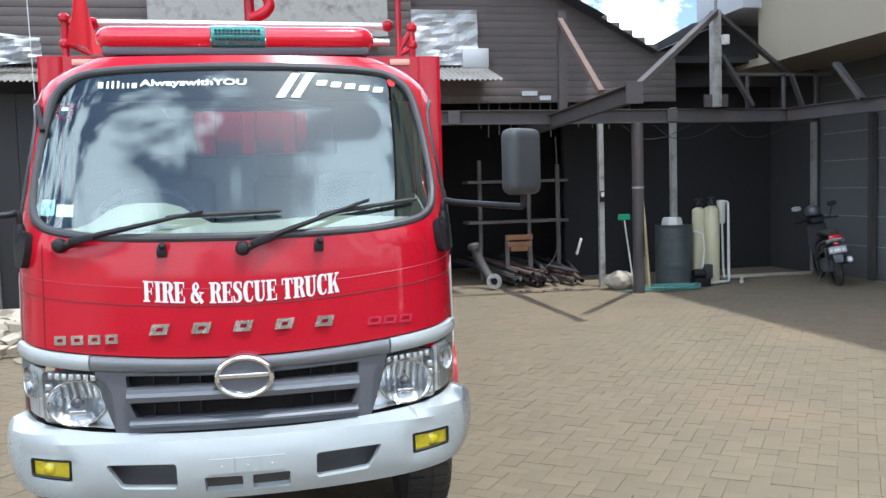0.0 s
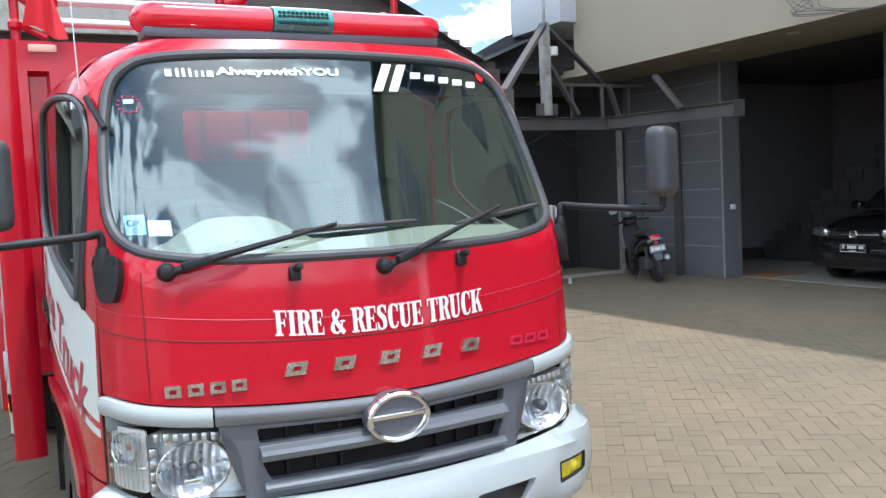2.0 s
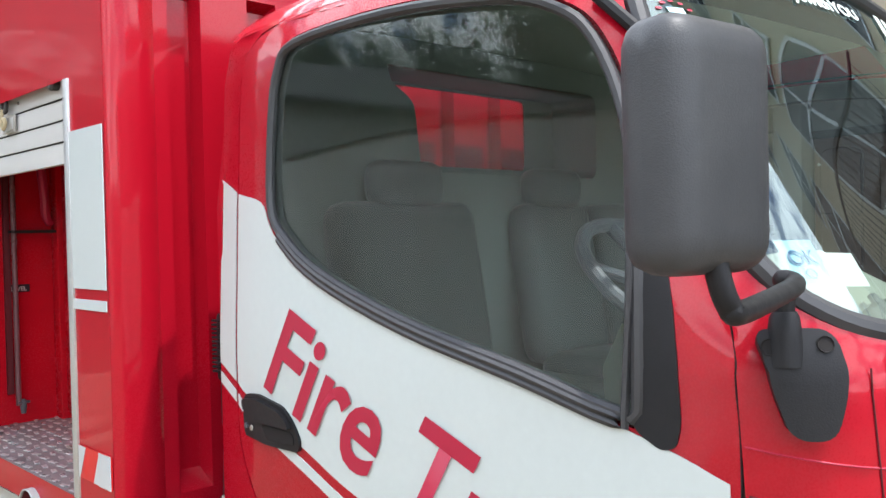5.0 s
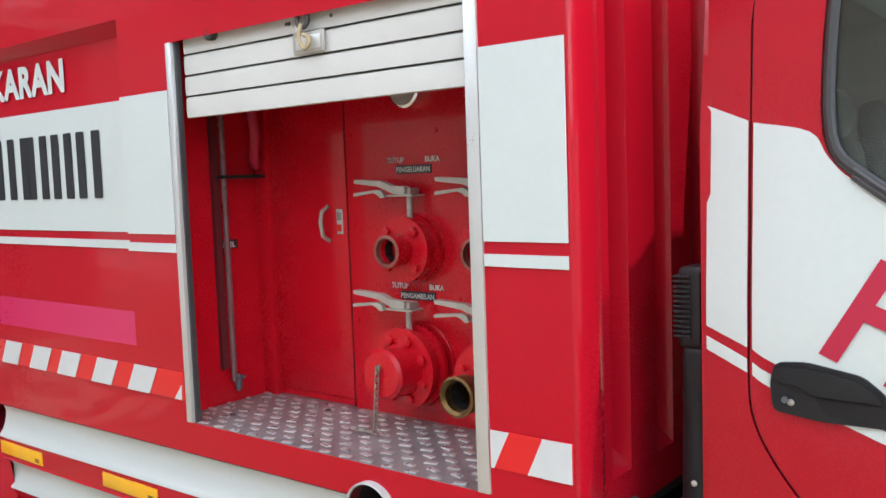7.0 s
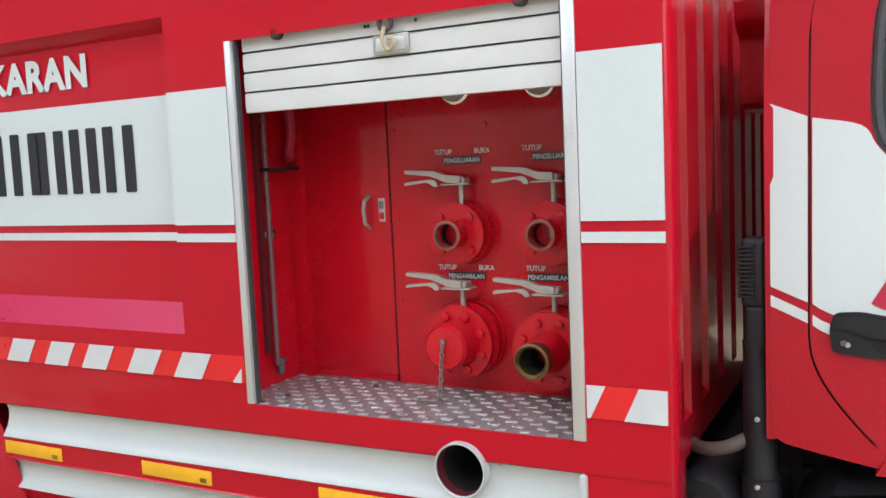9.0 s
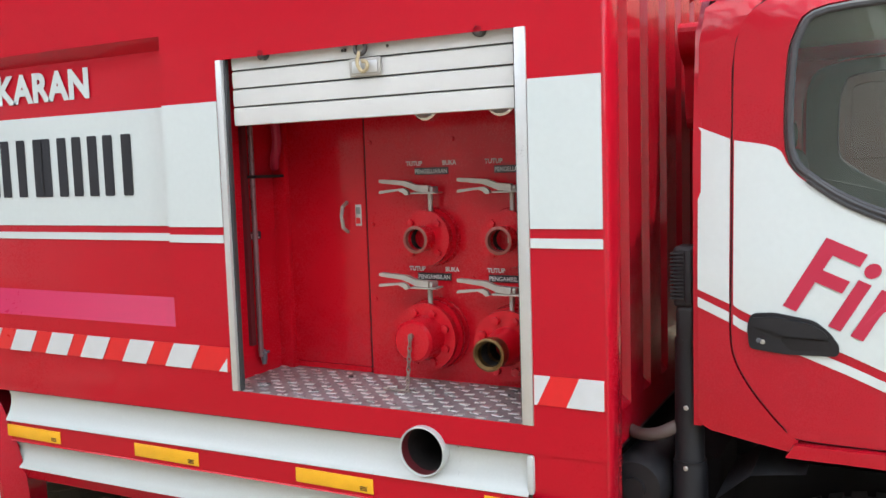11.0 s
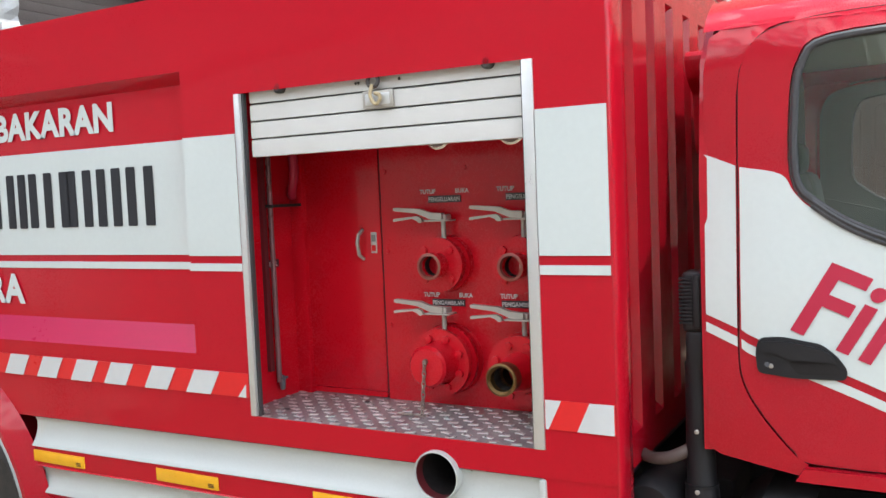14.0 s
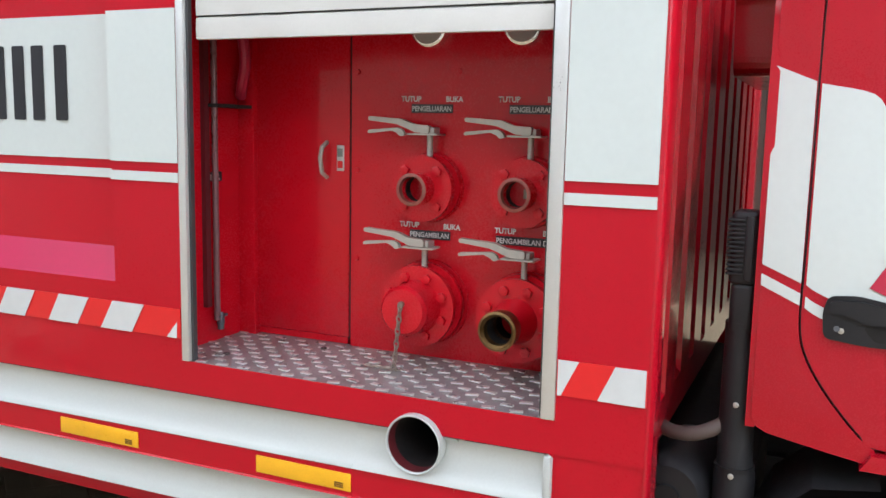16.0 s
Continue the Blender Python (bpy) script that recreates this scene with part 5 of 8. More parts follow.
part("grille_surround", patch(surround, [slot1, slot2], lambda x, z: front(x, z, 0.004), 0.035, 0.035), CHARCOAL, grille, "charcoal grille surround")
for zc, hh, wv, off in ((0.868, 0.026, 0.432, 0.03), (0.765, 0.017, 0.425, 0.024)):
    bm = bmesh.new()
    rows = []
    for x in np.linspace(-wv, wv, 31):
        b = front(x, zc)
        prof = [(0.0, hh), (-off, hh * 0.5), (-off - 0.006, 0), (-off, -hh * 0.7), (0.0, -hh), (0.02, 0)]
        rows.append([bm.verts.new(b + Vector((0, dy, dz))) for dy, dz in prof])
    for A, B in zip(rows, rows[1:]):
        for k in range(6):
            bm.faces.new((A[k], A[(k + 1) % 6], B[(k + 1) % 6], B[k]))
    bm.faces.new(rows[0])
    bm.faces.new(rows[-1][::-1])
    part("grille_bar", bm, GRILLE_BAR, grille, "dark silver grille bar")
for x in (-0.34, -0.25, -0.17, 0.17, 0.25, 0.34):
    for z0, z1 in ((0.898, 0.945), (0.783, 0.842)):
        b = front(x, z0)
        part("grille_fin", boxm(x - 0.003, x + 0.003, b.y + 0.026, b.y + 0.05, z0, z1), BLACK_PLASTIC, grille)
e0 = front(0, 0.928, 0.03)
bm = lathem([(0.108, 0.03), (0.108, -0.004), (0.10, -0.012), (0.02, -0.014)], e0, (0, 1, 0.0), 40)
for v in bm.verts:
    v.co.z = e0.z + (v.co.z - e0.z) * 0.74
em = part("badge", bm, CHARCOAL, grille, "oval chrome-ringed badge")
ringb = bmesh.new()
tube(ringb, [e0 + Vector((0.099 * math.cos(a), -0.014, 0.071 * math.sin(a))) for a in np.linspace(0, 2 * math.pi, 48, endpoint=False)], 0.012, 8, closed=True)
part("badge_ring", ringb, CHROME, em, "chrome ring")
part("badge_bar", boxm(-0.09, 0.09, e0.y - 0.024, e0.y - 0.01, e0.z - 0.004, e0.z + 0.014, 0.004), CHROME, em, "chrome bar")

# nameplates on the red panel as plain shapes
for k in range(5):
    x0 = -0.305 + 0.1525 * k
    q = [(x0 - 0.036, 1.094), (x0 + 0.028, 1.094), (x0 + 0.040, 1.134), (x0 - 0.024, 1.134)]
    hole = [(x0 - 0.012, 1.107), (x0 + 0.012, 1.107), (x0 + 0.018, 1.121), (x0 - 0.006, 1.121)]
    part("name_block", patch(q, [hole], lambda x, z: front(x, z, 0.010), 0.03, 0.010), DULLCHROME, truck, "small chrome nameplate block")
for k in range(4):
    x0 = -0.685 + 0.062 * k
    part("name_block", patch([(x0, 1.068), (x0 + 0.044, 1.068), (x0 + 0.044, 1.103), (x0, 1.103)], [[(x0 + 0.012, 1.079), (x0 + 0.032, 1.079), (x0 + 0.032, 1.092), (x0 + 0.012, 1.092)]], lambda x, z: front(x, z, 0.009), 0.03, 0.009), DULLCHROME, truck)
for k in range(3):
    x0 = 0.475 + 0.062 * k
    part("model_mark", patch([(x0, 1.086), (x0 + 0.05, 1.086), (x0 + 0.056, 1.116), (x0 + 0.006, 1.116)], [[(x0 + 0.01, 1.093), (x0 + 0.042, 1.093), (x0 + 0.046, 1.109), (x0 + 0.014, 1.109)]], lambda x, z: front(x, z, 0.006), 0.03, 0.006), DECALRED, truck)
serif_words("front_letter", "FIRE & RESCUE TRUCK", lambda u, v, h: front(u - 0.358, 1.203 + v + 0.018 * ((u - 0.36) / 0.37) ** 2, 0.004 + h), TXT_WHITE, truck, "white serif words across the cab front", (0.728, 0.078))

# headlamps
for s in (-1, 1):
    HL = [(0.475, 0.748), (0.742, 0.778), (0.744, 0.968), (0.535, 0.953), (0.49, 0.90)]
    HLr = round_poly([(s * x, z) for x, z in HL], [0.015, 0.02, 0.02, 0.03, 0.03])
    hl = part("headlamp", patch(HLr, [], lambda x, z: front(x, z, -0.07), 0.05, 0.01), REFLECTOR, truck, "clear-lens headlamp with bright reflector")
    wall = bmesh.new()
    lp = resample(HLr, 0.03)
    A = [wall.verts.new(front(x, z, -0.07)) for x, z in lp]
    B = [wall.verts.new(front(x, z, 0.004)) for x, z in lp]
    for k in range(len(lp)):
        wall.faces.new((A[k], A[(k + 1) % len(lp)], B[(k + 1) % len(lp)], B[k]))
    part("lamp_housing", wall, ALU, hl)
    c = front(s * 0.622, 0.846, -0.008)
    bowl = bmesh.new()                       # fluted bowl, deepest in the middle
    nx, nz = 45, 12
    grid = []
    for i in range(nx + 1):
        u = -1 + 2 * i / nx
        col = []
        for k in range(nz + 1):
            v = (-1 + 2 * k / nz) * math.sqrt(max(0.0, 1 - min(1.0, abs(u)) ** 2.6))
            rr = min(1.0, u * u + v * v)
            flute = 0.005 * abs(math.sin(i * math.pi / 5)) * (1 if v > 0.1 else 0.25)
            col.append(bowl.verts.new(c + Vector((u * 0.106, 0.058 * (1 - rr) + flute, v * (0.086 if v > 0 else 0.080)))))
        grid.append(col)
    for A, B in zip(grid, grid[1:]):
        for k in range(nz):
            bowl.faces.new((A[k], A[k + 1], B[k + 1], B[k]))
    bmesh.ops.remove_doubles(bowl, verts=bowl.verts[:], dist=1e-4)
    part("lamp_bowl", bowl, REFLECTOR, hl, smooth=False)
    part("bowl_rim", tubem([c + Vector((0.107 * math.cos(t), 0.0, 0.086 * math.sin(t))) for t in np.linspace(0, 2 * math.pi, 32, endpoint=False)], 0.0035, 6, closed=True), CHROME, hl)
    part("bulb", lathem([(0.014, 0.05), (0.02, 0.03), (0.02, 0.0), (0.008, -0.010)], c, (0, 1, 0), 14), CHARCOAL, hl)
    part("bulb_shield", boxm(c.x - 0.03, c.x + 0.03, c.y + 0.005, c.y + 0.03, c.z - 0.045, c.z - 0.028, 0.004), CHROME, hl)
    for k in range(9):
        x = s * (0.505 + 0.027 * k)
        z0 = 0.936 + 0.0016 * k
        a = front(x, z0, -0.012)
        part("reflector_rib", boxm(a.x - 0.0105, a.x + 0.0105, a.y, a.y + 0.03, z0 - 0.014, z0 + 0.014, 0.006), REFLECTOR, hl)
    for k in range(4):
        x = s * (0.738 - 0.004 * k)
        a = front(s * 0.735, 0.80 + 0.035 * k, -0.012)
        part("side_rib", boxm(a.x - 0.012, a.x + 0.012, a.y, a.y + 0.03, a.z - 0.014, a.z + 0.014, 0.005), REFLECTOR, hl)
    g = part("lamp_lens", patch(HLr, [], lambda x, z: front(x, z, 0.006), 0.04), LENS_CLEAR, hl)
    g.visible_shadow = False
    # corner lamp round the edge
    p0, p1 = p_of_x(0.752), PE - 0.006
    CL = round_poly([(s * p0, 0.785), (s * p1, 0.80), (s * p1, 0.985), (s * p0, 0.975)], 0.015)
    cl = part("corner_lamp", patch(CL, [], lambda p, z: cab_pt(p, z, -0.014), 0.03, 0.01), LAMP_PALE, truck, "clear corner lamp with amber bulb")
    g = part("lamp_lens", patch(CL, [], lambda p, z: cab_pt(p, z, 0.010), 0.03), LENS_CLEAR, cl)
    g.visible_shadow = False
    pm = s * (p0 * 0.55 + p1 * 0.45)
    for k in range(9):
        pk = s * (p0 + (p1 - p0) * (0.06 + 0.11 * k))
        part("lens_rib", tubem([cab_pt(pk, z, 0.004) for z in (0.80, 0.86, 0.92, 0.972)], 0.0022, 6), LENS_CLEAR, cl)
    part("chamber_wall", tubem([cab_pt(s * (p0 + (p1 - p0) * k / 8), 0.862, -0.004) for k in range(9)], 0.005, 6), LAMP_PALE, cl)
    c = cab_pt(pm, 0.922, -0.022)
    nb = (cab_pt(pm, 0.922, 0.02) - c).normalized()
    part("lamp_bowl", lathem([(0.024, 0.0), (0.036, 0.010), (0.046, 0.026), (0.049, 0.030)], c, nb, 26, cap=False), REFLECTOR, cl)
    for zc, mtl, r in ((0.922, AMBER, 0.014),):
        c = cab_pt(pm, zc, -0.022)
        nrm = (cab_pt(pm, zc, 0.02) - c).normalized()
        part("bulb", lathem([(r, -0.03), (r, 0.0), (r * 0.5, 0.016), (0.002, 0.02)], c, nrm, 18), mtl, cl)

# bumper
ztop = lambda p: 0.722 + 0.070 * min(1.0, abs(p) / 0.88) ** 3
zbot = lambda p: 0.478 + 0.07 * min(1.1, abs(p) / 0.95) ** 4


def bump_pt(p, z):
    t = (z - zbot(p)) / (ztop(p) - zbot(p))
    off = 0.055 + 0.03 * math.sin(max(0, min(1, t)) * math.pi) ** 0.7 - (0.05 * max(0, (t - 0.9) / 0.1) ** 2) + 0.012 * math.cos(min(3.14, abs(p) * 3))
    if 0.60 < abs(p) < 0.80 and 0.2 < t < 0.7:
        off -= 0.012
    return cab_pt(p, 0.8, off) + Vector((0, 0, z - 0.8))


BE = PE + 0.03
qs = list(np.linspace(-BE, BE, 60))
bum = [(p, ztop(p)) for p in qs] + [(p, zbot(p)) for p in qs[::-1]]
holes = []
for s in (-1, 1):
    holes.append(round_poly([(s * 0.245, 0.622), (s * 0.50, 0.628), (s * 0.445, 0.535), (s * 0.245, 0.525)], 0.015))
    holes.append(round_poly([(s * 0.016, 0.563), (s * 0.15, 0.565), (s * 0.148, 0.508), (s * 0.016, 0.506)], 0.008))
    holes.append(round_poly([(s * 0.62, 0.648), (s * 0.765, 0.655), (s * 0.768, 0.58), (s * 0.622, 0.566)], 0.01))
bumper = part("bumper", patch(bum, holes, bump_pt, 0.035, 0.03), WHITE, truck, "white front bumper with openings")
bk = list(np.linspace(-0.6, 0.6, 20))
part("bumper_backing", patch([(p, 0.66) for p in bk] + [(p, 0.49) for p in bk[::-1]], [], lambda p, z: bump_pt(p, z) + Vector((0, 0.10, 0)), 0.06, 0.01), CHARCOAL, bumper)
bmx = bmesh.new()
tops = [(bump_pt(p, ztop(p)), cab_pt(p, ztop(p), -0.06)) for p in qs]
for (a, b), (c, d) in zip(tops, tops[1:]):
    bmx.faces.new([bmx.verts.new(v) for v in (a, c, d, b)])
bmesh.ops.remove_doubles(bmx, verts=bmx.verts[:], dist=1e-5)
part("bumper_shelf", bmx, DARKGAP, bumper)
for s in (-1, 1):
    fp = round_poly([(s * 0.626, 0.643), (s * 0.76, 0.649), (s * 0.762, 0.586), (s * 0.628, 0.573)], 0.008)
    fg = part("fog_lamp", patch(fp, [], lambda p, z: bump_pt(p, z) + Vector((0, 0.016, 0)), 0.02, 0.03), FOG_YELLOW, bumper, "yellow fog lamp")
    part("fog_frame", tubem([bump_pt(p, z) + Vector((0, 0.008, 0)) for p, z in resample(fp, 0.03)], 0.006, 6, closed=True), BLACK_PLASTIC, fg)
    cc = bump_pt(s * 0.693, 0.613)
    part("fog_bulb", lathem([(0.03, 0.01), (0.02, 0.0), (0.004, -0.004)], cc + Vector((0, 0.012, 0)), (0, 1, 0), 16), FOG_YELLOW, fg)
for x0, x1 in ((-0.132, -0.045), (-0.043, 0.043), (0.045, 0.132)):
    pl = part("plate_holder", patch([(x0, 0.578), (x1, 0.578), (x1, 0.633), (x0, 0.633)], [], lambda p, z: bump_pt(p, z) + Vector((0, -0.008, 0)), 0.04, 0.01), WHITE, bumper, "blank white plate holder")
    part("bolt", lathem([(0.004, 0), (0.003, 0.003)], bump_pt((x0 + x1) / 2, 0.606) + Vector((0, -0.009, 0)), (0, -1, 0), 8), ALU, pl)

# mirrors on arms
for s in (-1, 1):
    c = cab_pt(s * (p_of_x(0.80)), 1.435, 0.0)
    # escutcheon bracket
    pb = p_of_x(0.795)
    bo = round_poly([(s * (pb - 0.041), 1.486), (s * (pb + 0.049), 1.490), (s * (pb + 0.051), 1.435), (s * (pb + 0.030), 1.355), (s * (pb - 0.018), 1.353), (s * (pb - 0.039), 1.415)], [0.022, 0.022, 0.03, 0.022, 0.022, 0.03])
    mirror = part("wing_mirror", patch(bo, [], lambda p, z: cab_pt(p, z, 0.03), 0.02, 0.03), BLACK_PLASTIC, truck, "large charcoal wing mirror on a bent arm")
    for dp, z in ((-0.024, 1.466), (0.038, 1.466)):
        part("screw_recess", lathem([(0.011, 0.0), (0.011, 0.002), (0.006, -0.004)], cab_pt(s * (pb + dp), z, 0.031), cab_pt(s * (pb + dp), z, 1) - cab_pt(s * (pb + dp), z), 12), DARKGAP, mirror)
    j = cab_pt(s * (pb + 0.005), 1.502, 0.03)
    ax = s
    if s < 0:
        arm = [j + Vector((0, 0, -0.01)), j + Vector((0, -0.002, 0.035)), j + Vector((-0.012, -0.004, 0.050)), Vector((-0.86, 0.165, 1.555)), Vector((-1.088, 0.118, 1.543)), Vector((-1.120, 0.116, 1.552)), Vector((-1.130, 0.122, 1.585)), Vector((-1.130, 0.130, 1.64))]
        hc, yaw = Vector((-1.124, 0.145, 1.709)), -7
    else:
        arm = [j + Vector((0, 0, -0.01)), j + Vector((0, -0.002, 0.035)), j + Vector((0.012, -0.004, 0.050)), Vector((0.865, 0.115, 1.553)), Vector((1.04, -0.037, 1.535)), Vector((1.08, -0.07, 1.535)), Vector((1.085, -0.075, 1.57)), Vector((1.08, -0.08, 1.62))]
        hc, yaw = Vector((1.075, -0.09, 1.705)), 30
    part("mirror_arm", tubem([tuple(v) for v in spline_table(arm, 5)], 0.0125, 12), BLACK_PLASTIC, mirror)
    part("arm_collar", lathem([(0.026, -0.05), (0.022, -0.012), (0.019, 0.012), (0.015, 0.02)], j + Vector((0, 0, -0.012)), (0, 0, 1), 16), BLACK_PLASTIC, mirror)
    M = Matrix.Translation(hc) @ Matrix.Rotation(radians(yaw), 4, "Z")
    bm = boxm(-0.083, 0.083, -0.041, 0.043, -0.127, 0.127, 0.0)
    es = bm.edges[:]
    bmesh.ops.bevel(bm, geom=es, offset=0.042, segments=5, affect="EDGES", profile=0.6)
    for v in bm.verts:
        v.co.x *= 1 + 0.08 * v.co.z
        v.co = M @ v.co
    part("mirror_shell", bm, GREY_PLASTIC, mirror)
    part("mirror_glass", boxm(-0.045, 0.045, 0.0375, 0.0405, -0.098, 0.098, 0.001, m=M), CHROME, mirror)
    if s > 0:
        part("mirror_lamp", lathem([(0.012, 0), (0.01, 0.008)], M @ Vector((0.085, 0, -0.05)), (1, 0, 0), 12), AMBER, mirror)

# antenna, roof clips
part("aerial", tubem([side(0.53, 2.02, -1, 0.02), side(0.53, 2.02, -1, 0.02) + Vector((-0.02, 0.0, 0.9))], 0.0022, 6), ALU, truck)
part("aerial_foot", tubem([side(0.40, 1.88, -1, 0.012), side(0.50, 1.99, -1, 0.012)], 0.011, 8), BLACK_PLASTIC, truck)

part("pillar_lining", patch([q for q in outline if q[1] > 1.0], [to_p(grow(WS_S, 0.012))], lambda p, z: cab_pt(p, z, -0.03), 0.06), GREY_TRIM, truck)
# cab inside: floor, dash, wheel, seats, lining
part("cab_floor", boxm(-0.84, 0.84, 0.20, 1.44, 0.97, 1.02), GREY_TRIM, truck)
bm = bmesh.new()
rows = []
for x in np.linspace(-0.72, 0.72, 25):
    y0 = front(x, 1.46).y
    hump = 0.095 * math.exp(-((x + 0.38) / 0.20) ** 4) + 0.02 * math.exp(-((x - 0.36) / 0.26) ** 2)
    rows.append([bm.verts.new(v) for v in ((x, y0 + 0.02, 1.43), (x, y0 + 0.16, 1.465 + hump * 0.4), (x, y0 + 0.30, 1.49 + hump), (x, y0 + 0.38, 1.475 + hump), (x, y0 + 0.42, 1.40), (x, y0 + 0.40, 1.05))])
for A, B in zip(rows, rows[1:]):
    for k in range(5):
        bm.faces.new((A[k], A[k + 1], B[k + 1], B[k]))
dash = part("dashboard", bm, CREAM_TRIM, truck, "pale grey-green dashboard")
bm = bmesh.new()
bmesh.ops.create_grid(bm, x_segments=26, y_segments=16, size=0.5)
for v in bm.verts:
    u, w = v.co.x, v.co.y
    fold = abs(noise.noise(Vector((u * 6, w * 5, 3)))) + 0.5 * abs(noise.noise(Vector((u * 14, w * 11, 8))))
    edge_f = max(0.0, 1 - (2 * max(abs(u), abs(w))) ** 3)
    v.co = Vector((-0.40 + u * 0.27 + 0.02 * noise.noise(Vector((w * 4, u, 1))), 0.25 + w * 0.14, 1.482 + edge_f * (0.010 + 0.032 * fold)))
single("work_glove", bm, GREY_TRIM, "crumpled grey glove lying on the dashboard", "glove")
st = part("steering_wheel", tubem([Vector((-0.42 + 0.21 * math.cos(a), 0.60 + 0.20 * math.sin(a) * 0.75, 1.52 + 0.20 * math.sin(a) * 0.6)) for a in np.linspace(0, 2 * math.pi, 36, endpoint=False)], 0.015, 10, closed=True), CHARCOAL, truck, "dark steering wheel")
for a in (0.3, 1.57, 2.8):
    part("spoke", tubem([Vector((-0.42, 0.60, 1.50)), Vector((-0.42 + 0.21 * math.cos(a), 0.60 + 0.15 * math.sin(a), 1.52 + 0.12 * math.sin(a)))], 0.014, 8), CHARCOAL, st)
part("wheel_hub", lathem([(0.05, -0.05), (0.055, 0.0), (0.03, 0.012)], (-0.42, 0.60, 1.50), (0, 0.6, 0.8), 16), GREY_TRIM, st)
part("steering_column", tubem([(-0.42, 0.60, 1.48), (-0.42, 0.45, 1.25)], 0.035, 10), GREY_TRIM, st)
for x in (-0.42, 0.18, 0.52):
    wd = 0.24 if x < 0 else 0.165
    seat = part("seat", boxm(x - wd, x + wd, 0.86, 1.32, 1.12, 1.28, 0.05, 3), SEATM, truck, "grey seat in a clear cover")
    part("seat_back", boxm(-wd, wd, -0.06, 0.06, 0, 0.48, 0.05, 3, m=Matrix.Translation((x, 1.32, 1.24)) @ Matrix.Rotation(radians(-10), 4, "X")), SEATM, seat)
    if x < 0.5:
        part("headrest", boxm(-0.12, 0.12, -0.045, 0.045, 0, 0.12, 0.04, 3, m=Matrix.Translation((x, 1.38, 1.70))), SEATM, seat)
part("headlining", patch([(-0.68, 0.62), (0.68, 0.62), (0.78, 1.425), (-0.78, 1.425)], [], lambda x, y: Vector((x, y, 2.165 - 0.05 * abs(x) ** 3)), 0.15, 0.012), CREAM_TRIM, truck)
for s in (-1, 1):
    part("door_inner", patch(grow(DOOR, -0.012), [grow(DWIN_S, 0.004)], lambda y, z, s=s: side(y, z, s, -0.026), 0.06), GREY_TRIM, truck)
    part("door_lining", patch([(0.36, 1.02), (1.36, 1.02), (1.36, 1.60), (1.10, 1.54), (0.80, 1.45), (0.42, 1.35)], [], lambda y, z, s=s: side(y, z, s, -0.05), 0.1, 0.01, out=(s, 0, 0)), GREY_TRIM, truck)

# beacon bar on the cab roof
lb = part("light_bar", boxm(-0.58, 0.58, 0.68, 0.84, 2.230, 2.268, 0.008), CHARCOAL, truck, "long red roof beacon bar with a teal centre")
for x0, x1, mtl, cap0, cap1 in ((-0.615, -0.118, RED_LIGHT, True, False), (0.122, 0.613, RED_LIGHT, False, True), (-0.114, 0.119, TEAL_LIGHT, False, False)):
    bm = bmesh.new()
    n = 14
    rows = []
    rr = 1.06 if mtl == TEAL_LIGHT else 1.0
    for k in range(n + 1):
        u = k / n                            # rings lie closer together at the ends
        x = x0 + (x1 - x0) * (u - math.sin(2 * math.pi * u) / (2 * math.pi) * 0.95)
        f = 1.0
        if cap0:
            f = min(f, math.sqrt(max(0.02, 1 - max(0, (x0 + 0.07 - x) / 0.07) ** 2)))
        if cap1:
            f = min(f, math.sqrt(max(0.02, 1 - max(0, (x - x1 + 0.07) / 0.07) ** 2)))
        rows.append([bm.verts.new((x, 0.76 + 0.105 * rr * f * math.cos(a), 2.309 + 0.057 * rr * f * math.copysign(abs(math.sin(a)) ** 0.7, math.sin(a)))) for a in np.linspace(0, 2 * math.pi, 20, endpoint=False)])
    for A, B in zip(rows, rows[1:]):
        for k in range(20):
            bm.faces.new((A[k], A[(k + 1) % 20], B[(k + 1) % 20], B[k]))
    bm.faces.new(rows[0])
    bm.faces.new(rows[-1][::-1])
    part("beacon_lens", bm, mtl, lb)
for r in range(5):
    for k in range(12):
        a = 2.0 + 0.22 * r + 0.85
        y, z = 0.76 + 0.112 * math.cos(a), 2.309 + 0.057 * math.copysign(abs(math.sin(a)) ** 0.7, math.sin(a))
        if r < 3:
            part("beacon_grid", boxm(-0.098 + 0.0167 * k, -0.086 + 0.0167 * k, y - 0.004, y + 0.004, z - 0.004, z + 0.004), BLACK_PLASTIC, lb)
for x in (-0.46, 0.50):
    part("bar_foot", boxm(x - 0.06, x + 0.06, 0.70, 0.82, 2.19, 2.235, 0.01), BLACK_PLASTIC, lb)


# ---- the fire truck: pump body ----
BX, BF, BR, BTOP = 1.09, 1.642, 6.3, 2.375   # half width, front, rear, top
BP = 1.660                                  # plane of the bulkhead
O0, O1, OZ0, OZ1 = 1.85, 2.874, 0.996, 2.03   # bay opening
flank = lambda y, z: Vector((-BX, y, z))
REC0, RZ0, RZ1, RIN = 3.105, 1.188, 2.125, 0.05
body = part("body_side", patch([(BF + 0.012, 0.9202), (BR, 0.8691), (BR, BTOP), (BF + 0.012, BTOP)], [[(O0, OZ0), (O1, OZ0), (O1, OZ1), (O0, OZ1)], [(REC0, RZ0), (BR - 0.2, RZ0), (BR - 0.2, RZ1), (REC0, RZ1)], [(2.184 + 0.07 * math.cos(t), 0.888 + 0.07 * math.sin(t)) for t in np.linspace(0, 2 * math.pi, 28, endpoint=False)]], flank, 0.2, 0.0), BOXRED, truck, "red painted steel body side", smooth=False)
bm = bmesh.new()                             # sunk panel
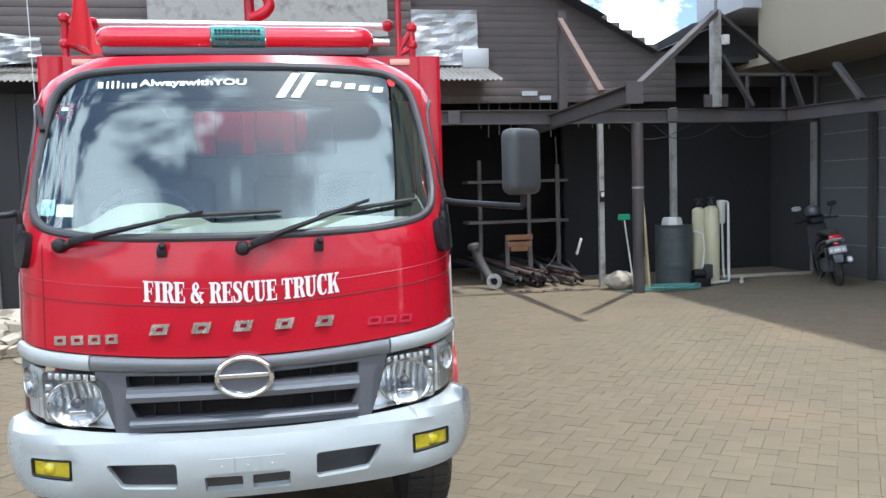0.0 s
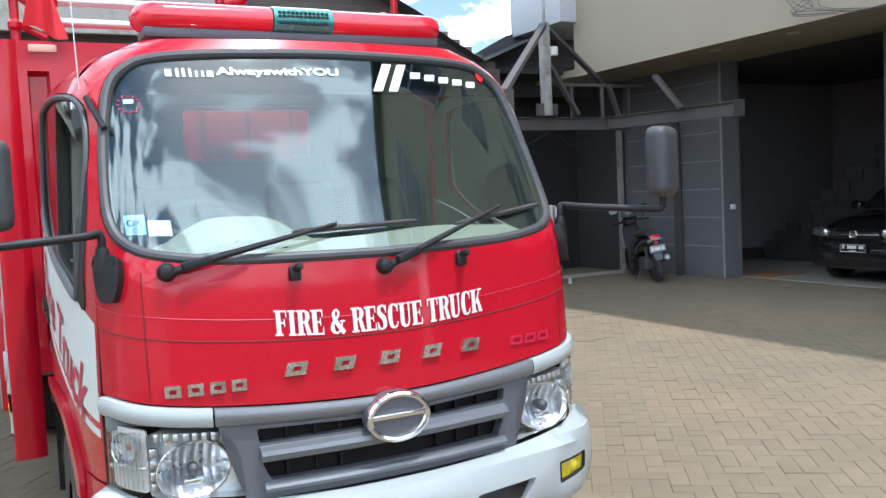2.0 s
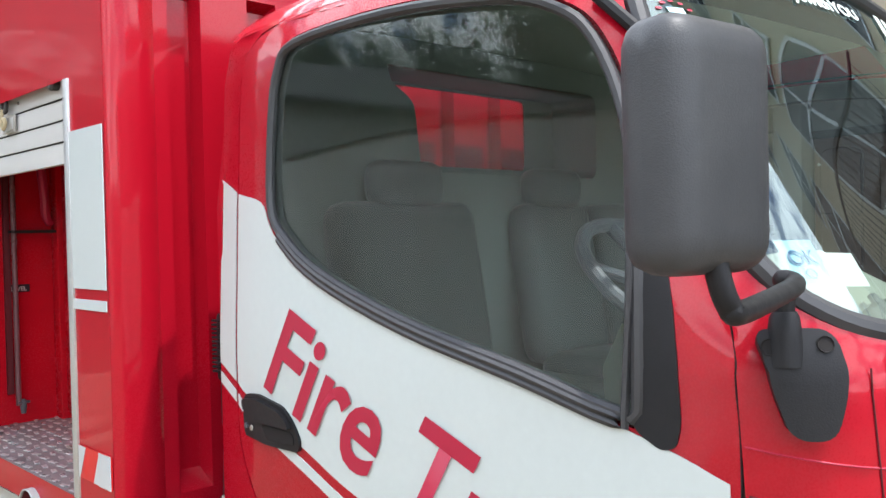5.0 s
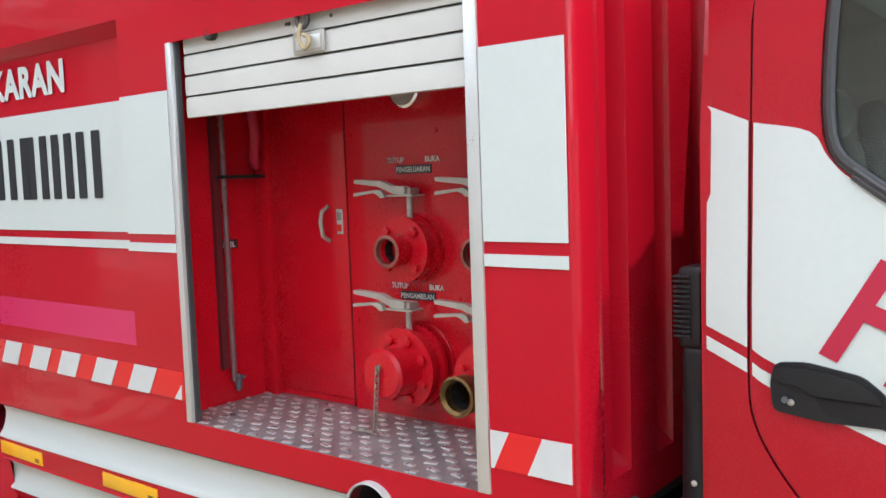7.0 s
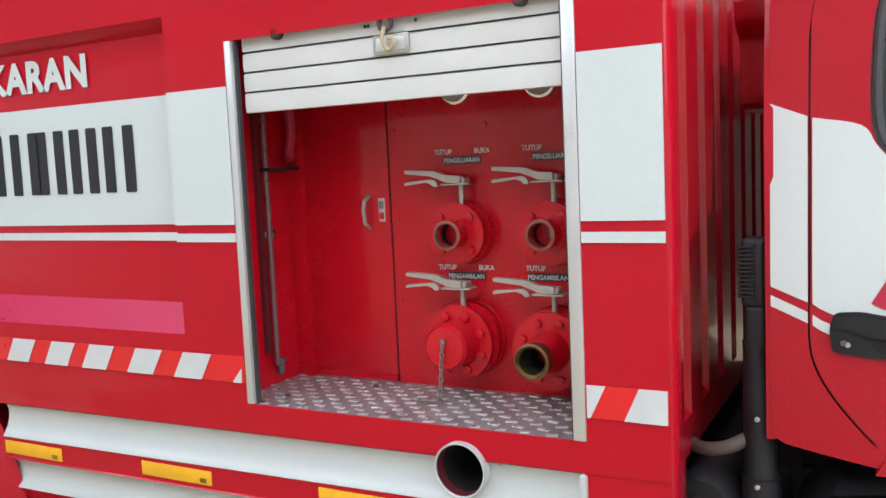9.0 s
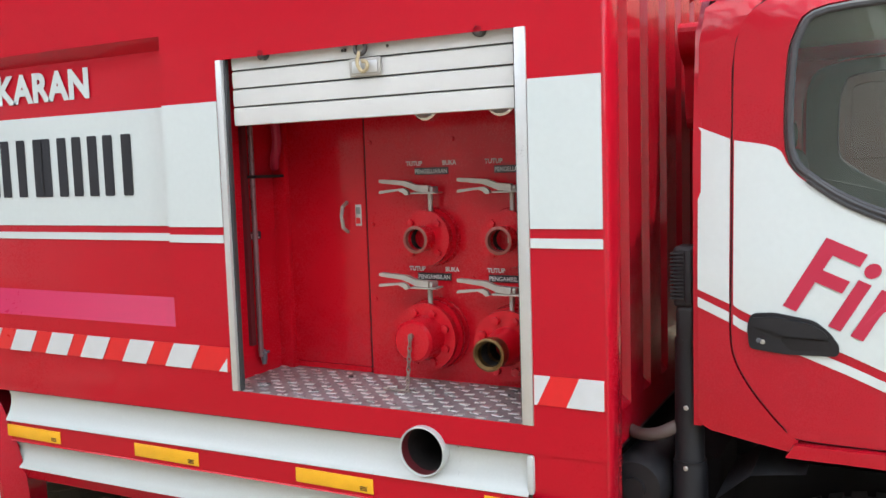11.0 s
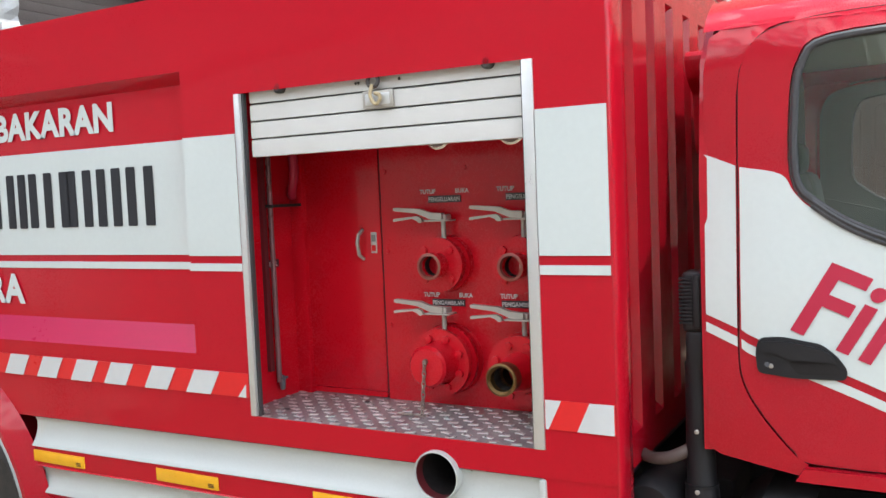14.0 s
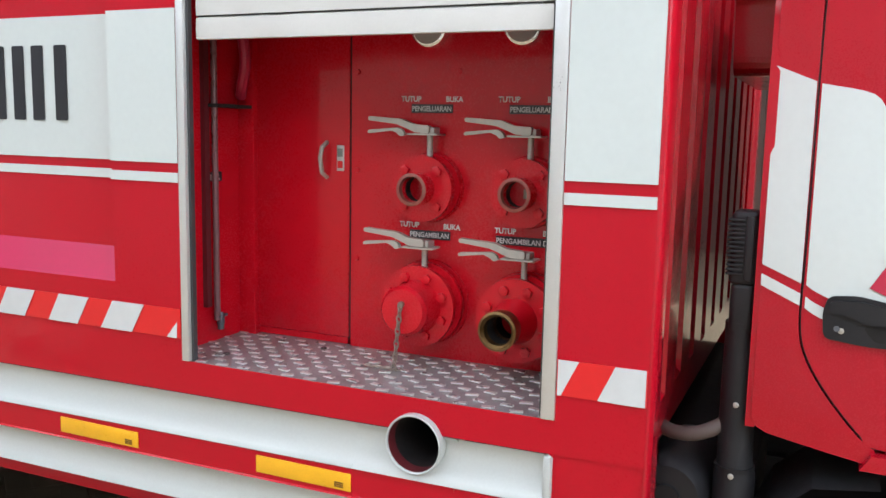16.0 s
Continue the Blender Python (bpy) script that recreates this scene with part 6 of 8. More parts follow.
a = [(-BX, REC0, RZ0), (-BX, BR - 0.2, RZ0), (-BX, BR - 0.2, RZ1), (-BX, REC0, RZ1)]
b = [(-BX + RIN, REC0 + 0.03, RZ0 + 0.088), (-BX + RIN, BR - 0.25, RZ0 + 0.088), (-BX + RIN, BR - 0.25, RZ1 - 0.035), (-BX + RIN, REC0 + 0.03, RZ1 - 0.035)]
A, B = [bm.verts.new(v) for v in a], [bm.verts.new(v) for v in b]
for k in (1, 2, 3):
    bm.faces.new((A[k], A[(k + 1) % 4], B[(k + 1) % 4], B[k]))
bm.faces.new(B)
part("sunk_panel", bm, BOXRED, truck, smooth=False)
# the panel's upward slope: its sky sheen is painted as a pinker red
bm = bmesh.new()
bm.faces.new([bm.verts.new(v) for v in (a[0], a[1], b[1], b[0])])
part("sunk_ledge", bm, PINK, truck, "sloping red ledge with sheen in its colour", smooth=False)
part("body_top", boxm(-BX + 0.003, BX - 0.003, BF + 0.02, BR, BTOP - 0.02, BTOP, 0.004), BOXRED, truck)
part("body_rear", boxm(-BX, BX, BR - 0.02, BR, 0.8, BTOP), BOXRED, truck)
part("body_far_side", boxm(BX - 0.02, BX, BF + 0.02, BR, 0.6, BTOP), BOXRED, truck)
part("body_floor", boxm(-0.80, BX - 0.02, BF + 0.06, BR, 0.86, 0.90), CHARCOAL, truck)
# rounded front corner post, then the bulkhead a little behind it
bm = bmesh.new()
rows = []
POST = [(-BX + 0.034 - 0.034 * math.cos(t), BF + 0.012 - 0.012 * math.sin(t)) for t in np.linspace(0, math.pi / 2, 9)] + [(-1.01, BF), (-0.985, BF + 0.003), (-0.962, BP)]
for z in (0.55, 0.9, BTOP):
    rows.append([bm.verts.new((x, y, z)) for x, y in POST])
for P, Q in zip(rows, rows[1:]):
    for k in range(len(POST) - 1):
        bm.faces.new((P[k], P[k + 1], Q[k + 1], Q[k]))
part("corner_post", bm, RED, truck)
bm = bmesh.new()
rows = [[bm.verts.new((-x, y, z)) for x, y in POST] for z in (0.55, BTOP)]
for k in range(len(POST) - 1):
    bm.faces.new((rows[1][k], rows[1][k + 1], rows[0][k + 1], rows[0][k]))
part("corner_post", bm, RED, truck)
# bulkhead with upright pressed grooves
GW, GZ0, GZ1 = 0.088, 1.012, 2.245
gx = [-0.925 + 0.2202 * k for k in range(9)]
gro = [[(x, GZ0), (x + GW, GZ0), (x + GW, GZ1), (x, GZ1)] for x in gx]
part("bulkhead", patch([(-0.962, 0.92), (0.962, 0.92), (0.962, BTOP), (-0.962, BTOP)], gro, lambda x, z: Vector((x, BP, z)), 0.25), RED, truck, "red pressed-steel bulkhead with upright grooves", smooth=False)
for x in gx:
    bm = bmesh.new()
    A = [bm.verts.new(v) for v in ((x, BP, GZ0), (x + GW, BP, GZ0), (x + GW, BP, GZ1), (x, BP, GZ1))]
    B = [bm.verts.new(v) for v in ((x + 0.008, BP + 0.042, GZ0 + 0.045), (x + GW - 0.012, BP + 0.042, GZ0 + 0.045), (x + GW - 0.012, BP + 0.042, GZ1 - 0.02), (x + 0.008, BP + 0.042, GZ1 - 0.02))]
    for k in range(4):
        bm.faces.new((A[k], A[(k + 1) % 4], B[(k + 1) % 4], B[k]))
    bm.faces.new(B)
    part("bulkhead_groove", bm, RED, truck, smooth=False)
part("corner_lower", boxm(-BX + 0.004, -BX + 0.05, BF + 0.012, 1.86, 0.55, 0.93), BOXRED, truck)
part("front_marker", boxm(-0.915, -0.80, BP - 0.012, BP, 2.325, 2.36, 0.004), AMBER, truck, "orange marker lamp")
part("front_marker", boxm(0.80, 0.915, BP - 0.012, BP, 2.325, 2.36, 0.004), AMBER, truck, "orange marker lamp")

# livery of the flank
def deco(name, y0, y1, z0, z1, material, off=0.003, base=BX, label="", slant=0.0):
    q = [(y0, z1), (y1, z1), (y1 + slant, z0), (y0 + slant, z0)]
    return part(name, patch(q, [], lambda y, z: Vector((-base - off, y, z)), 0.4, 0.002), material, truck, label, smooth=False)


for y0, y1 in ((1.655, O0 - 0.002), (O1 + 0.002, REC0)):
    deco("white_band", y0, y1, 1.517, 1.898 if y0 < 2 else 1.906, WHITE_DECAL, label="broad white livery band")
    deco("white_line", y0, y1, 1.467, 1.492, WHITE_DECAL)
deco("white_band", REC0 + 0.03, BR - 0.3, 1.517, 1.906, WHITE_DECAL, base=BX - RIN, label="broad white livery band")
deco("white_line", REC0 + 0.03, BR - 0.3, 1.467, 1.492, WHITE_DECAL, base=BX - RIN)
deco("reflector_red", 1.655, O0 - 0.002, 1.055, 1.134, BRIGHT_RED, 0.002, label="red reflective strip")
deco("reflector_red", O1 + 0.004, 6.0, 1.055, 1.134, BRIGHT_RED, 0.002, label="red reflective strip")
deco("reflector_white", 1.657, 1.722, 1.055, 1.134, REFLECT_WHITE, 0.005, slant=0.0)
part("reflector_white", patch([(1.722, 1.134), (1.722, 1.055), (1.758, 1.055)], [], lambda y, z: Vector((-BX - 0.005, y, z)), 0.3), REFLECT_WHITE, truck, smooth=False)
part("reflector_white", patch([(1.80, 1.134), (1.846, 1.134), (1.846, 1.055), (1.838, 1.055)], [], lambda y, z: Vector((-BX - 0.005, y, z)), 0.3), REFLECT_WHITE, truck, smooth=False)
for k, y in enumerate((2.86, 3.000, 3.20, 3.408, 3.59, 3.785, 3.98, 4.18, 4.39, 4.6, 4.8, 5.0)):
    if k == 0:
        part("reflector_white", patch([(2.888, 1.10), (2.89, 1.055), (2.925, 1.055)], [], lambda y, z: Vector((-BX - 0.005, y, z)), 0.3), REFLECT_WHITE, truck, smooth=False)
        continue
    deco("reflector_white", y, y + 0.112, 1.055, 1.134, REFLECT_WHITE, 0.005, slant=0.045)
on_rec = lambda y0, z0: (lambda u, v, h: Vector((-BX + RIN - 0.006, y0 - u, z0 + v)))
words("livery_word", "BAKARAN", 0.155, on_rec(4.158, 1.958), WHITE_DECAL, truck, "white capital letters on red", bold=0.007, space=1.08, fit=(0.67, 0.106))
words("livery_word", "RA", 0.16, on_rec(4.27, 1.325), WHITE_DECAL, truck, "white capital letters on red", bold=0.007, space=1.1, fit=(0.22, 0.118))
# the company's name stands as plain dark blocks
for y0, w in ((3.29, 0.135), (3.455, 0.125), (3.61, 0.13), (3.735, 0.05), (3.83, 0.135), (3.985, 0.115), (4.145, 0.13), (4.305, 0.13)):
    y0 += 0.014
    for a, b in (((y0, y0 + 0.046), (y0 + w - 0.046, y0 + w)) if w > 0.1 else ((y0, y0 + w),)):
        q = round_poly([(a, 1.62), (b, 1.62), (b, 1.828), (a, 1.828)], 0.006)
        part("name_bar", patch(q, [], lambda y, z: Vector((-BX + RIN - 0.007, y, z)), 0.1, 0.001), BLACK_DECAL, truck, smooth=False)

# fluted skirt with reflectors
prof = [(-0.004, 0.912), (0.009, 0.906), (0.015, 0.888), (0.014, 0.862), (0.005, 0.832), (-0.007, 0.811), (-0.014, 0.802), (-0.015, 0.798)]
prof2 = [(-0.015, 0.722), (0.003, 0.714), (0.013, 0.694), (0.012, 0.668), (0.001, 0.640), (-0.011, 0.622), (-0.012, 0.618)]
TILT = lambda y: -0.011 * (y - 2.4)          # the skirt hangs a little lower towards the rear


PIPE = [(2.184 + 0.070 * math.cos(a), 0.8856 + 0.070 * math.sin(a)) for a in np.linspace(0, 2 * math.pi, 28, endpoint=False)]


def fluted(prof, y0, y1, step=0.012):
    """A long pressed strip with the given depth at each height, pierced for the pipe."""
    zs, ds = [z for _, z in prof][::-1], [d for d, _ in prof][::-1]
    bm = bmesh.new()
    for ya, yb, hole in ((y0, 2.08, []), (2.08, 2.35, [PIPE]), (2.35, y1, [])):
        if hole:
            patch([(ya, zs[0]), (yb, zs[0]), (yb, zs[-1]), (ya, zs[-1])], hole, lambda y, z: Vector((-BX + float(np.interp(z, zs, ds)), y, z + TILT(y))), step, 0.0, bm)
        else:
            A = [bm.verts.new((-BX + d, ya, z + TILT(ya))) for d, z in zip(ds, zs)]
            B = [bm.verts.new((-BX + d, yb, z + TILT(yb))) for d, z in zip(ds, zs)]
            for k in range(len(zs) - 1):
                bm.faces.new((A[k], A[k + 1], B[k + 1], B[k]))
    return bm


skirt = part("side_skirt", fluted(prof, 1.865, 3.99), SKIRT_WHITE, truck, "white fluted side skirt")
part("skirt_red_band", fluted([(-0.015, 0.798), (-0.010, 0.794), (-0.010, 0.726), (-0.015, 0.722)], 1.672, 3.97), BOXRED, skirt)
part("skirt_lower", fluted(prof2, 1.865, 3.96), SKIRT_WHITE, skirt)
part("skirt_hem", fluted([(-0.012, 0.618), (-0.008, 0.613), (0.008, 0.575), (0.05, 0.565)], 1.865, 3.95), BOXRED, skirt)
for y0, y1 in ((1.707, 1.995), (2.353, 2.632), (3.028, 3.318), (3.695, 3.985)):
    tz = TILT((y0 + y1) / 2)
    part("reflector", boxm(-BX - 0.014, -BX - 0.010, y0, y1, 0.738 + tz, 0.783 + tz, 0.001), YELLOW_REFL, skirt, "yellow reflector strip")
    for dz in (0.745 + tz, 0.750 + tz, 0.755 + tz):
        part("reflector_mark", boxm(-BX - 0.0155, -BX - 0.0135, y0 + 0.02, y0 + 0.045, dz, dz + 0.003), BRASS, skirt)
for z0, z1 in ((0.806, 0.914), (0.622, 0.724)):
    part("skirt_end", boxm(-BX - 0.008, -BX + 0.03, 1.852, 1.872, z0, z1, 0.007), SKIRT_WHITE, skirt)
# suction pipe through the skirt
pc = (-BX, 2.184, 0.888)
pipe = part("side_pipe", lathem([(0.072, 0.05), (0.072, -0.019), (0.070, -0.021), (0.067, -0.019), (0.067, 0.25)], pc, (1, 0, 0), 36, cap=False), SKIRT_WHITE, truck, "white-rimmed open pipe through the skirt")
part("pipe_lining", lathem([(0.0665, -0.014), (0.0665, 0.024)], pc, (1, 0, 0), 32, cap=False), SEAM, pipe)
part("pipe_bore", lathem([(0.066, 0.02), (0.066, 0.25), (0.001, 0.25)], pc, (1, 0, 0), 32, cap=False), DARKGAP, pipe)
# rear wheel arch flare
bm = bmesh.new()
wy, wz = 4.62, 0.42
rows = []
for t in np.linspace(radians(190), radians(-10), 30):
    c, sn = math.cos(t), math.sin(t)
    rows.append([bm.verts.new((-BX + dx, wy + r * c, wz + r * sn)) for r, dx in ((0.72, 0.0), (0.69, -0.03), (0.655, -0.06), (0.635, -0.06), (0.625, -0.05), (0.615, 0.15))])
for P, Q in zip(rows, rows[1:]):
    for k in range(5):
        bm.faces.new((P[k], P[k + 1], Q[k + 1], Q[k]))
part("rear_arch", bm, RED, truck, "flared red wheel arch")
part("arch_line", tubem([(-BX - 0.056, wy + 0.628 * math.cos(t), wz + 0.628 * math.sin(t)) for t in np.linspace(radians(190), radians(-10), 30)], 0.009, 6), WHITE, truck)
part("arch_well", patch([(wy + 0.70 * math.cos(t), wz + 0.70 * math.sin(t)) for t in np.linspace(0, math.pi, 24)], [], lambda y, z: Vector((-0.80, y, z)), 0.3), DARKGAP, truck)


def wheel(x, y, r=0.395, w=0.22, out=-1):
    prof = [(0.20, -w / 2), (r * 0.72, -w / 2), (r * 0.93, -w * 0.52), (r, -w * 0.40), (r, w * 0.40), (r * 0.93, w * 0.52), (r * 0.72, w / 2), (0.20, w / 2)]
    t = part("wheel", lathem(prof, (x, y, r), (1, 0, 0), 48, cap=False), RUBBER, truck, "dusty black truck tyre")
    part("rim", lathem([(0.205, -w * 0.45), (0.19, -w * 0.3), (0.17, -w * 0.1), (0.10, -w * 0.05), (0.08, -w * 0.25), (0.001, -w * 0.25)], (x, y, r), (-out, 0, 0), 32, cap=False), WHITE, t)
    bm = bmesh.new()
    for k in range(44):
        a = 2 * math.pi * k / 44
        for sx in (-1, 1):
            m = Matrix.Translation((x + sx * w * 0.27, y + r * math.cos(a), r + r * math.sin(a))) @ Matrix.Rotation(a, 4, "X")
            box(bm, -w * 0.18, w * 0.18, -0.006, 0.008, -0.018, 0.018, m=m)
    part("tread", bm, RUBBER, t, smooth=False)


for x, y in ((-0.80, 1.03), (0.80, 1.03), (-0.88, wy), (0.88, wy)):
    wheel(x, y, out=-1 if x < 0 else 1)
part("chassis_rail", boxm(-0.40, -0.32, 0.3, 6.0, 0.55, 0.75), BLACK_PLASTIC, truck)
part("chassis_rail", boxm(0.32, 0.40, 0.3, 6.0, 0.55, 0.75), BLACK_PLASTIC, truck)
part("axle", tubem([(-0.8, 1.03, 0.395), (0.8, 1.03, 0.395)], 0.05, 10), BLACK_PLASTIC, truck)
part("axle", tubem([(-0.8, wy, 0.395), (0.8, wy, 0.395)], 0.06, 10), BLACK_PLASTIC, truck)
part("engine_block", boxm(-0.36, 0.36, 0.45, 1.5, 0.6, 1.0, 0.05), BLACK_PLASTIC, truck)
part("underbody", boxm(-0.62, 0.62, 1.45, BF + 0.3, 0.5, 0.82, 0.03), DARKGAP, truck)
part("air_filter", lathem([(0.03, -0.012), (0.03, 0), (0.07, 0.004), (0.085, 0.03), (0.085, 0.28), (0.07, 0.32)], (-0.92, 1.63, 0.80), (1, -0.05, 0), 24), BLACK_PLASTIC, truck)
part("air_duct", tubem([tuple(v) for v in spline_table([(-0.84, 1.50, 0.985), (-0.87, 1.535, 0.965), (-0.88, 1.58, 0.945), (-0.86, 1.635, 0.935), (-0.78, 1.70, 0.93)], 4)], 0.017, 14), DUCT, truck)
part("brake_chamber", lathem([(0.10, 0), (0.13, 0.03), (0.13, 0.12), (0.09, 0.16)], (-0.90, 1.60, 0.62), (1, 0, 0.1), 20), BLACK_PLASTIC, truck)
# intake snorkel behind the cab
sn = part("intake_snorkel", boxm(-0.892, -0.812, 1.474, 1.531, 1.295, 1.457, 0.012, 3), BLACK_PLASTIC, truck, "black ribbed air intake snorkel")
for k in range(13):
    z = 1.318 + 0.0098 * k
    part("intake_rib", boxm(-0.898, -0.845, 1.502, 1.537, z, z + 0.005, 0.001, 1), BLACK_PLASTIC, sn)
part("intake_frame", boxm(-0.897, -0.87, 1.482, 1.500, 1.306, 1.448, 0.004), BLACK_PLASTIC, sn)
part("snorkel_neck", boxm(-0.889, -0.816, 1.474, 1.526, 1.185, 1.30, 0.014, 3), BLACK_PLASTIC, sn)
part("snorkel_pipe", tubem([(-0.856, 1.500, 1.21), (-0.856, 1.500, 1.17), (-0.857, 1.498, 1.10), (-0.859, 1.496, 1.02), (-0.862, 1.494, 0.885), (-0.863, 1.493, 0.865), (-0.866, 1.490, 0.55)], 0.04, 20, radii=[0.034, 0.033, 0.036, 0.038, 0.039, 0.045, 0.048]), BLACK_PLASTIC, sn)
part("hose_clip", lathem([(0.0445, -0.005), (0.0445, 0.005)], (-0.863, 1.494, 0.878), (0, 0, 1), 18), BLACK_PLASTIC, sn)
for z in (0.868, 1.030):
    part("clip_screw", lathem([(0.0065, 0), (0.0065, 0.003), (0.004, 0.005)], (-0.899 if z > 1 else -0.907, 1.496, z), (-1, 0, 0), 10), STEEL_HANDLE, sn)

# ---- pump bay ----
IN = -0.728
part("bay_back", patch([(1.78, 0.99), (2.575, 0.99), (2.575, 2.2), (1.78, 2.2)], [], lambda y, z: Vector((IN, y, z)), 0.3, 0.0), INRED, truck, "red pump panel", smooth=False)
bayd = part("bay_door", boxm(IN, IN + 0.02, 2.582, 2.90, 1.015, 2.2, 0.004), INRED, truck, "red inner cabinet door")
part("bay_door_gap", boxm(IN + 0.004, IN + 0.012, 2.572, 2.586, 0.995, 2.2), DARKGAP, bayd)
part("door_toe", boxm(IN + 0.004, IN + 0.03, 2.575, 2.92, 0.995, 1.014), INRED, bayd)
part("bay_side_left", boxm(-BX + 0.02, IN + 0.02, 2.95, 2.97, 0.99, 2.2), INRED, truck)
part("bay_corner", boxm(IN - 0.02, IN + 0.02, 2.895, 2.955, 0.99, 2.2, 0.004), INRED, truck)
part("bay_side_right", boxm(-BX + 0.02, IN, 1.76, 1.78, 0.99, 2.2), INRED, truck)
part("bay_top", boxm(-BX + 0.01, IN, 1.76, 2.97, 2.18, 2.2), INRED, truck)
floor_p = part("bay_floor", boxm(-BX + 0.004, IN + 0.02, 1.78, 2.95, 0.965, 0.993), TREAD, truck, "aluminium tread-plate floor of the bay")
bars = bmesh.new()
for i in range(10):
    for j in range(17):
        m = Matrix.Translation((-BX + 0.02 + 0.035 * i, 1.81 + 0.068 * j + (0.034 if i % 2 else 0), 0.9945)) @ Matrix.Rotation(radians(78 if i % 2 else 104), 4, "Z")
        box(bars, -0.0155, 0.0155, -0.006, 0.006, -0.001, 0.0022, m=m)
tagged(part("tread_pattern", bars, TREAD_BAR, floor_p, smooth=False), kind="stuff")
# roller shutter, part open
fm = part("shutter_frame", boxm(-BX - 0.006, -BX + 0.022, O1 - 0.024, O1, OZ0, OZ1, 0.003), ALU, truck, "aluminium shutter guide")
part("shutter_frame", boxm(-BX - 0.006, -BX + 0.05, O0, O0 + 0.032, OZ0, OZ1, 0.003), ALU, truck, "aluminium shutter guide")
for y0, y1 in ((O1 - 0.031, O1 - 0.024), (O0 + 0.032, O0 + 0.038)):
    part("guide_brush", boxm(-BX + 0.006, -BX + 0.021, y0, y1, OZ0, OZ1), SEAL, fm)
shut = part("roller_shutter", boxm(-BX + 0.035, -BX + 0.04, O0 + 0.04, O1 - 0.04, 1.83, 2.18), SHUTTER, truck, "half-raised silver roller shutter")
for k, (z0, z1) in enumerate(((1.829, 1.8855), (1.887, 1.9405), (1.942, 1.9955), (1.997, 2.0505), (2.052, 2.10))):
    bm = bmesh.new()
    h = z1 - z0
    pr = [(0.004, 0), (-0.005, 0.0015), (-0.0065, h * 0.4), (-0.005, h - 0.004), (0.001, h - 0.001), (0.004, h)]
    A = [bm.verts.new((-BX + 0.03 + dx, O0 + 0.036, z0 + dz)) for dx, dz in pr]
    B = [bm.verts.new((-BX + 0.03 + dx, O1 - 0.042, z0 + dz)) for dx, dz in pr]
    for i in range(5):
        bm.faces.new((A[i], A[i + 1], B[i + 1], B[i]))
    part("shutter_slat", bm, SHUTTER, shut)
    if k:
        part("slat_gap", boxm(-BX + 0.026, -BX + 0.03, O0 + 0.04, O1 - 0.045, z0 - 0.0015, z0), DARKGAP, shut)
part("latch_plate", boxm(-BX + 0.014, -BX + 0.02, 2.29, 2.395, 1.945, 1.995, 0.003), STEEL_HANDLE, shut)
part("latch_dish", boxm(-BX + 0.0125, -BX + 0.016, 2.30, 2.385, 1.953, 1.987, 0.003), ALU, shut)
part("lock_eye", tubem([(-BX + 0.008, 2.352 + 0.018 * math.cos(a), 2.022 + 0.018 * math.sin(a)) for a in np.linspace(0, 6.28, 16, endpoint=False)], 0.006, 8, closed=True), STEEL_RUST, shut)
pts = [(-BX + 0.004, 2.352, 2.012), (-BX, 2.358, 1.985), (-BX, 2.352, 1.965), (-BX, 2.34, 1.955), (-BX, 2.326, 1.965), (-BX, 2.328, 1.98), (-BX, 2.342, 1.985)]
part("string_tie", tubem([tuple(v) for v in spline_table(pts, 5)], 0.0055, 7), BAMBOO, shut)
for y in (2.70, 1.985):
    part("rubber_stop", lathem([(0.016, 0), (0.018, 0.024), (0.012, 0.03)], (-BX + 0.03, y, 2.035), (-1, 0, 0), 14), RUBBER, shut)
for y in (2.41, 2.27, 2.42):
    part("rivet", lathem([(0.005, 0), (0.003, 0.003)], (-BX + 0.02, y, 2.022), (-1, 0, 0), 8), STEEL_RUST, shut)


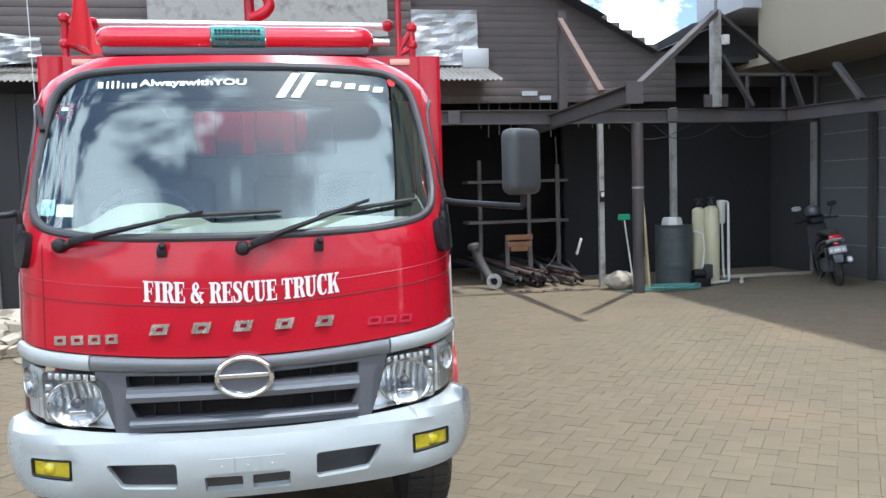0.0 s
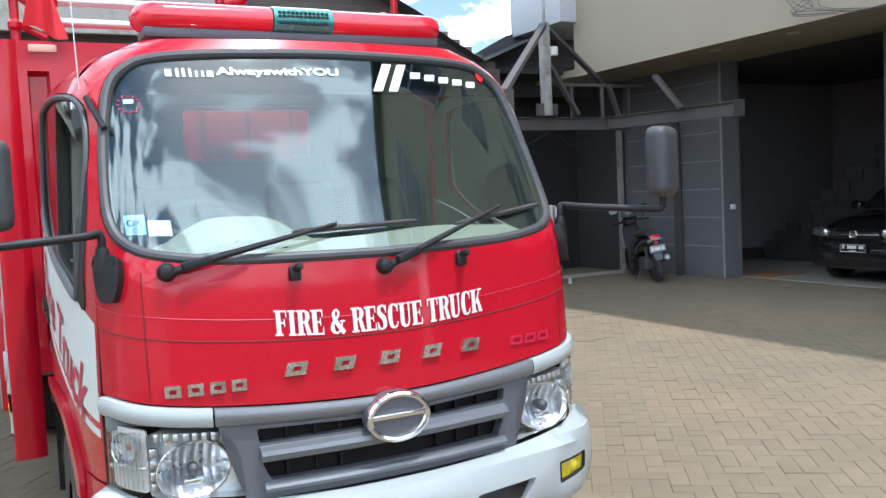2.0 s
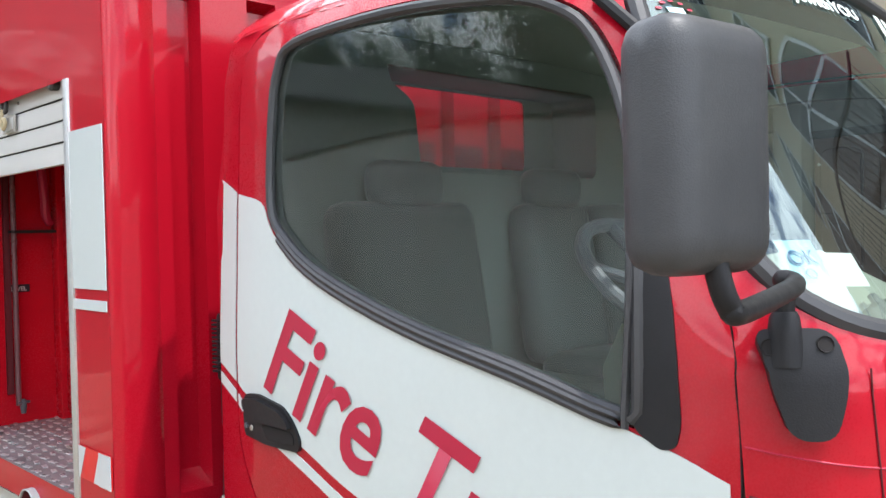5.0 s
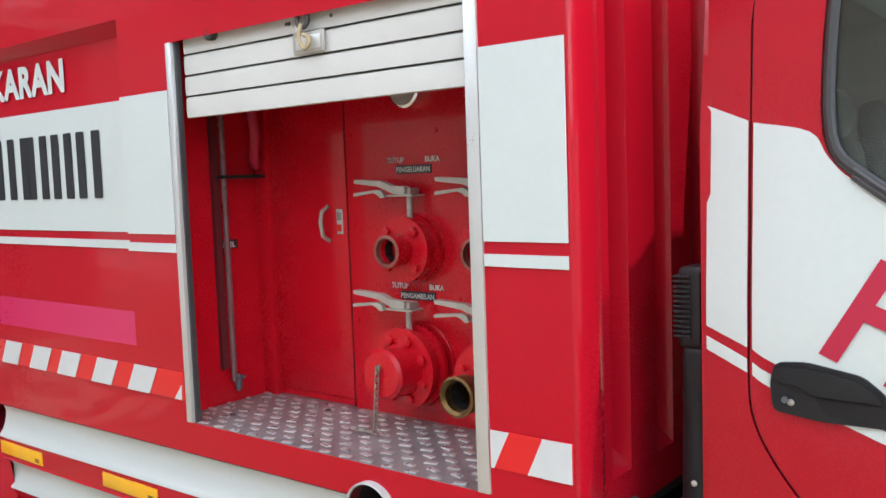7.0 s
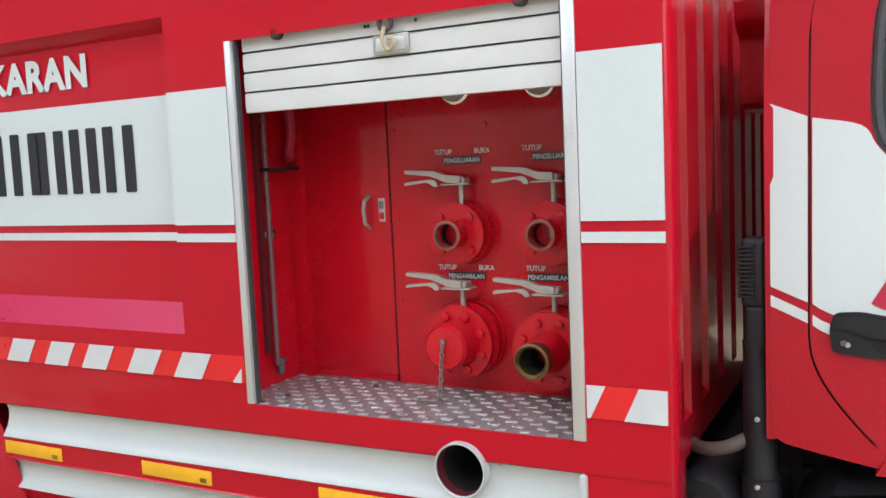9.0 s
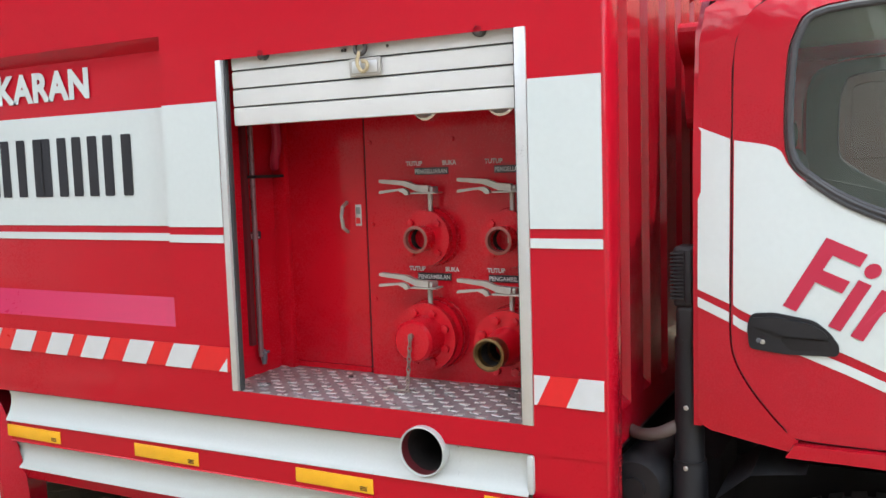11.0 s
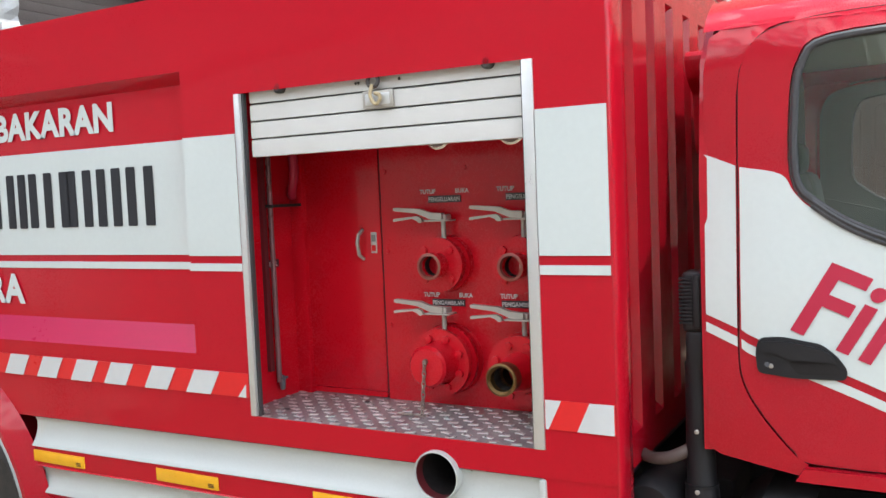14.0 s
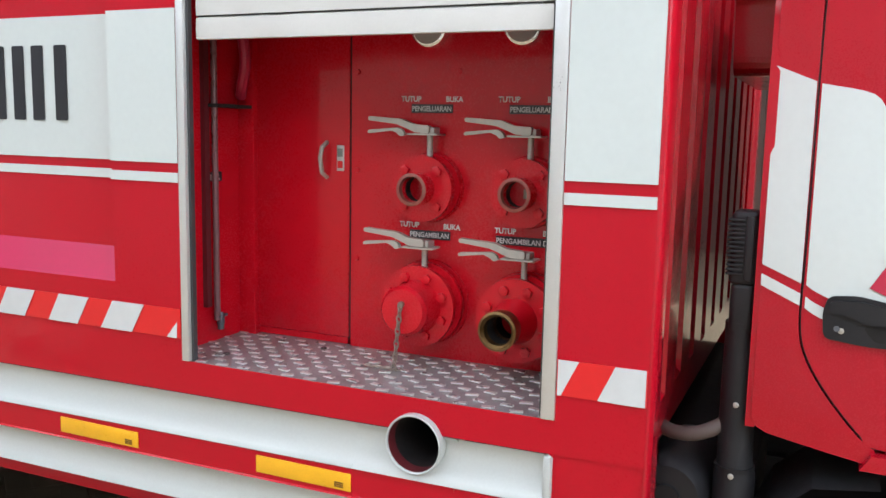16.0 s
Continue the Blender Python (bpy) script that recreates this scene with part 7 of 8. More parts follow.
def valve(y, z, kind):
    """A butterfly valve: bolted flange, outlet, spindle and lever."""
    fr_r = 0.087 if kind != "cap" and kind != "brass" else 0.108
    fx = IN - (0.050 if fr_r < 0.1 else 0.070)
    v = part("pump_valve", lathem([(fr_r, 0), (fr_r, -0.016), (0.05, -0.018)], (fx, y, z), (1, 0, 0), 36), INRED, truck, "red flanged pump valve with grey lever")
    part("valve_body", lathem([(fr_r * 0.90, 0), (fr_r * 0.90, 0.07)], (fx, y, z), (1, 0, 0), 34), INRED, v)
    part("seat_ring", lathem([(fr_r * 1.06, -0.008), (fr_r * 1.08, -0.006), (fr_r * 1.08, 0.002)], (IN, y, z), (1, 0, 0), 36), INRED, v)
    part("back_flange", lathem([(fr_r * 1.04, 0.026), (fr_r * 1.05, 0.028), (fr_r * 1.05, 0.042), (fr_r * 1.04, 0.044)], (fx, y, z), (1, 0, 0), 36), INRED, v)
    nb = 4 if fr_r < 0.1 else 8
    for k in range(nb):
        a = 2 * math.pi * (k + 0.5) / nb
        part("flange_bolt", lathem([(0.0135, 0), (0.0135, -0.012), (0.008, -0.014)], (fx - 0.016, y + fr_r * 0.76 * math.cos(a), z + fr_r * 0.76 * math.sin(a)), (1, 0, 0), 6), INRED, v)
    if kind == "open":
        part("outlet", lathem([(0.040, 0), (0.040, -0.042), (0.043, -0.044), (0.043, -0.060), (0.034, -0.060), (0.032, -0.02), (0.032, 0.04)], (fx - 0.016, y, z), (1, 0, 0), 30, cap=False), INRED, v)
        part("outlet_rim", lathem([(0.0425, -0.0605), (0.040, -0.062), (0.034, -0.062), (0.033, -0.045)], (fx - 0.016, y, z), (1, 0, 0), 30, cap=False), WORN_RED, v)
        part("outlet_bore", lathem([(0.0315, -0.03), (0.0315, 0.05), (0.001, 0.05)], (fx - 0.016, y, z), (1, 0, 0), 26, cap=False), DARKGAP, v)
        part("valve_disc", boxm(fx - 0.022, fx - 0.018, y - 0.030, y - 0.006, z - 0.012, z + 0.012, 0.001), STEEL_HANDLE, v)
        part("disc_lug", boxm(fx - 0.021, fx - 0.018, y - 0.029, y - 0.015, z - 0.022, z + 0.022, 0.001), STEEL_HANDLE, v)
    elif kind == "cap":
        part("outlet_cap", lathem([(0.074, 0), (0.066, -0.02), (0.066, -0.075), (0.058, -0.085), (0.001, -0.087)], (fx - 0.012, y, z), (1, 0, 0), 34), INRED, v)
        ch = part("cap_chain", lathem([(0.008, 0), (0.008, -0.012)], (fx - 0.095, y, z + 0.02), (1, 0, 0), 10), CHAINM, v, "dull steel retaining chain")
        p0 = Vector((fx - 0.108, y, z + 0.015))
        for k in range(11):
            c = p0 + Vector((0, 0.0016 * k, -0.0165 * k))
            ring = [c + Vector((0.006 * math.cos(a) * (k % 2), 0.006 * math.cos(a) * ((k + 1) % 2), 0.0115 * math.sin(a))) for a in np.linspace(0, 6.283, 12, endpoint=False)]
            part("chain_link", tubem(ring, 0.0022, 6, closed=True), CHAINM, ch)
        for k in range(6):
            c = Vector((p0.x, y + 0.016 + 0.0155 * k, 0.9985))
            ring = [c + Vector((0.006 * math.sin(a), 0.0115 * math.cos(a), 0.002 * (k % 2))) for a in np.linspace(0, 6.283, 12, endpoint=False)]
            part("chain_link", tubem(ring, 0.0022, 6, closed=True), CHAINM, ch)
    else:
        part("outlet", lathem([(0.060, 0), (0.052, -0.05), (0.044, -0.10)], (fx - 0.012, y, z), (1, 0, 0), 32, cap=False), INRED, v)
        part("brass_outlet", lathem([(0.043, -0.08), (0.046, -0.09), (0.047, -0.12), (0.049, -0.135), (0.043, -0.138), (0.036, -0.13), (0.034, -0.05)], (fx - 0.012, y, z), (1, 0, 0), 32, cap=False), BRASS, v, "tarnished brass suction outlet")
        part("outlet_bore", lathem([(0.0345, -0.11), (0.0345, 0.03), (0.001, 0.03)], (fx - 0.012, y, z), (1, 0, 0), 26, cap=False), DARKGAP, v)
    # spindle and lever
    zt = z + (0.139 if fr_r < 0.1 else 0.153)
    sx = fx + 0.012
    part("valve_spindle", lathem([(0.008, 0), (0.008, zt - z - fr_r * 0.7), (0.013, zt - z - fr_r * 0.7 + 0.004)], (sx, y - 0.01, z + fr_r * 0.7), (0, 0, 1), 12), STEEL_HANDLE, v)
    part("index_plate", boxm(sx - 0.03, sx + 0.022, y - 0.045, y + 0.045, zt, zt + 0.005, 0.001), STEEL_HANDLE, v)
    pr = [(y + u, zt + w) for u, w in ((-0.02, 0.006), (-0.02, 0.026), (0.028, 0.029), (0.062, 0.042), (0.160, 0.048), (0.160, 0.037), (0.075, 0.028), (0.050, 0.019), (0.02, 0.007))]
    part("lever", patch(round_poly(pr, 0.006), [], lambda yy, zz: Vector((sx - 0.03, yy, zz)), 0.05, -0.02), STEEL_HANDLE, v)
    pr2 = [(y + u, zt + w) for u, w in ((0.048, 0.0), (0.056, 0.013), (0.070, 0.019), (0.158, 0.0115), (0.160, 0.002), (0.088, 0.011), (0.070, 0.004), (0.062, -0.004))]
    part("lever_trigger", patch(round_poly(pr2, 0.004), [], lambda yy, zz: Vector((sx - 0.034, yy, zz)), 0.05, -0.014), STEEL_HANDLE, v)
    part("lever_clamp", boxm(sx - 0.02, sx + 0.02, y - 0.03, y + 0.012, zt + 0.004, zt + 0.022, 0.004), STEEL_HANDLE, v)


valve(2.325, 1.462, "open")
valve(2.045, 1.462, "open")
valve(2.325, 1.150, "cap")
valve(2.045, 1.140, "brass")
on_back = lambda y0, z0, off=0.003: (lambda u, v, h: Vector((IN - off, y0 - u, z0 + v)))
for y0 in (2.325, 2.045):
    for zz, w in ((1.674, "PENGELUARAN"), (1.335, "PENGAMBILAN" if y0 > 2.2 else "PENGAMBILAN DARI")):
        words("valve_label", "TUTUP", 0.02, on_back(y0 + 0.094, zz + 0.016), TXT_WHITE, truck, bold=0.0007, sx=0.95)
        words("valve_label", "BUKA", 0.02, on_back(y0 - 0.038, zz + 0.016), TXT_WHITE, truck, bold=0.0007, sx=0.95)
        L = 0.135 if len(w) < 12 else 0.19
        pl = part("label_plate", boxm(IN - 0.003, IN, y0 - 0.058 - (L - 0.135) * 0.5, y0 + 0.063 + (L - 0.135) * 0.5, zz - 0.014, zz + 0.009), BLACK_DECAL, truck, "black label with white words")
        words("plate_word", w, 0.022, on_back(y0 + 0.06 + (L - 0.135) * 0.5, zz - 0.010, 0.005), TXT_WHITE, pl, bold=0.0006, fit=(0.115, 0.0145) if len(w) < 12 else (0.168, 0.0145))
words("valve_label", "LEVEL", 0.021, lambda u, v, h: Vector((-0.895 + u, 2.944, 1.462 + v)), TXT_WHITE, part("label_plate", boxm(-0.90, -0.83, 2.946, 2.95, 1.457, 1.484), BLACK_DECAL, truck), bold=0.0007)
part("sight_pipe", tubem([(-0.885, 2.925, 2.18), (-0.885, 2.925, 1.06)], 0.009, 12), SIGHT, truck, "dull grey-red sight tube")
part("sight_backing", boxm(-0.915, -0.895, 2.935, 2.95, 1.10, 2.18), SEAM, truck)
part("sight_cock", lathem([(0.008, 0), (0.011, 0.02), (0.011, 0.04), (0.007, 0.05)], (-0.87, 2.925, 1.03), (0, 0, 1), 12), CHARCOAL, truck)
part("sight_cock", tubem([(-0.89, 2.92, 1.07), (-0.85, 2.92, 1.07)], 0.005, 8), CHARCOAL, truck)
hs = part("bay_hose", tubem([tuple(v) for v in spline_table([(-0.80, 2.90, 2.15), (-0.80, 2.90, 1.95), (-0.79, 2.89, 1.80), (-0.78, 2.91, 1.73), (-0.76, 2.93, 1.70)], 6)], 0.016, 10), DECALRED, truck, "red braided hose")
part("hose_shelf", boxm(-0.90, IN, 2.90, 2.95, 1.665, 1.675), DARKGAP, truck)
for y in (2.33, 2.07):
    gg = part("pressure_gauge", lathem([(0.052, 0), (0.052, -0.03), (0.046, -0.034)], (IN, y, 1.882), (1, 0, 0), 28), CHROME, truck, "round chrome pressure gauge")
    part("gauge_dial", lathem([(0.045, -0.034), (0.001, -0.0345)], (IN, y, 1.882), (1, 0, 0), 28), GAUGE_FACE, gg)
part("door_latch", boxm(IN - 0.003, IN, 2.598, 2.622, 1.495, 1.567, 0.002), ALU, bayd, "white latch plate with a red key slot")
part("latch_slot", boxm(IN - 0.005, IN - 0.002, 2.602, 2.618, 1.503, 1.523), BRIGHT_RED, bayd)
part("latch_mark", boxm(IN - 0.005, IN - 0.002, 2.602, 2.618, 1.535, 1.558), GREY_TRIM, bayd)
part("door_pull", tubem([(IN, 2.655, 1.575), (IN - 0.025, 2.657, 1.56), (IN - 0.032, 2.658, 1.53), (IN - 0.025, 2.657, 1.49), (IN, 2.655, 1.475)], 0.0065, 8), STEEL_HANDLE, bayd)
for y, z in ((2.555, 1.77), (2.555, 1.50), (2.555, 1.25), (2.25, 1.77), (2.0, 1.77), (2.42, 1.32), (2.19, 1.33)):
    part("panel_bolt", lathem([(0.008, 0), (0.006, -0.004)], (IN, y, z), (1, 0, 0), 8), INRED, truck)
for x, y in ((-0.80, 2.62), (-0.98, 2.82), (-0.85, 1.95)):
    part("floor_bolt", lathem([(0.009, 0), (0.009, 0.005)], (x, y, 0.993), (0, 0, 1), 8), STEEL_RUST, truck)

# things on the roof: rail, flag, monitor pipe, posts
rl = part("roof_rail", tubem([(-0.82, 1.72, 2.565), (0.81, 1.72, 2.555)], 0.02, 12), ALU, truck, "silver roof rail between red posts")
part("roof_rail", tubem([(-0.82, 1.72, 2.47), (0.81, 1.72, 2.465)], 0.02, 12), ALU, truck)
for x, zt in ((-0.956, 2.60), (0.942, 2.56)):
    part("rail_post", tubem([(x, 1.72, 2.365), (x, 1.72, zt)], 0.02, 10), RED, rl)
    for z in (2.45, zt - 0.012):
        part("rail_knob", lathem([(0.018, -0.028), (0.031, -0.011), (0.031, 0.011), (0.018, 0.028)], (x, 1.72, z), (0, 0, 1), 12), RED, rl)
for x0, z0, x1, z1 in ((-0.956, 2.588, -0.83, 2.50), (-0.956, 2.46, -0.83, 2.40), (0.866, 2.42, 0.942, 2.54), (0.866, 2.395, 0.942, 2.44)):
    part("rail_brace", tubem([(x0, 1.72, z0), (x1, 1.72, z1)], 0.016, 10), RED, rl)
for x in (-0.81, 0.80):
    part("rail_knob", lathem([(0.02, -0.03), (0.034, -0.012), (0.034, 0.012), (0.02, 0.03)], (x, 1.72, 2.56), (1, 0, 0), 12), RED, rl)
mon = part("water_monitor", tubem([(0.02, 2.0, 2.365), (0.02, 2.0, 2.62), (0.015, 2.0, 2.92)], 0.032, 12), RED, truck, "red curved roof water monitor")
part("monitor_pipe", tubem([tuple(v) for v in spline_table([(-0.24, 1.95, 2.93), (-0.19, 1.95, 2.83), (-0.08, 1.95, 2.79), (0.03, 1.95, 2.80), (0.11, 1.95, 2.78), (0.135, 1.95, 2.72), (0.10, 1.95, 2.67), (0.03, 1.97, 2.645)], 6)], 0.034, 12), RED, mon)
part("mast", tubem([(0.866, 1.72, 2.365), (0.866, 1.72, 2.80)], 0.018, 10), RED, truck)
part("mast_horn", lathem([(0.02, 0), (0.035, 0.02), (0.085, 0.09), (0.095, 0.10)], (0.866, 1.72, 2.71), (0, -0.2, 1), 18, cap=False), RED, truck)
bm = bmesh.new()
rows = []
for i in range(12):
    t = i / 11
    rows.append([bm.verts.new((-0.868 + (u - 0.5) * (0.045 + 0.125 * t) + 0.03 * t + 0.010 * math.sin(9 * u + 4 * t), 1.66 - 0.035 * math.sin(7 * u + 2 * t) * t, 2.79 - 0.36 * t - 0.04 * u * t + 0.02 * math.sin(6 * u) * t)) for u in np.linspace(0, 1, 12)])
for P, Q in zip(rows, rows[1:]):
    for k in range(11):
        bm.faces.new((P[k], P[k + 1], Q[k + 1], Q[k]))
part("flag_cloth", bm, FLAGCLOTH, truck, "faded red cloth hung on the rail")


# ---- things in the yard and the shed's mouth ----
def at(x, y, z=0.0, rz=0.0):
    return Matrix.Translation((x, y, z)) @ Matrix.Rotation(radians(rz), 4, "Z")


# oil drum with an upturned basin
drum = thing("oil_drum", (6.20, 9.42, 0), "dark green steel drum standing by the water filters", "drum")
pr = [(0.27, 0.0), (0.285, 0.01)]
for z in np.linspace(0.03, 0.93, 31):
    pr.append((0.283 + 0.006 * (abs(z - 0.33) < 0.03 or abs(z - 0.63) < 0.03) + 0.002 * math.sin(z * 60), z))
pr += [(0.292, 0.945), (0.292, 0.965), (0.275, 0.965), (0.272, 0.94), (0.001, 0.94)]
part("drum_shell", lathem(pr, (6.20, 9.42, 0), (0, 0, 1), 36), DRUM, drum)
bs = single("wash_basin", lathem([(0.17, 0.0), (0.165, 0.05), (0.15, 0.10), (0.14, 0.115), (0.001, 0.12)], (6.18, 9.42, 0.965), (0, 0, 1), 8), PVC, "upturned pale plastic basin on the drum", "basin")
# two filter tanks, valve heads, housing and pipes
for k, (x, y, r, h) in enumerate(((6.62, 9.40, 0.105, 1.22), (6.80, 9.32, 0.12, 1.24))):
    tk = thing("filter_tank", (x, y, 0), "tall cream fibreglass water filter tank", "water tank", "water filter tanks")
    part("tank_shell", lathem([(r * 0.6, 0), (r * 0.95, 0.02), (r, 0.06), (r, h - 0.08), (r * 0.9, h - 0.03), (r * 0.5, h), (r * 0.3, h + 0.01)], (x, y, 0), (0, 0, 1), 28), TANK, tk)
    part("valve_head", lathem([(r * 0.35, h), (r * 0.45, h + 0.02), (r * 0.45, h + 0.06), (r * 0.25, h + 0.11), (r * 0.3, h + 0.13)], (x, y, 0), (0, 0, 1), 16), BLACK_PLASTIC, tk, "dark valve head")
    part("valve_handle", boxm(x - 0.06, x + 0.06, y - 0.015, y + 0.015, h + 0.12, h + 0.14, 0.005), GREY_PLASTIC, tk)
fh = thing("filter_housing", (6.97, 9.35, 0), "white cartridge filter housing on standing pipes", "water filter")
part("housing_bowl", lathem([(0.05, 0.96), (0.062, 1.0), (0.066, 1.25), (0.072, 1.26), (0.072, 1.32), (0.04, 1.33)], (6.97, 9.33, 0), (0, 0, 1), 24), PVC, fh)
part("housing_pipe", tubem([(6.95, 9.32, 1.30), (7.06, 9.32, 1.30), (7.08, 9.32, 1.28), (7.08, 9.30, 0.06), (7.05, 9.25, 0.05), (6.60, 9.12, 0.05)], 0.022, 10), PVC, fh)
part("housing_pipe", tubem([(6.98, 9.33, 0.98), (7.0, 9.33, 0.25), (7.0, 9.30, 0.10)], 0.018, 10), PVC, fh)
part("supply_pipe", tubem([(6.48, 9.28, 0.86), (6.58, 9.18, 0.82), (6.60, 9.16, 0.60), (6.55, 9.14, 0.30)], 0.014, 8), PVC, fh)
pm = thing("water_pump", (6.52, 9.15, 0), "small dark water pump on the paving", "pump")
part("pump_motor", lathem([(0.06, 0), (0.07, 0.02), (0.07, 0.20), (0.05, 0.22)], (6.40, 9.15, 0.20), (1, 0, 0), 18), BLACK_PLASTIC, pm)
part("pump_head", boxm(6.58, 6.70, 9.08, 9.22, 0.12, 0.34, 0.02), GREY_PLASTIC, pm)
part("pump_foot", boxm(6.40, 6.66, 9.08, 9.22, 0.0, 0.13, 0.01), BLACK_PLASTIC, pm)
# hose heap
bm = bmesh.new()
pts = []
for k in range(150):
    a = k * 0.27
    r = 0.22 + 0.10 * math.sin(k * 0.13) + 0.03 * math.sin(k * 0.7)
    pts.append((5.95 + r * 1.7 * math.cos(a), 8.93 + r * math.sin(a) * 0.8, 0.02 + 0.018 * (k // 50) + 0.01 * abs(math.sin(k))))
single("garden_hose", tube(bm, pts, 0.013, 7), TEAL_HOSE, "teal garden hose coiled on the ground", "hose")
single("garden_hose", tubem([tuple(v) for v in spline_table([(5.15, 9.0, 0.015), (5.3, 8.9, 0.015), (5.55, 9.05, 0.015), (5.8, 8.85, 0.015)], 8)], 0.013, 7), TEAL_HOSE, "loose end of a teal hose", "hose")
# pale sack
bm = bmesh.new()
bmesh.ops.create_icosphere(bm, subdivisions=4, radius=1)
for v in bm.verts:
    n = noise.noise(v.co * 2.2) * 0.18
    v.co = Vector((5.28 + v.co.x * 0.24 * (1 + n), 9.35 + v.co.y * 0.18 * (1 + n), max(0.0, 0.13 + v.co.z * 0.15 * (1 + n))))
single("sand_sack", bm, STONE_PALE, "slumped pale sack on the ground", "sack")
# broom and poles
br = thing("push_broom", (5.24, 9.0, 0), "green-headed broom leaning upside down on the post", "broom")
part("broom_handle", tubem([(5.36, 9.0, 0.02), (5.24, 9.06, 1.08)], 0.013, 8), PVC, br)
part("broom_head", boxm(-0.09, 0.09, -0.03, 0.03, -0.02, 0.03, 0.01, m=at(5.235, 9.06, 1.10)), GREEN_PL, br)
part("broom_bristles", boxm(-0.08, 0.08, -0.025, 0.025, 0.03, 0.07, 0.004, m=at(5.235, 9.06, 1.10)), GREEN_PL, br)
single("bamboo_pole", tubem([(5.56, 8.9, 0.0), (5.52, 8.95, 1.0), (5.44, 8.98, 2.15)], 0.022, 8, radii=[0.024, 0.022, 0.017]), BAMBOO, "pale bamboo pole leaning by the steel post", "pole")
single("wooden_stick", tubem([(5.62, 9.1, 0.0), (5.50, 9.1, 1.3)], 0.013, 6), BAMBOO, "thin pale stick leaning by the post", "stick")
bx = thing("switch_box", (5.14, 9.70, 1.4), "small black switch box on the thin post", "switch box")
part("switch_case", boxm(5.10, 5.18, 9.69, 9.72, 1.35, 1.52, 0.008), BLACK_PLASTIC, bx)
part("switch_plate", boxm(5.115, 5.165, 9.684, 9.69, 1.43, 1.50, 0.003), PVC, bx)
# heap of pipes
rnd = random.Random(11)
for k in range(34):
    x, z = 3.75 + rnd.uniform(0, 1.2), 0.03 + rnd.choice((0.0, 0.0, 0.055, 0.11, 0.165)) + rnd.uniform(0, 0.01)
    r = rnd.uniform(0.022, 0.042)
    y0 = 10.0 + rnd.uniform(-0.15, 0.25)
    skew = rnd.uniform(-0.25, 0.25)
    p = thing("scrap_pipe", (x, y0 + 1.2, 0), "rusty steel pipe in a heap on the ground", "pipe", "heap of pipes")
    q = lathem([(r, 0), (r, 2.6), (r * 0.8, 2.6)], (x, y0, z + r), (skew, 1, 0.04), 10, cap=False)
    part("pipe_wall", q, STEEL_RUST if rnd.random() < 0.75 else STEEL_RED, p)
    part("pipe_inside", lathem([(r, 0.0), (r * 0.78, 0.001), (r * 0.75, 0.15), (0.001, 0.15)], (x, y0, z + r), (skew, 1, 0.04), 10, cap=False), STEEL_PALE if rnd.random() < 0.3 else DARKGAP, p)
fl = thing("flanged_pipe", (3.38, 10.15, 0), "pale bent pipe with a round flange on the ground", "pipe")
part("pipe_flange", lathem([(0.12, 0), (0.12, 0.04), (0.06, 0.05), (0.06, 0.0)], (3.42, 9.98, 0.14), (0.25, 1, 0), 24), STEEL_PALE, fl)
part("flange_hole", lathem([(0.055, -0.003), (0.001, -0.003)], (3.42, 9.98, 0.14), (0.25, 1, 0), 20), DARKGAP, fl)
part("bent_pipe", tubem([tuple(v) for v in spline_table([(3.42, 10.0, 0.14), (3.40, 10.2, 0.18), (3.30, 10.35, 0.40), (3.22, 10.4, 0.62), (3.18, 10.4, 0.70)], 6)], 0.075, 14), STEEL_RUST, fl)
part("pipe_elbow", lathem([(0.10, 0), (0.10, 0.06), (0.07, 0.10)], (3.20, 10.38, 0.64), (-0.2, 0.1, 1), 18), STEEL_RUST, fl)
cr = thing("plank_crate", (4.05, 10.75, 0), "broken orange wooden crate on dark trestles", "crate")
for z, w in ((0.74, 0.23), (0.62, 0.21), (0.55, 0.15)):
    part("crate_plank", boxm(4.05 - w, 4.05 + w, 10.7, 10.74, z, z + 0.085, 0.006, m=Matrix.Rotation(0.0, 4, "Z")), ORANGE, cr)
for x in (3.85, 4.25):
    part("trestle_leg", boxm(x - 0.03, x + 0.03, 10.74, 10.8, 0, 0.82), WOOD_DARK, cr)
for k, (x, y, z) in enumerate(((3.55, 11.4, 2.1), (4.4, 11.3, 1.9), (4.9, 11.2, 2.0))):
    rk = single("shelf_post", boxm(x - 0.03, x + 0.03, y, y + 0.06, 0, z), WOOD_DARK, "dark wooden shelf post inside the shed", "post", "shed posts")
single("shed_shelf", boxm(3.3, 5.1, 11.25, 11.7, 1.0, 1.05), WOOD_DARK, "dark wooden shelf inside the shed", "shelf")
single("shed_shelf", boxm(3.3, 5.1, 11.25, 11.7, 1.7, 1.75), WOOD_DARK, "dark wooden shelf inside the shed", "shelf")
single("bent_wire", tubem([tuple(v) for v in spline_table([(4.05, 10.0, 0.25), (4.3, 9.95, 0.35), (4.45, 9.95, 0.6), (4.5, 9.95, 1.2), (4.48, 10.0, 2.4)], 6)], 0.012, 6), CABLE, "bent dark cable hanging to the ground", "cable")
single("pale_rag", boxm(-0.02, 0.02, -0.02, 0.02, -0.14, 0.14, 0.01, m=at(4.95, 10.3, 0.62) @ Matrix.Rotation(0.3, 4, "Y")), PVC, "pale rag hung in the shed", "rag")
single("door_sill", boxm(7.15, 9.0, 10.0, 10.12, 0, 0.05, 0.006), STONE_PALE, "low pale sill at the dark doorway", "sill")
single("door_post", boxm(9.18, 9.26, 10.25, 10.33, 0, 2.6), STEEL_PALE, "thin pale steel door post", "post")
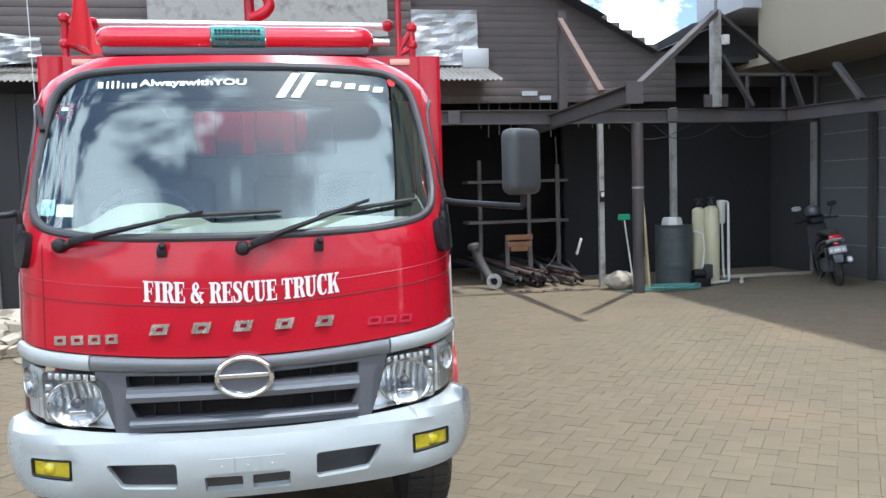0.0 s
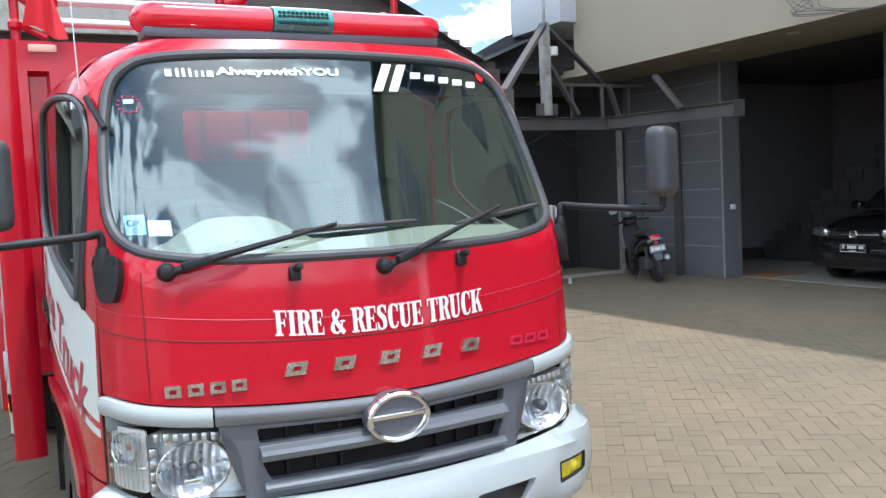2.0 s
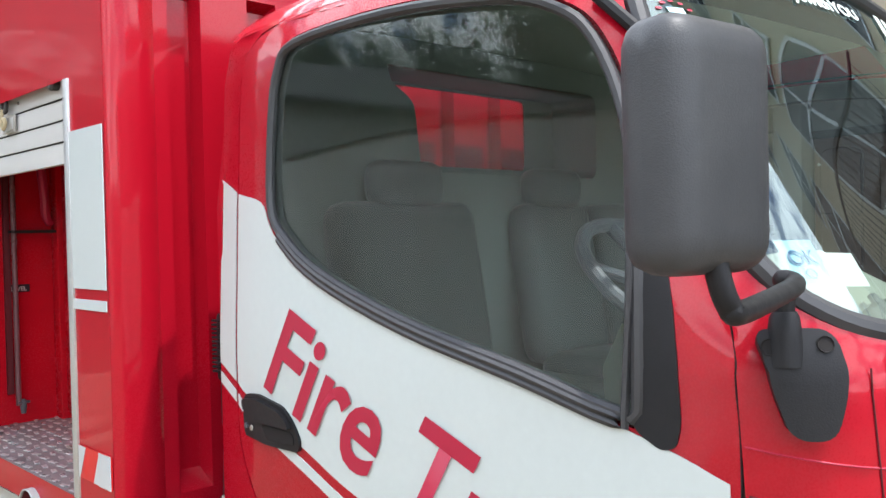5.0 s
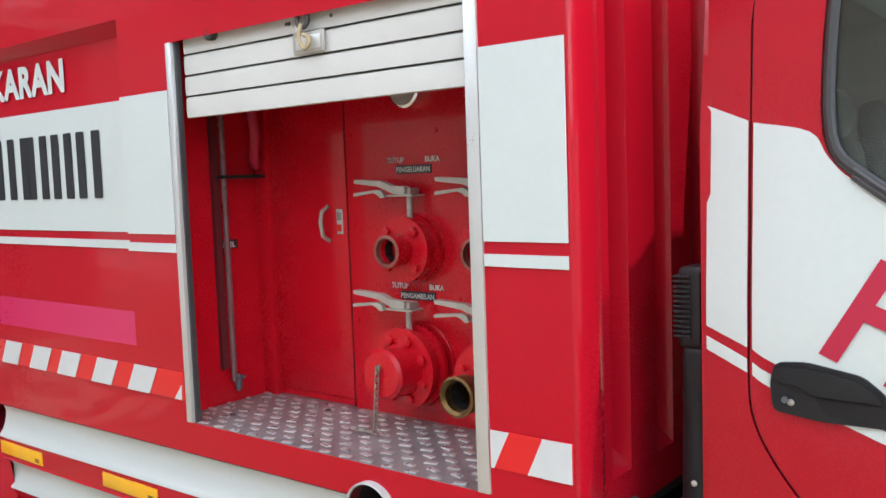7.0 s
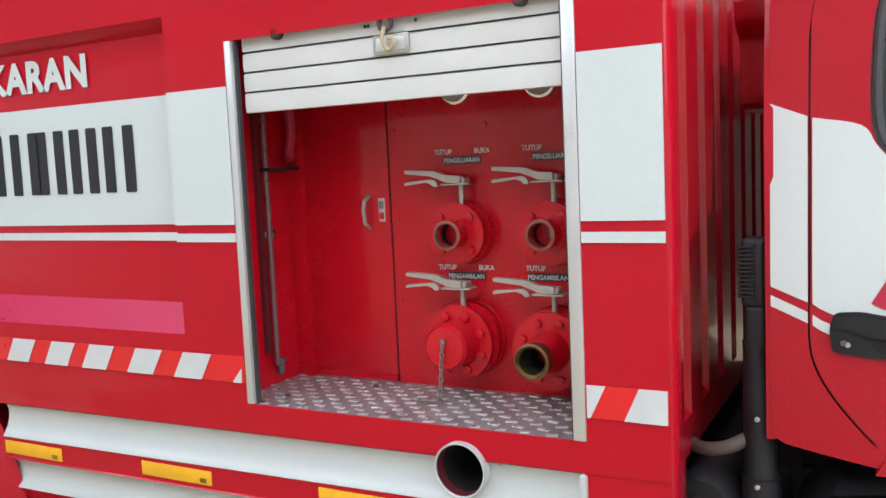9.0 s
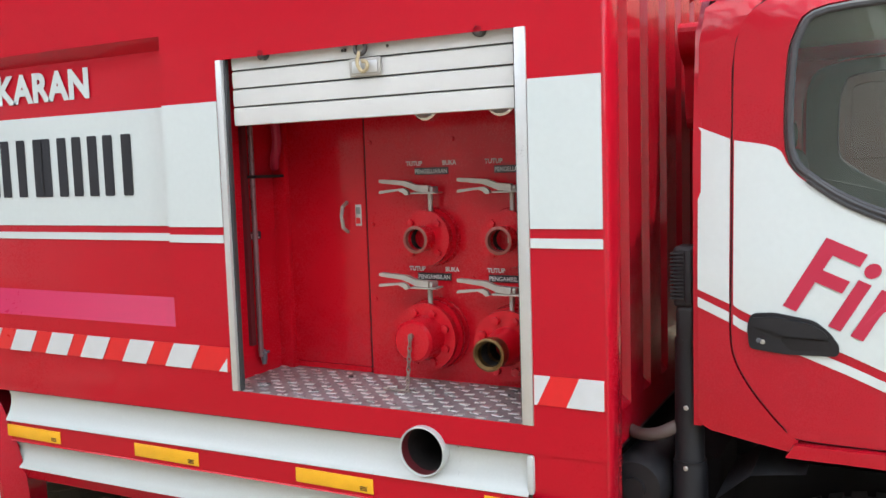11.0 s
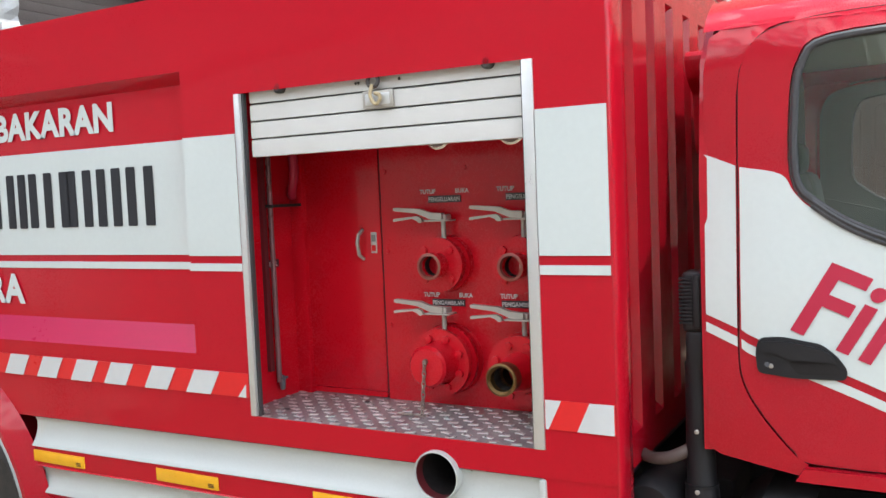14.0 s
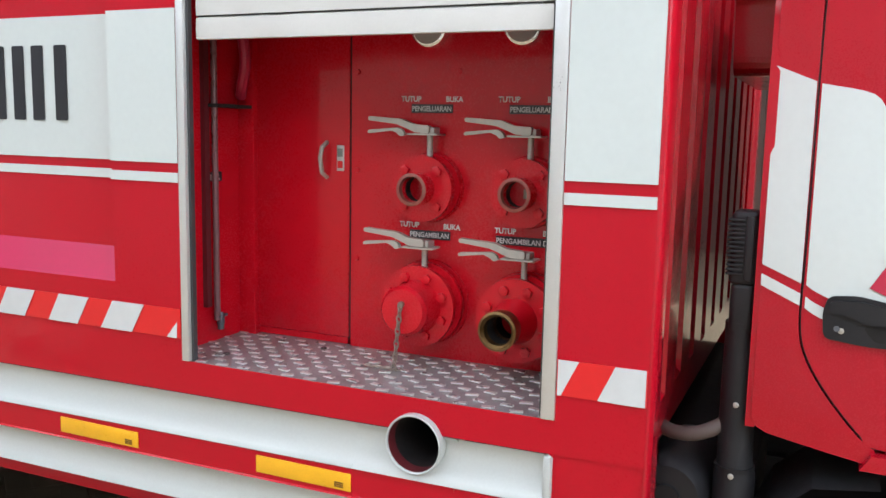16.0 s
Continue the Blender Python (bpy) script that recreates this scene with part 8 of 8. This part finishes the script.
single("tap_stub", lathem([(0.03, 0), (0.035, 0.03), (0.02, 0.06), (0.03, 0.09)], (7.3, 9.3, 0), (0, 0, 1), 10), PVC, "small pale stub on the ground", "stub")
for k in range(6):
    x, y = 5.0 + 0.16 * k + rnd.uniform(-0.1, 0.1), 9.2 + rnd.uniform(-0.5, 0.3)
    single("debris", boxm(-0.05, 0.05, -0.02, 0.02, 0, 0.02, 0.004, m=at(x - 1.2, y + 0.5, 0.0, rnd.uniform(0, 180))), WOOD_DARK, "small scrap lying on the ground", "scrap", "scraps")


# ---- scooter ----
def loft(rows, closed=True):
    bm = bmesh.new()
    R = [[bm.verts.new(p) for p in r] for r in rows]
    n = len(R[0])
    for A, B in zip(R, R[1:]):
        for k in range(n if closed else n - 1):
            bm.faces.new((A[k], A[(k + 1) % n], B[(k + 1) % n], B[k]))
    if closed:
        bm.faces.new(R[0][::-1])
        bm.faces.new(R[-1])
    return bm


def oval(c, rx, rz, n=16, sq=0.75):
    f = lambda v: math.copysign(abs(v) ** sq, v)
    return [(c[0] + rx * f(math.cos(a)), c[1], c[2] + rz * f(math.sin(a))) for a in np.linspace(0, 2 * math.pi, n, endpoint=False)]


bike = thing("scooter", (0, 0, 0), "dark motor scooter with red tail lamp parked on its stand", "motor scooter")
for y, nm in ((0.0, "rear_wheel"), (1.25, "front_wheel")):
    w = part(nm, lathem([(0.16, -0.05), (0.24, -0.05), (0.275, -0.02), (0.275, 0.02), (0.24, 0.05), (0.16, 0.05)], (0, y, 0.275), (1, 0, 0), 28, cap=False), RUBBER, bike)
    part("wheel_rim", lathem([(0.17, -0.03), (0.05, -0.02), (0.05, 0.02), (0.17, 0.03)], (0, y, 0.275), (1, 0, 0), 20, cap=False), CHARCOAL, w)
part("tail_body", loft([oval((0, -0.28, 0.72), 0.05, 0.04), oval((0, -0.2, 0.70), 0.11, 0.09), oval((0, 0.05, 0.66), 0.15, 0.12), oval((0, 0.4, 0.60), 0.16, 0.14), oval((0, 0.62, 0.48), 0.14, 0.12)]), CAR_BLACK, bike)
for s in (-1, 1):
    part("side_trim", tubem([(s * 0.10, -0.24, 0.73), (s * 0.15, -0.05, 0.70), (s * 0.165, 0.2, 0.62), (s * 0.17, 0.35, 0.5)], 0.018, 8), CHARCOAL, bike)
part("tail_rim", tubem([(-0.11, -0.24, 0.70), (-0.06, -0.30, 0.73), (0.06, -0.30, 0.73), (0.11, -0.24, 0.70)], 0.028, 8), BIKE_WHITE, bike)
part("tail_lamp", loft([oval((0, -0.31, 0.76), 0.05, 0.02), oval((0, -0.29, 0.765), 0.09, 0.035), oval((0, -0.2, 0.77), 0.08, 0.03)]), RED_LIGHT, bike)
part("scooter_seat", loft([oval((0, -0.15, 0.80), 0.08, 0.03), oval((0, 0.05, 0.82), 0.13, 0.05), oval((0, 0.4, 0.79), 0.12, 0.05), oval((0, 0.55, 0.75), 0.08, 0.03)]), RUBBER, bike)
part("rear_fender", loft([oval((0, -0.32, 0.40), 0.06, 0.01), oval((0, -0.30, 0.50), 0.07, 0.015), oval((0, -0.24, 0.62), 0.08, 0.02)]), CHARCOAL, bike)
pl = part("number_plate", boxm(-0.125, 0.125, -0.335, -0.33, 0.53, 0.63, 0.003), OLD_SHEET, bike)
for x0, x1 in ((-0.10, -0.07), (-0.05, 0.04), (0.06, 0.105)):
    part("plate_bar", boxm(x0, x1, -0.338, -0.335, 0.555, 0.60), PAPER, pl)
part("plate_lamp", boxm(-0.04, 0.04, -0.33, -0.29, 0.65, 0.69, 0.01), RED_LIGHT, bike)
part("exhaust", lathem([(0.03, 0), (0.055, 0.05), (0.06, 0.35), (0.045, 0.40)], (0.17, -0.20, 0.40), (0, 1, -0.12), 18), CHARCOAL, bike)
part("exhaust_cap", lathem([(0.03, -0.004), (0.05, 0.02)], (0.17, -0.21, 0.40), (0, 1, -0.12), 18), ALU, bike)
part("engine", boxm(-0.16, 0.02, -0.02, 0.35, 0.22, 0.42, 0.05, 3), CHARCOAL, bike)
part("shock", tubem([(-0.11, -0.02, 0.30), (-0.11, -0.08, 0.60)], 0.025, 10), CHARCOAL, bike)
part("front_shield", loft([oval((0, 0.85, 0.40), 0.13, 0.03), oval((0, 0.93, 0.62), 0.17, 0.05), oval((0, 0.98, 0.85), 0.15, 0.06), oval((0, 0.98, 0.97), 0.11, 0.03)]), BLACK_PLASTIC, bike)
part("footboard", boxm(-0.13, 0.13, 0.45, 0.9, 0.33, 0.40, 0.02), BLACK_PLASTIC, bike)
part("fork", tubem([(0, 1.25, 0.275), (0, 1.0, 0.80)], 0.035, 10), CHARCOAL, bike)
part("handlebar", tubem([(-0.33, 0.88, 0.98), (-0.12, 0.95, 0.99), (0.12, 0.95, 0.99), (0.33, 0.88, 0.98)], 0.018, 10), BLACK_PLASTIC, bike)
part("bar_cowl", loft([oval((0, 0.86, 0.98), 0.09, 0.04), oval((0, 0.95, 1.0), 0.14, 0.07), oval((0, 1.03, 0.98), 0.09, 0.05)]), BLACK_PLASTIC, bike)
for s in (-1, 1):
    mm = part("bike_mirror", tubem([(s * 0.20, 0.92, 0.99), (s * 0.25, 0.90, 1.12), (s * 0.26, 0.90, 1.17)], 0.007, 6), BLACK_PLASTIC, bike)
    part("mirror_face", loft([oval((s * 0.27, 0.885, 1.20), 0.068, 0.036), oval((s * 0.27, 0.90, 1.20), 0.075, 0.042), oval((s * 0.27, 0.92, 1.20), 0.05, 0.03)]), BIKE_WHITE if s < 0 else BLACK_PLASTIC, mm)
part("side_stand", tubem([(-0.10, 0.35, 0.28), (-0.26, 0.33, 0.0)], 0.012, 8), CHARCOAL, bike)
bike.matrix_basis = Matrix.Translation((8.36, 8.36, 0.0)) @ Matrix.Rotation(radians(-23), 4, "Z") @ Matrix.Rotation(radians(-9), 4, "Y")
hm = bmesh.new()
bmesh.ops.create_uvsphere(hm, u_segments=20, v_segments=12, radius=0.12)
for v in hm.verts:
    v.co = Vector((8.53 + v.co.x, 9.28 + v.co.y * 1.1, 1.10 + max(-0.06, v.co.z * 0.9)))
single("helmet", hm, CHARCOAL, "dark grey helmet hung on the scooter's bars", "helmet")

# ---- black car in the garage ----
car = thing("parked_car", (12, 5.9, 0), "glossy black car parked nose-out in the garage", "car")
cy = 5.9


def csec(x, w, z0, z1, tumble=0.12):
    """A cross section of the car: half width, sill and top heights."""
    pts = []
    for a in np.linspace(0, 2 * math.pi, 28, endpoint=False):
        c, s = math.cos(a), math.sin(a)
        zz = (z0 + z1) / 2 + (z1 - z0) / 2 * math.copysign(abs(s) ** 0.55, s)
        ww = w * math.copysign(abs(c) ** 0.45, c) * (1 - tumble * max(0, s) ** 2)
        pts.append((x, cy + ww, zz))
    return pts


part("car_body", loft([csec(9.93, 0.62, 0.42, 0.60), csec(9.97, 0.74, 0.24, 0.74), csec(10.08, 0.82, 0.20, 0.86), csec(10.4, 0.86, 0.20, 0.97), csec(10.9, 0.87, 0.20, 1.04), csec(11.2, 0.87, 0.20, 1.08), csec(13.6, 0.87, 0.22, 1.08), csec(14.1, 0.80, 0.28, 1.0)]), CAR_BLACK, car)
part("car_cabin", loft([csec(10.95, 0.74, 0.95, 1.06, 0.2), csec(11.7, 0.72, 0.95, 1.62, 0.22), csec(12.3, 0.72, 0.95, 1.68, 0.22), csec(13.7, 0.70, 0.95, 1.62, 0.22), csec(14.05, 0.66, 0.95, 1.1, 0.2)]), GLASS_HOUSE, car)
part("car_roof", loft([csec(11.72, 0.55, 1.60, 1.66), csec(12.4, 0.57, 1.66, 1.72), csec(13.6, 0.55, 1.60, 1.68)]), CAR_BLACK, car)
part("car_grille", boxm(9.905, 9.95, cy - 0.42, cy + 0.42, 0.66, 0.76, 0.012), BLACK_PLASTIC, car)
part("grille_chrome", boxm(9.895, 9.93, cy - 0.40, cy + 0.40, 0.71, 0.735, 0.006), CHROME, car, "chrome grille bar")
part("car_badge", boxm(9.885, 9.90, cy - 0.06, cy + 0.06, 0.68, 0.78, 0.02), CHROME, car)
part("car_bumper", loft([csec(9.90, 0.58, 0.26, 0.46), csec(9.93, 0.78, 0.22, 0.52), csec(10.1, 0.85, 0.2, 0.55)]), CAR_BLACK, car)
for s in (-1, 1):
    part("car_headlamp", boxm(-0.10, 0.10, -0.19, 0.19, -0.06, 0.06, 0.04, 3, m=Matrix.Translation((10.02, cy + s * 0.60, 0.75)) @ Matrix.Rotation(radians(-s * 22), 4, "Z")), REFLECTOR, car, "bright headlamp")
    fog = part("car_fog_lamp", lathem([(0.05, 0), (0.05, -0.03), (0.03, -0.035)], (9.96, cy + s * 0.62, 0.40), (1, 0, 0), 16), REFLECTOR, car)
    part("fog_bezel", tubem([(9.93, cy + s * 0.48, 0.33), (9.925, cy + s * 0.66, 0.33), (9.97, cy + s * 0.76, 0.42)], 0.012, 8), CHROME, car)
    part("car_mirror", boxm(11.15, 11.32, cy + s * 0.92 - 0.09, cy + s * 0.92 + 0.09, 1.02, 1.16, 0.04, 3), CAR_BLACK, car)
cpl = part("car_plate", boxm(9.872, 9.892, cy - 0.215, cy + 0.215, 0.465, 0.585, 0.004), CAR_BLACK, car)
for y0, y1, z0, z1 in ((0.14, 0.175, 0.52, 0.565), (-0.06, 0.09, 0.52, 0.565), (-0.175, -0.10, 0.52, 0.565), (-0.05, 0.05, 0.482, 0.495)):
    part("plate_bar", boxm(9.868, 9.873, cy + y0, cy + y1, z0, z1), PAPER, cpl)
part("plate_rim", tubem([(9.87, cy - 0.205, 0.475), (9.87, cy + 0.205, 0.475), (9.87, cy + 0.205, 0.577), (9.87, cy - 0.205, 0.577)], 0.004, 6, closed=True), PAPER, cpl)
for x in (10.6, 13.3):
    for s in (-1, 1):
        w = part("car_wheel", lathem([(0.2, -0.1), (0.29, -0.1), (0.32, -0.07), (0.32, 0.07), (0.29, 0.1), (0.2, 0.1)], (x, cy + s * 0.76, 0.32), (0, 1, 0), 28, cap=False), RUBBER, car)
        part("car_rim", lathem([(0.21, 0.06), (0.1, 0.04), (0.001, 0.05)], (x, cy + s * 0.76, 0.32), (0, s, 0), 20, cap=False), ALU, w)
single("floor_mat", boxm(9.75, 10.6, 7.3, 8.0, 0.012, 0.02, 0.002), ORANGE, "faded brown mat at the garage mouth", "mat")
single("wall_lamp", boxm(9.50, 9.58, 7.82, 7.88, 1.12, 1.2, 0.01), PVC, "small white fitting on the garage wall", "fitting")

# left of the truck: low kerb, planks
single("yard_kerb", boxm(-4.9, -1.4, 9.35, 9.6, 0, 0.12, 0.01), STONE_PALE, "low pale kerb before the shed doors", "kerb", kind="structure")
# beside the shed doors: broken slabs, a clay pot, a wheelbarrow
rb = random.Random(11)
bm = bmesh.new()
for k in range(90):
    x, y = rb.uniform(-3.9, -2.25), rb.uniform(5.9, 8.3)
    h = 0.20 * max(0.0, 1 - ((x + 3.2) / 1.0) ** 2) * rb.random()
    m = Matrix.Translation((x, y, 0.03 + h)) @ Euler((rb.uniform(-0.35, 0.35), rb.uniform(-0.35, 0.35), rb.uniform(0, 3.1))).to_matrix().to_4x4()
    a, b, c = rb.uniform(0.05, 0.20), rb.uniform(0.04, 0.13), rb.uniform(0.02, 0.045)
    vs = [m @ Vector((sx * a * rb.uniform(0.7, 1.1), sy * b * rb.uniform(0.7, 1.1), sz * c)) for sz in (-1, 1) for sx, sy in ((-1, -1), (1, -1), (1, 1), (-1, 1))]
    V = [bm.verts.new(v) for v in vs]
    for q in ((0, 3, 2, 1), (4, 5, 6, 7), (0, 1, 5, 4), (1, 2, 6, 5), (2, 3, 7, 6), (3, 0, 4, 7)):
        bm.faces.new([V[n] for n in q])
single("rubble_heap", bm, STONE_PALE, "heap of pale broken slabs beside the shed", "rubble", kind="stuff", smooth=False)
single("clay_pot", lathem([(0.14, 0), (0.17, 0.02), (0.215, 0.16), (0.225, 0.235), (0.235, 0.24), (0.235, 0.265), (0.215, 0.265), (0.20, 0.2), (0.001, 0.19)], (-2.64, 7.45, 0), (0, 0, 1), 30), CLAY, "wide reddish clay pot among the rubble", "plant pot")
barrow = thing("wheelbarrow", (-2.05, 6.6, 0), "dusty grey builder's wheelbarrow standing by the rubble", "wheelbarrow")
rim_o = [(-2.42, 6.28), (-1.66, 6.22), (-1.58, 7.00), (-2.36, 7.06)]
rim_i = [(-2.26, 6.42), (-1.86, 6.40), (-1.84, 6.86), (-2.24, 6.88)]
bm = bmesh.new()                             # tray with thick sides
top = [bm.verts.new((x, y, 0.585)) for x, y in rim_o]
low = [bm.verts.new((x, y, 0.420)) for x, y in rim_i]
top_in = [bm.verts.new((x * 0.97 - 0.06, y * 0.97 + 0.20, 0.585)) for x, y in rim_o]
low_in = [bm.verts.new((x * 0.97 - 0.06, y * 0.97 + 0.20, 0.435)) for x, y in rim_i]
for k in range(4):
    n = (k + 1) % 4
    bm.faces.new((low[k], low[n], top[n], top[k]))
    bm.faces.new((top[k], top[n], top_in[n], top_in[k]))
    bm.faces.new((top_in[k], top_in[n], low_in[n], low_in[k]))
bm.faces.new(low[::-1])
bm.faces.new(low_in)
part("tray", bm, BARROW_GREY, barrow, "pale cement-stained tray", smooth=False)
part("tray_rim", tubem([(x, y, 0.585) for x, y in rim_o], 0.012, 8, closed=True), BARROW_GREY, barrow)
for y in (6.42, 6.84):
    part("leg_loop", tubem([tuple(v) for v in spline_table([(-2.27, y, 0.02), (-2.265, y, 0.21), (-2.25, y, 0.37), (-2.20, y, 0.408), (-2.05, y, 0.412), (-1.92, y, 0.408), (-1.87, y, 0.37), (-1.86, y, 0.21), (-1.855, y, 0.02)], 4)], 0.021, 10), BARROW_FRAME, barrow)
for x in (-2.27, -1.855):
    part("foot", boxm(x - 0.03, x + 0.03, 6.38, 6.88, 0.0, 0.03, 0.008), BARROW_FRAME, barrow)
    part("handle", tubem([tuple(v) for v in spline_table([(x, 5.92, 0.50), (x, 6.25, 0.425), (x, 6.85, 0.405), (-2.06 + (x + 2.06) * 0.25, 7.36, 0.20)], 5)], 0.018, 10), BARROW_FRAME, barrow)
part("loop_bar", tubem([(-2.265, 6.42, 0.07), (-1.86, 6.42, 0.07)], 0.015, 8), BARROW_FRAME, barrow)
bw = part("wheel", lathem([(0.09, -0.035), (0.16, -0.045), (0.19, -0.02), (0.19, 0.02), (0.16, 0.045), (0.09, 0.035)], (-2.06, 7.36, 0.19), (1, 0, 0), 28, cap=False), RUBBER, barrow)
part("rim", lathem([(0.092, -0.03), (0.05, -0.01), (0.02, -0.05), (0.001, -0.05)], (-2.06, 7.36, 0.19), (1, 0, 0), 24, cap=False), BARROW_FRAME, bw)


# ---- paving, laid in herringbone ----
PW, PL = 0.105, 0.21
ANG = radians(-36)
ca, sa = math.cos(ANG), math.sin(ANG)
PATCH_AREA = lambda x, y: -5.98 < x < 9.7 and -9.0 < y < 9.95 and not (x > 9.2 and (8.0 < y or 4.5 < y < 4.92))


def paver_corners(i, j, flat):
    """The plan of one block of the herringbone, or None where no block begins."""
    u0, v0 = i * PW, j * PW
    return (u0, v0, u0 + PL, v0 + PW) if flat else (u0, v0 - PW, u0 + PW, v0 + PW)


rng = random.Random(5)
verts, faces, single_blocks = [], [], []
gap, ch = 0.0012, 0.0022
for i in range(-150, 170):
    for j in range(-170, 150):
        k = (i - j) % 4
        if k not in (0, 2):
            continue
        u0, v0, u1, v1 = paver_corners(i, j, k == 0)
        uc, vc = (u0 + u1) / 2, (v0 + v1) / 2
        x, y = uc * ca - vc * sa, uc * sa + vc * ca
        if not PATCH_AREA(x, y):
            continue
        h = rng.uniform(-0.002, 0.002)
        tx, ty = rng.gauss(0, 0.006), rng.gauss(0, 0.006)
        if 1.3 < x < 3.05 and 0.4 < y < 4.2 and len(single_blocks) < 300:
            single_blocks.append((x, y, h, tx, ty, k))
            continue
        s = len(verts)
        hu, hv = (u1 - u0) / 2 - gap, (v1 - v0) / 2 - gap
        for grow_by, z in ((0, -0.010), (0, -0.002), (-ch, 0.0)):
            for du, dv in ((-1, -1), (1, -1), (1, 1), (-1, 1)):
                a, b = du * (hu + grow_by), dv * (hv + grow_by)
                verts.append(((uc + a) * ca - (vc + b) * sa, (uc + a) * sa + (vc + b) * ca, z + h + a * tx + b * ty))
        for lv in (0, 4):
            for e in range(4):
                faces.append((s + lv + e, s + lv + (e + 1) % 4, s + lv + 4 + (e + 1) % 4, s + lv + 4 + e))
        faces.append((s + 8, s + 9, s + 10, s + 11))
me = bpy.data.meshes.new("pavement")
me.from_pydata(verts, [], faces)
me.materials.append(PAVER)
pavement = tagged(new("pavement", me), "worn grey-brown herringbone block paving", "pavement", kind="structure")
shared = bpy.data.meshes.new("paver")
hu, hv = PL / 2 - gap, PW / 2 - gap
pv, pf = [], []
for g, z in ((0, -0.010), (0, -0.002), (-ch, 0.0)):
    pv += [(du * (hu + g), dv * (hv + g), z) for du, dv in ((-1, -1), (1, -1), (1, 1), (-1, 1))]
for lv in (0, 4):
    pf += [(lv + e, lv + (e + 1) % 4, lv + 4 + (e + 1) % 4, lv + 4 + e) for e in range(4)]
pf.append((8, 9, 10, 11))
shared.from_pydata(pv, [], pf)
shared.materials.append(PAVER_ONE)
for x, y, h, tx, ty, k in single_blocks:
    ob = new("paver", shared)
    ob.parent = pavement
    ob.location = (x, y, h)
    ob.rotation_euler = (ty, -tx, ANG + (0 if k == 0 else math.pi / 2))
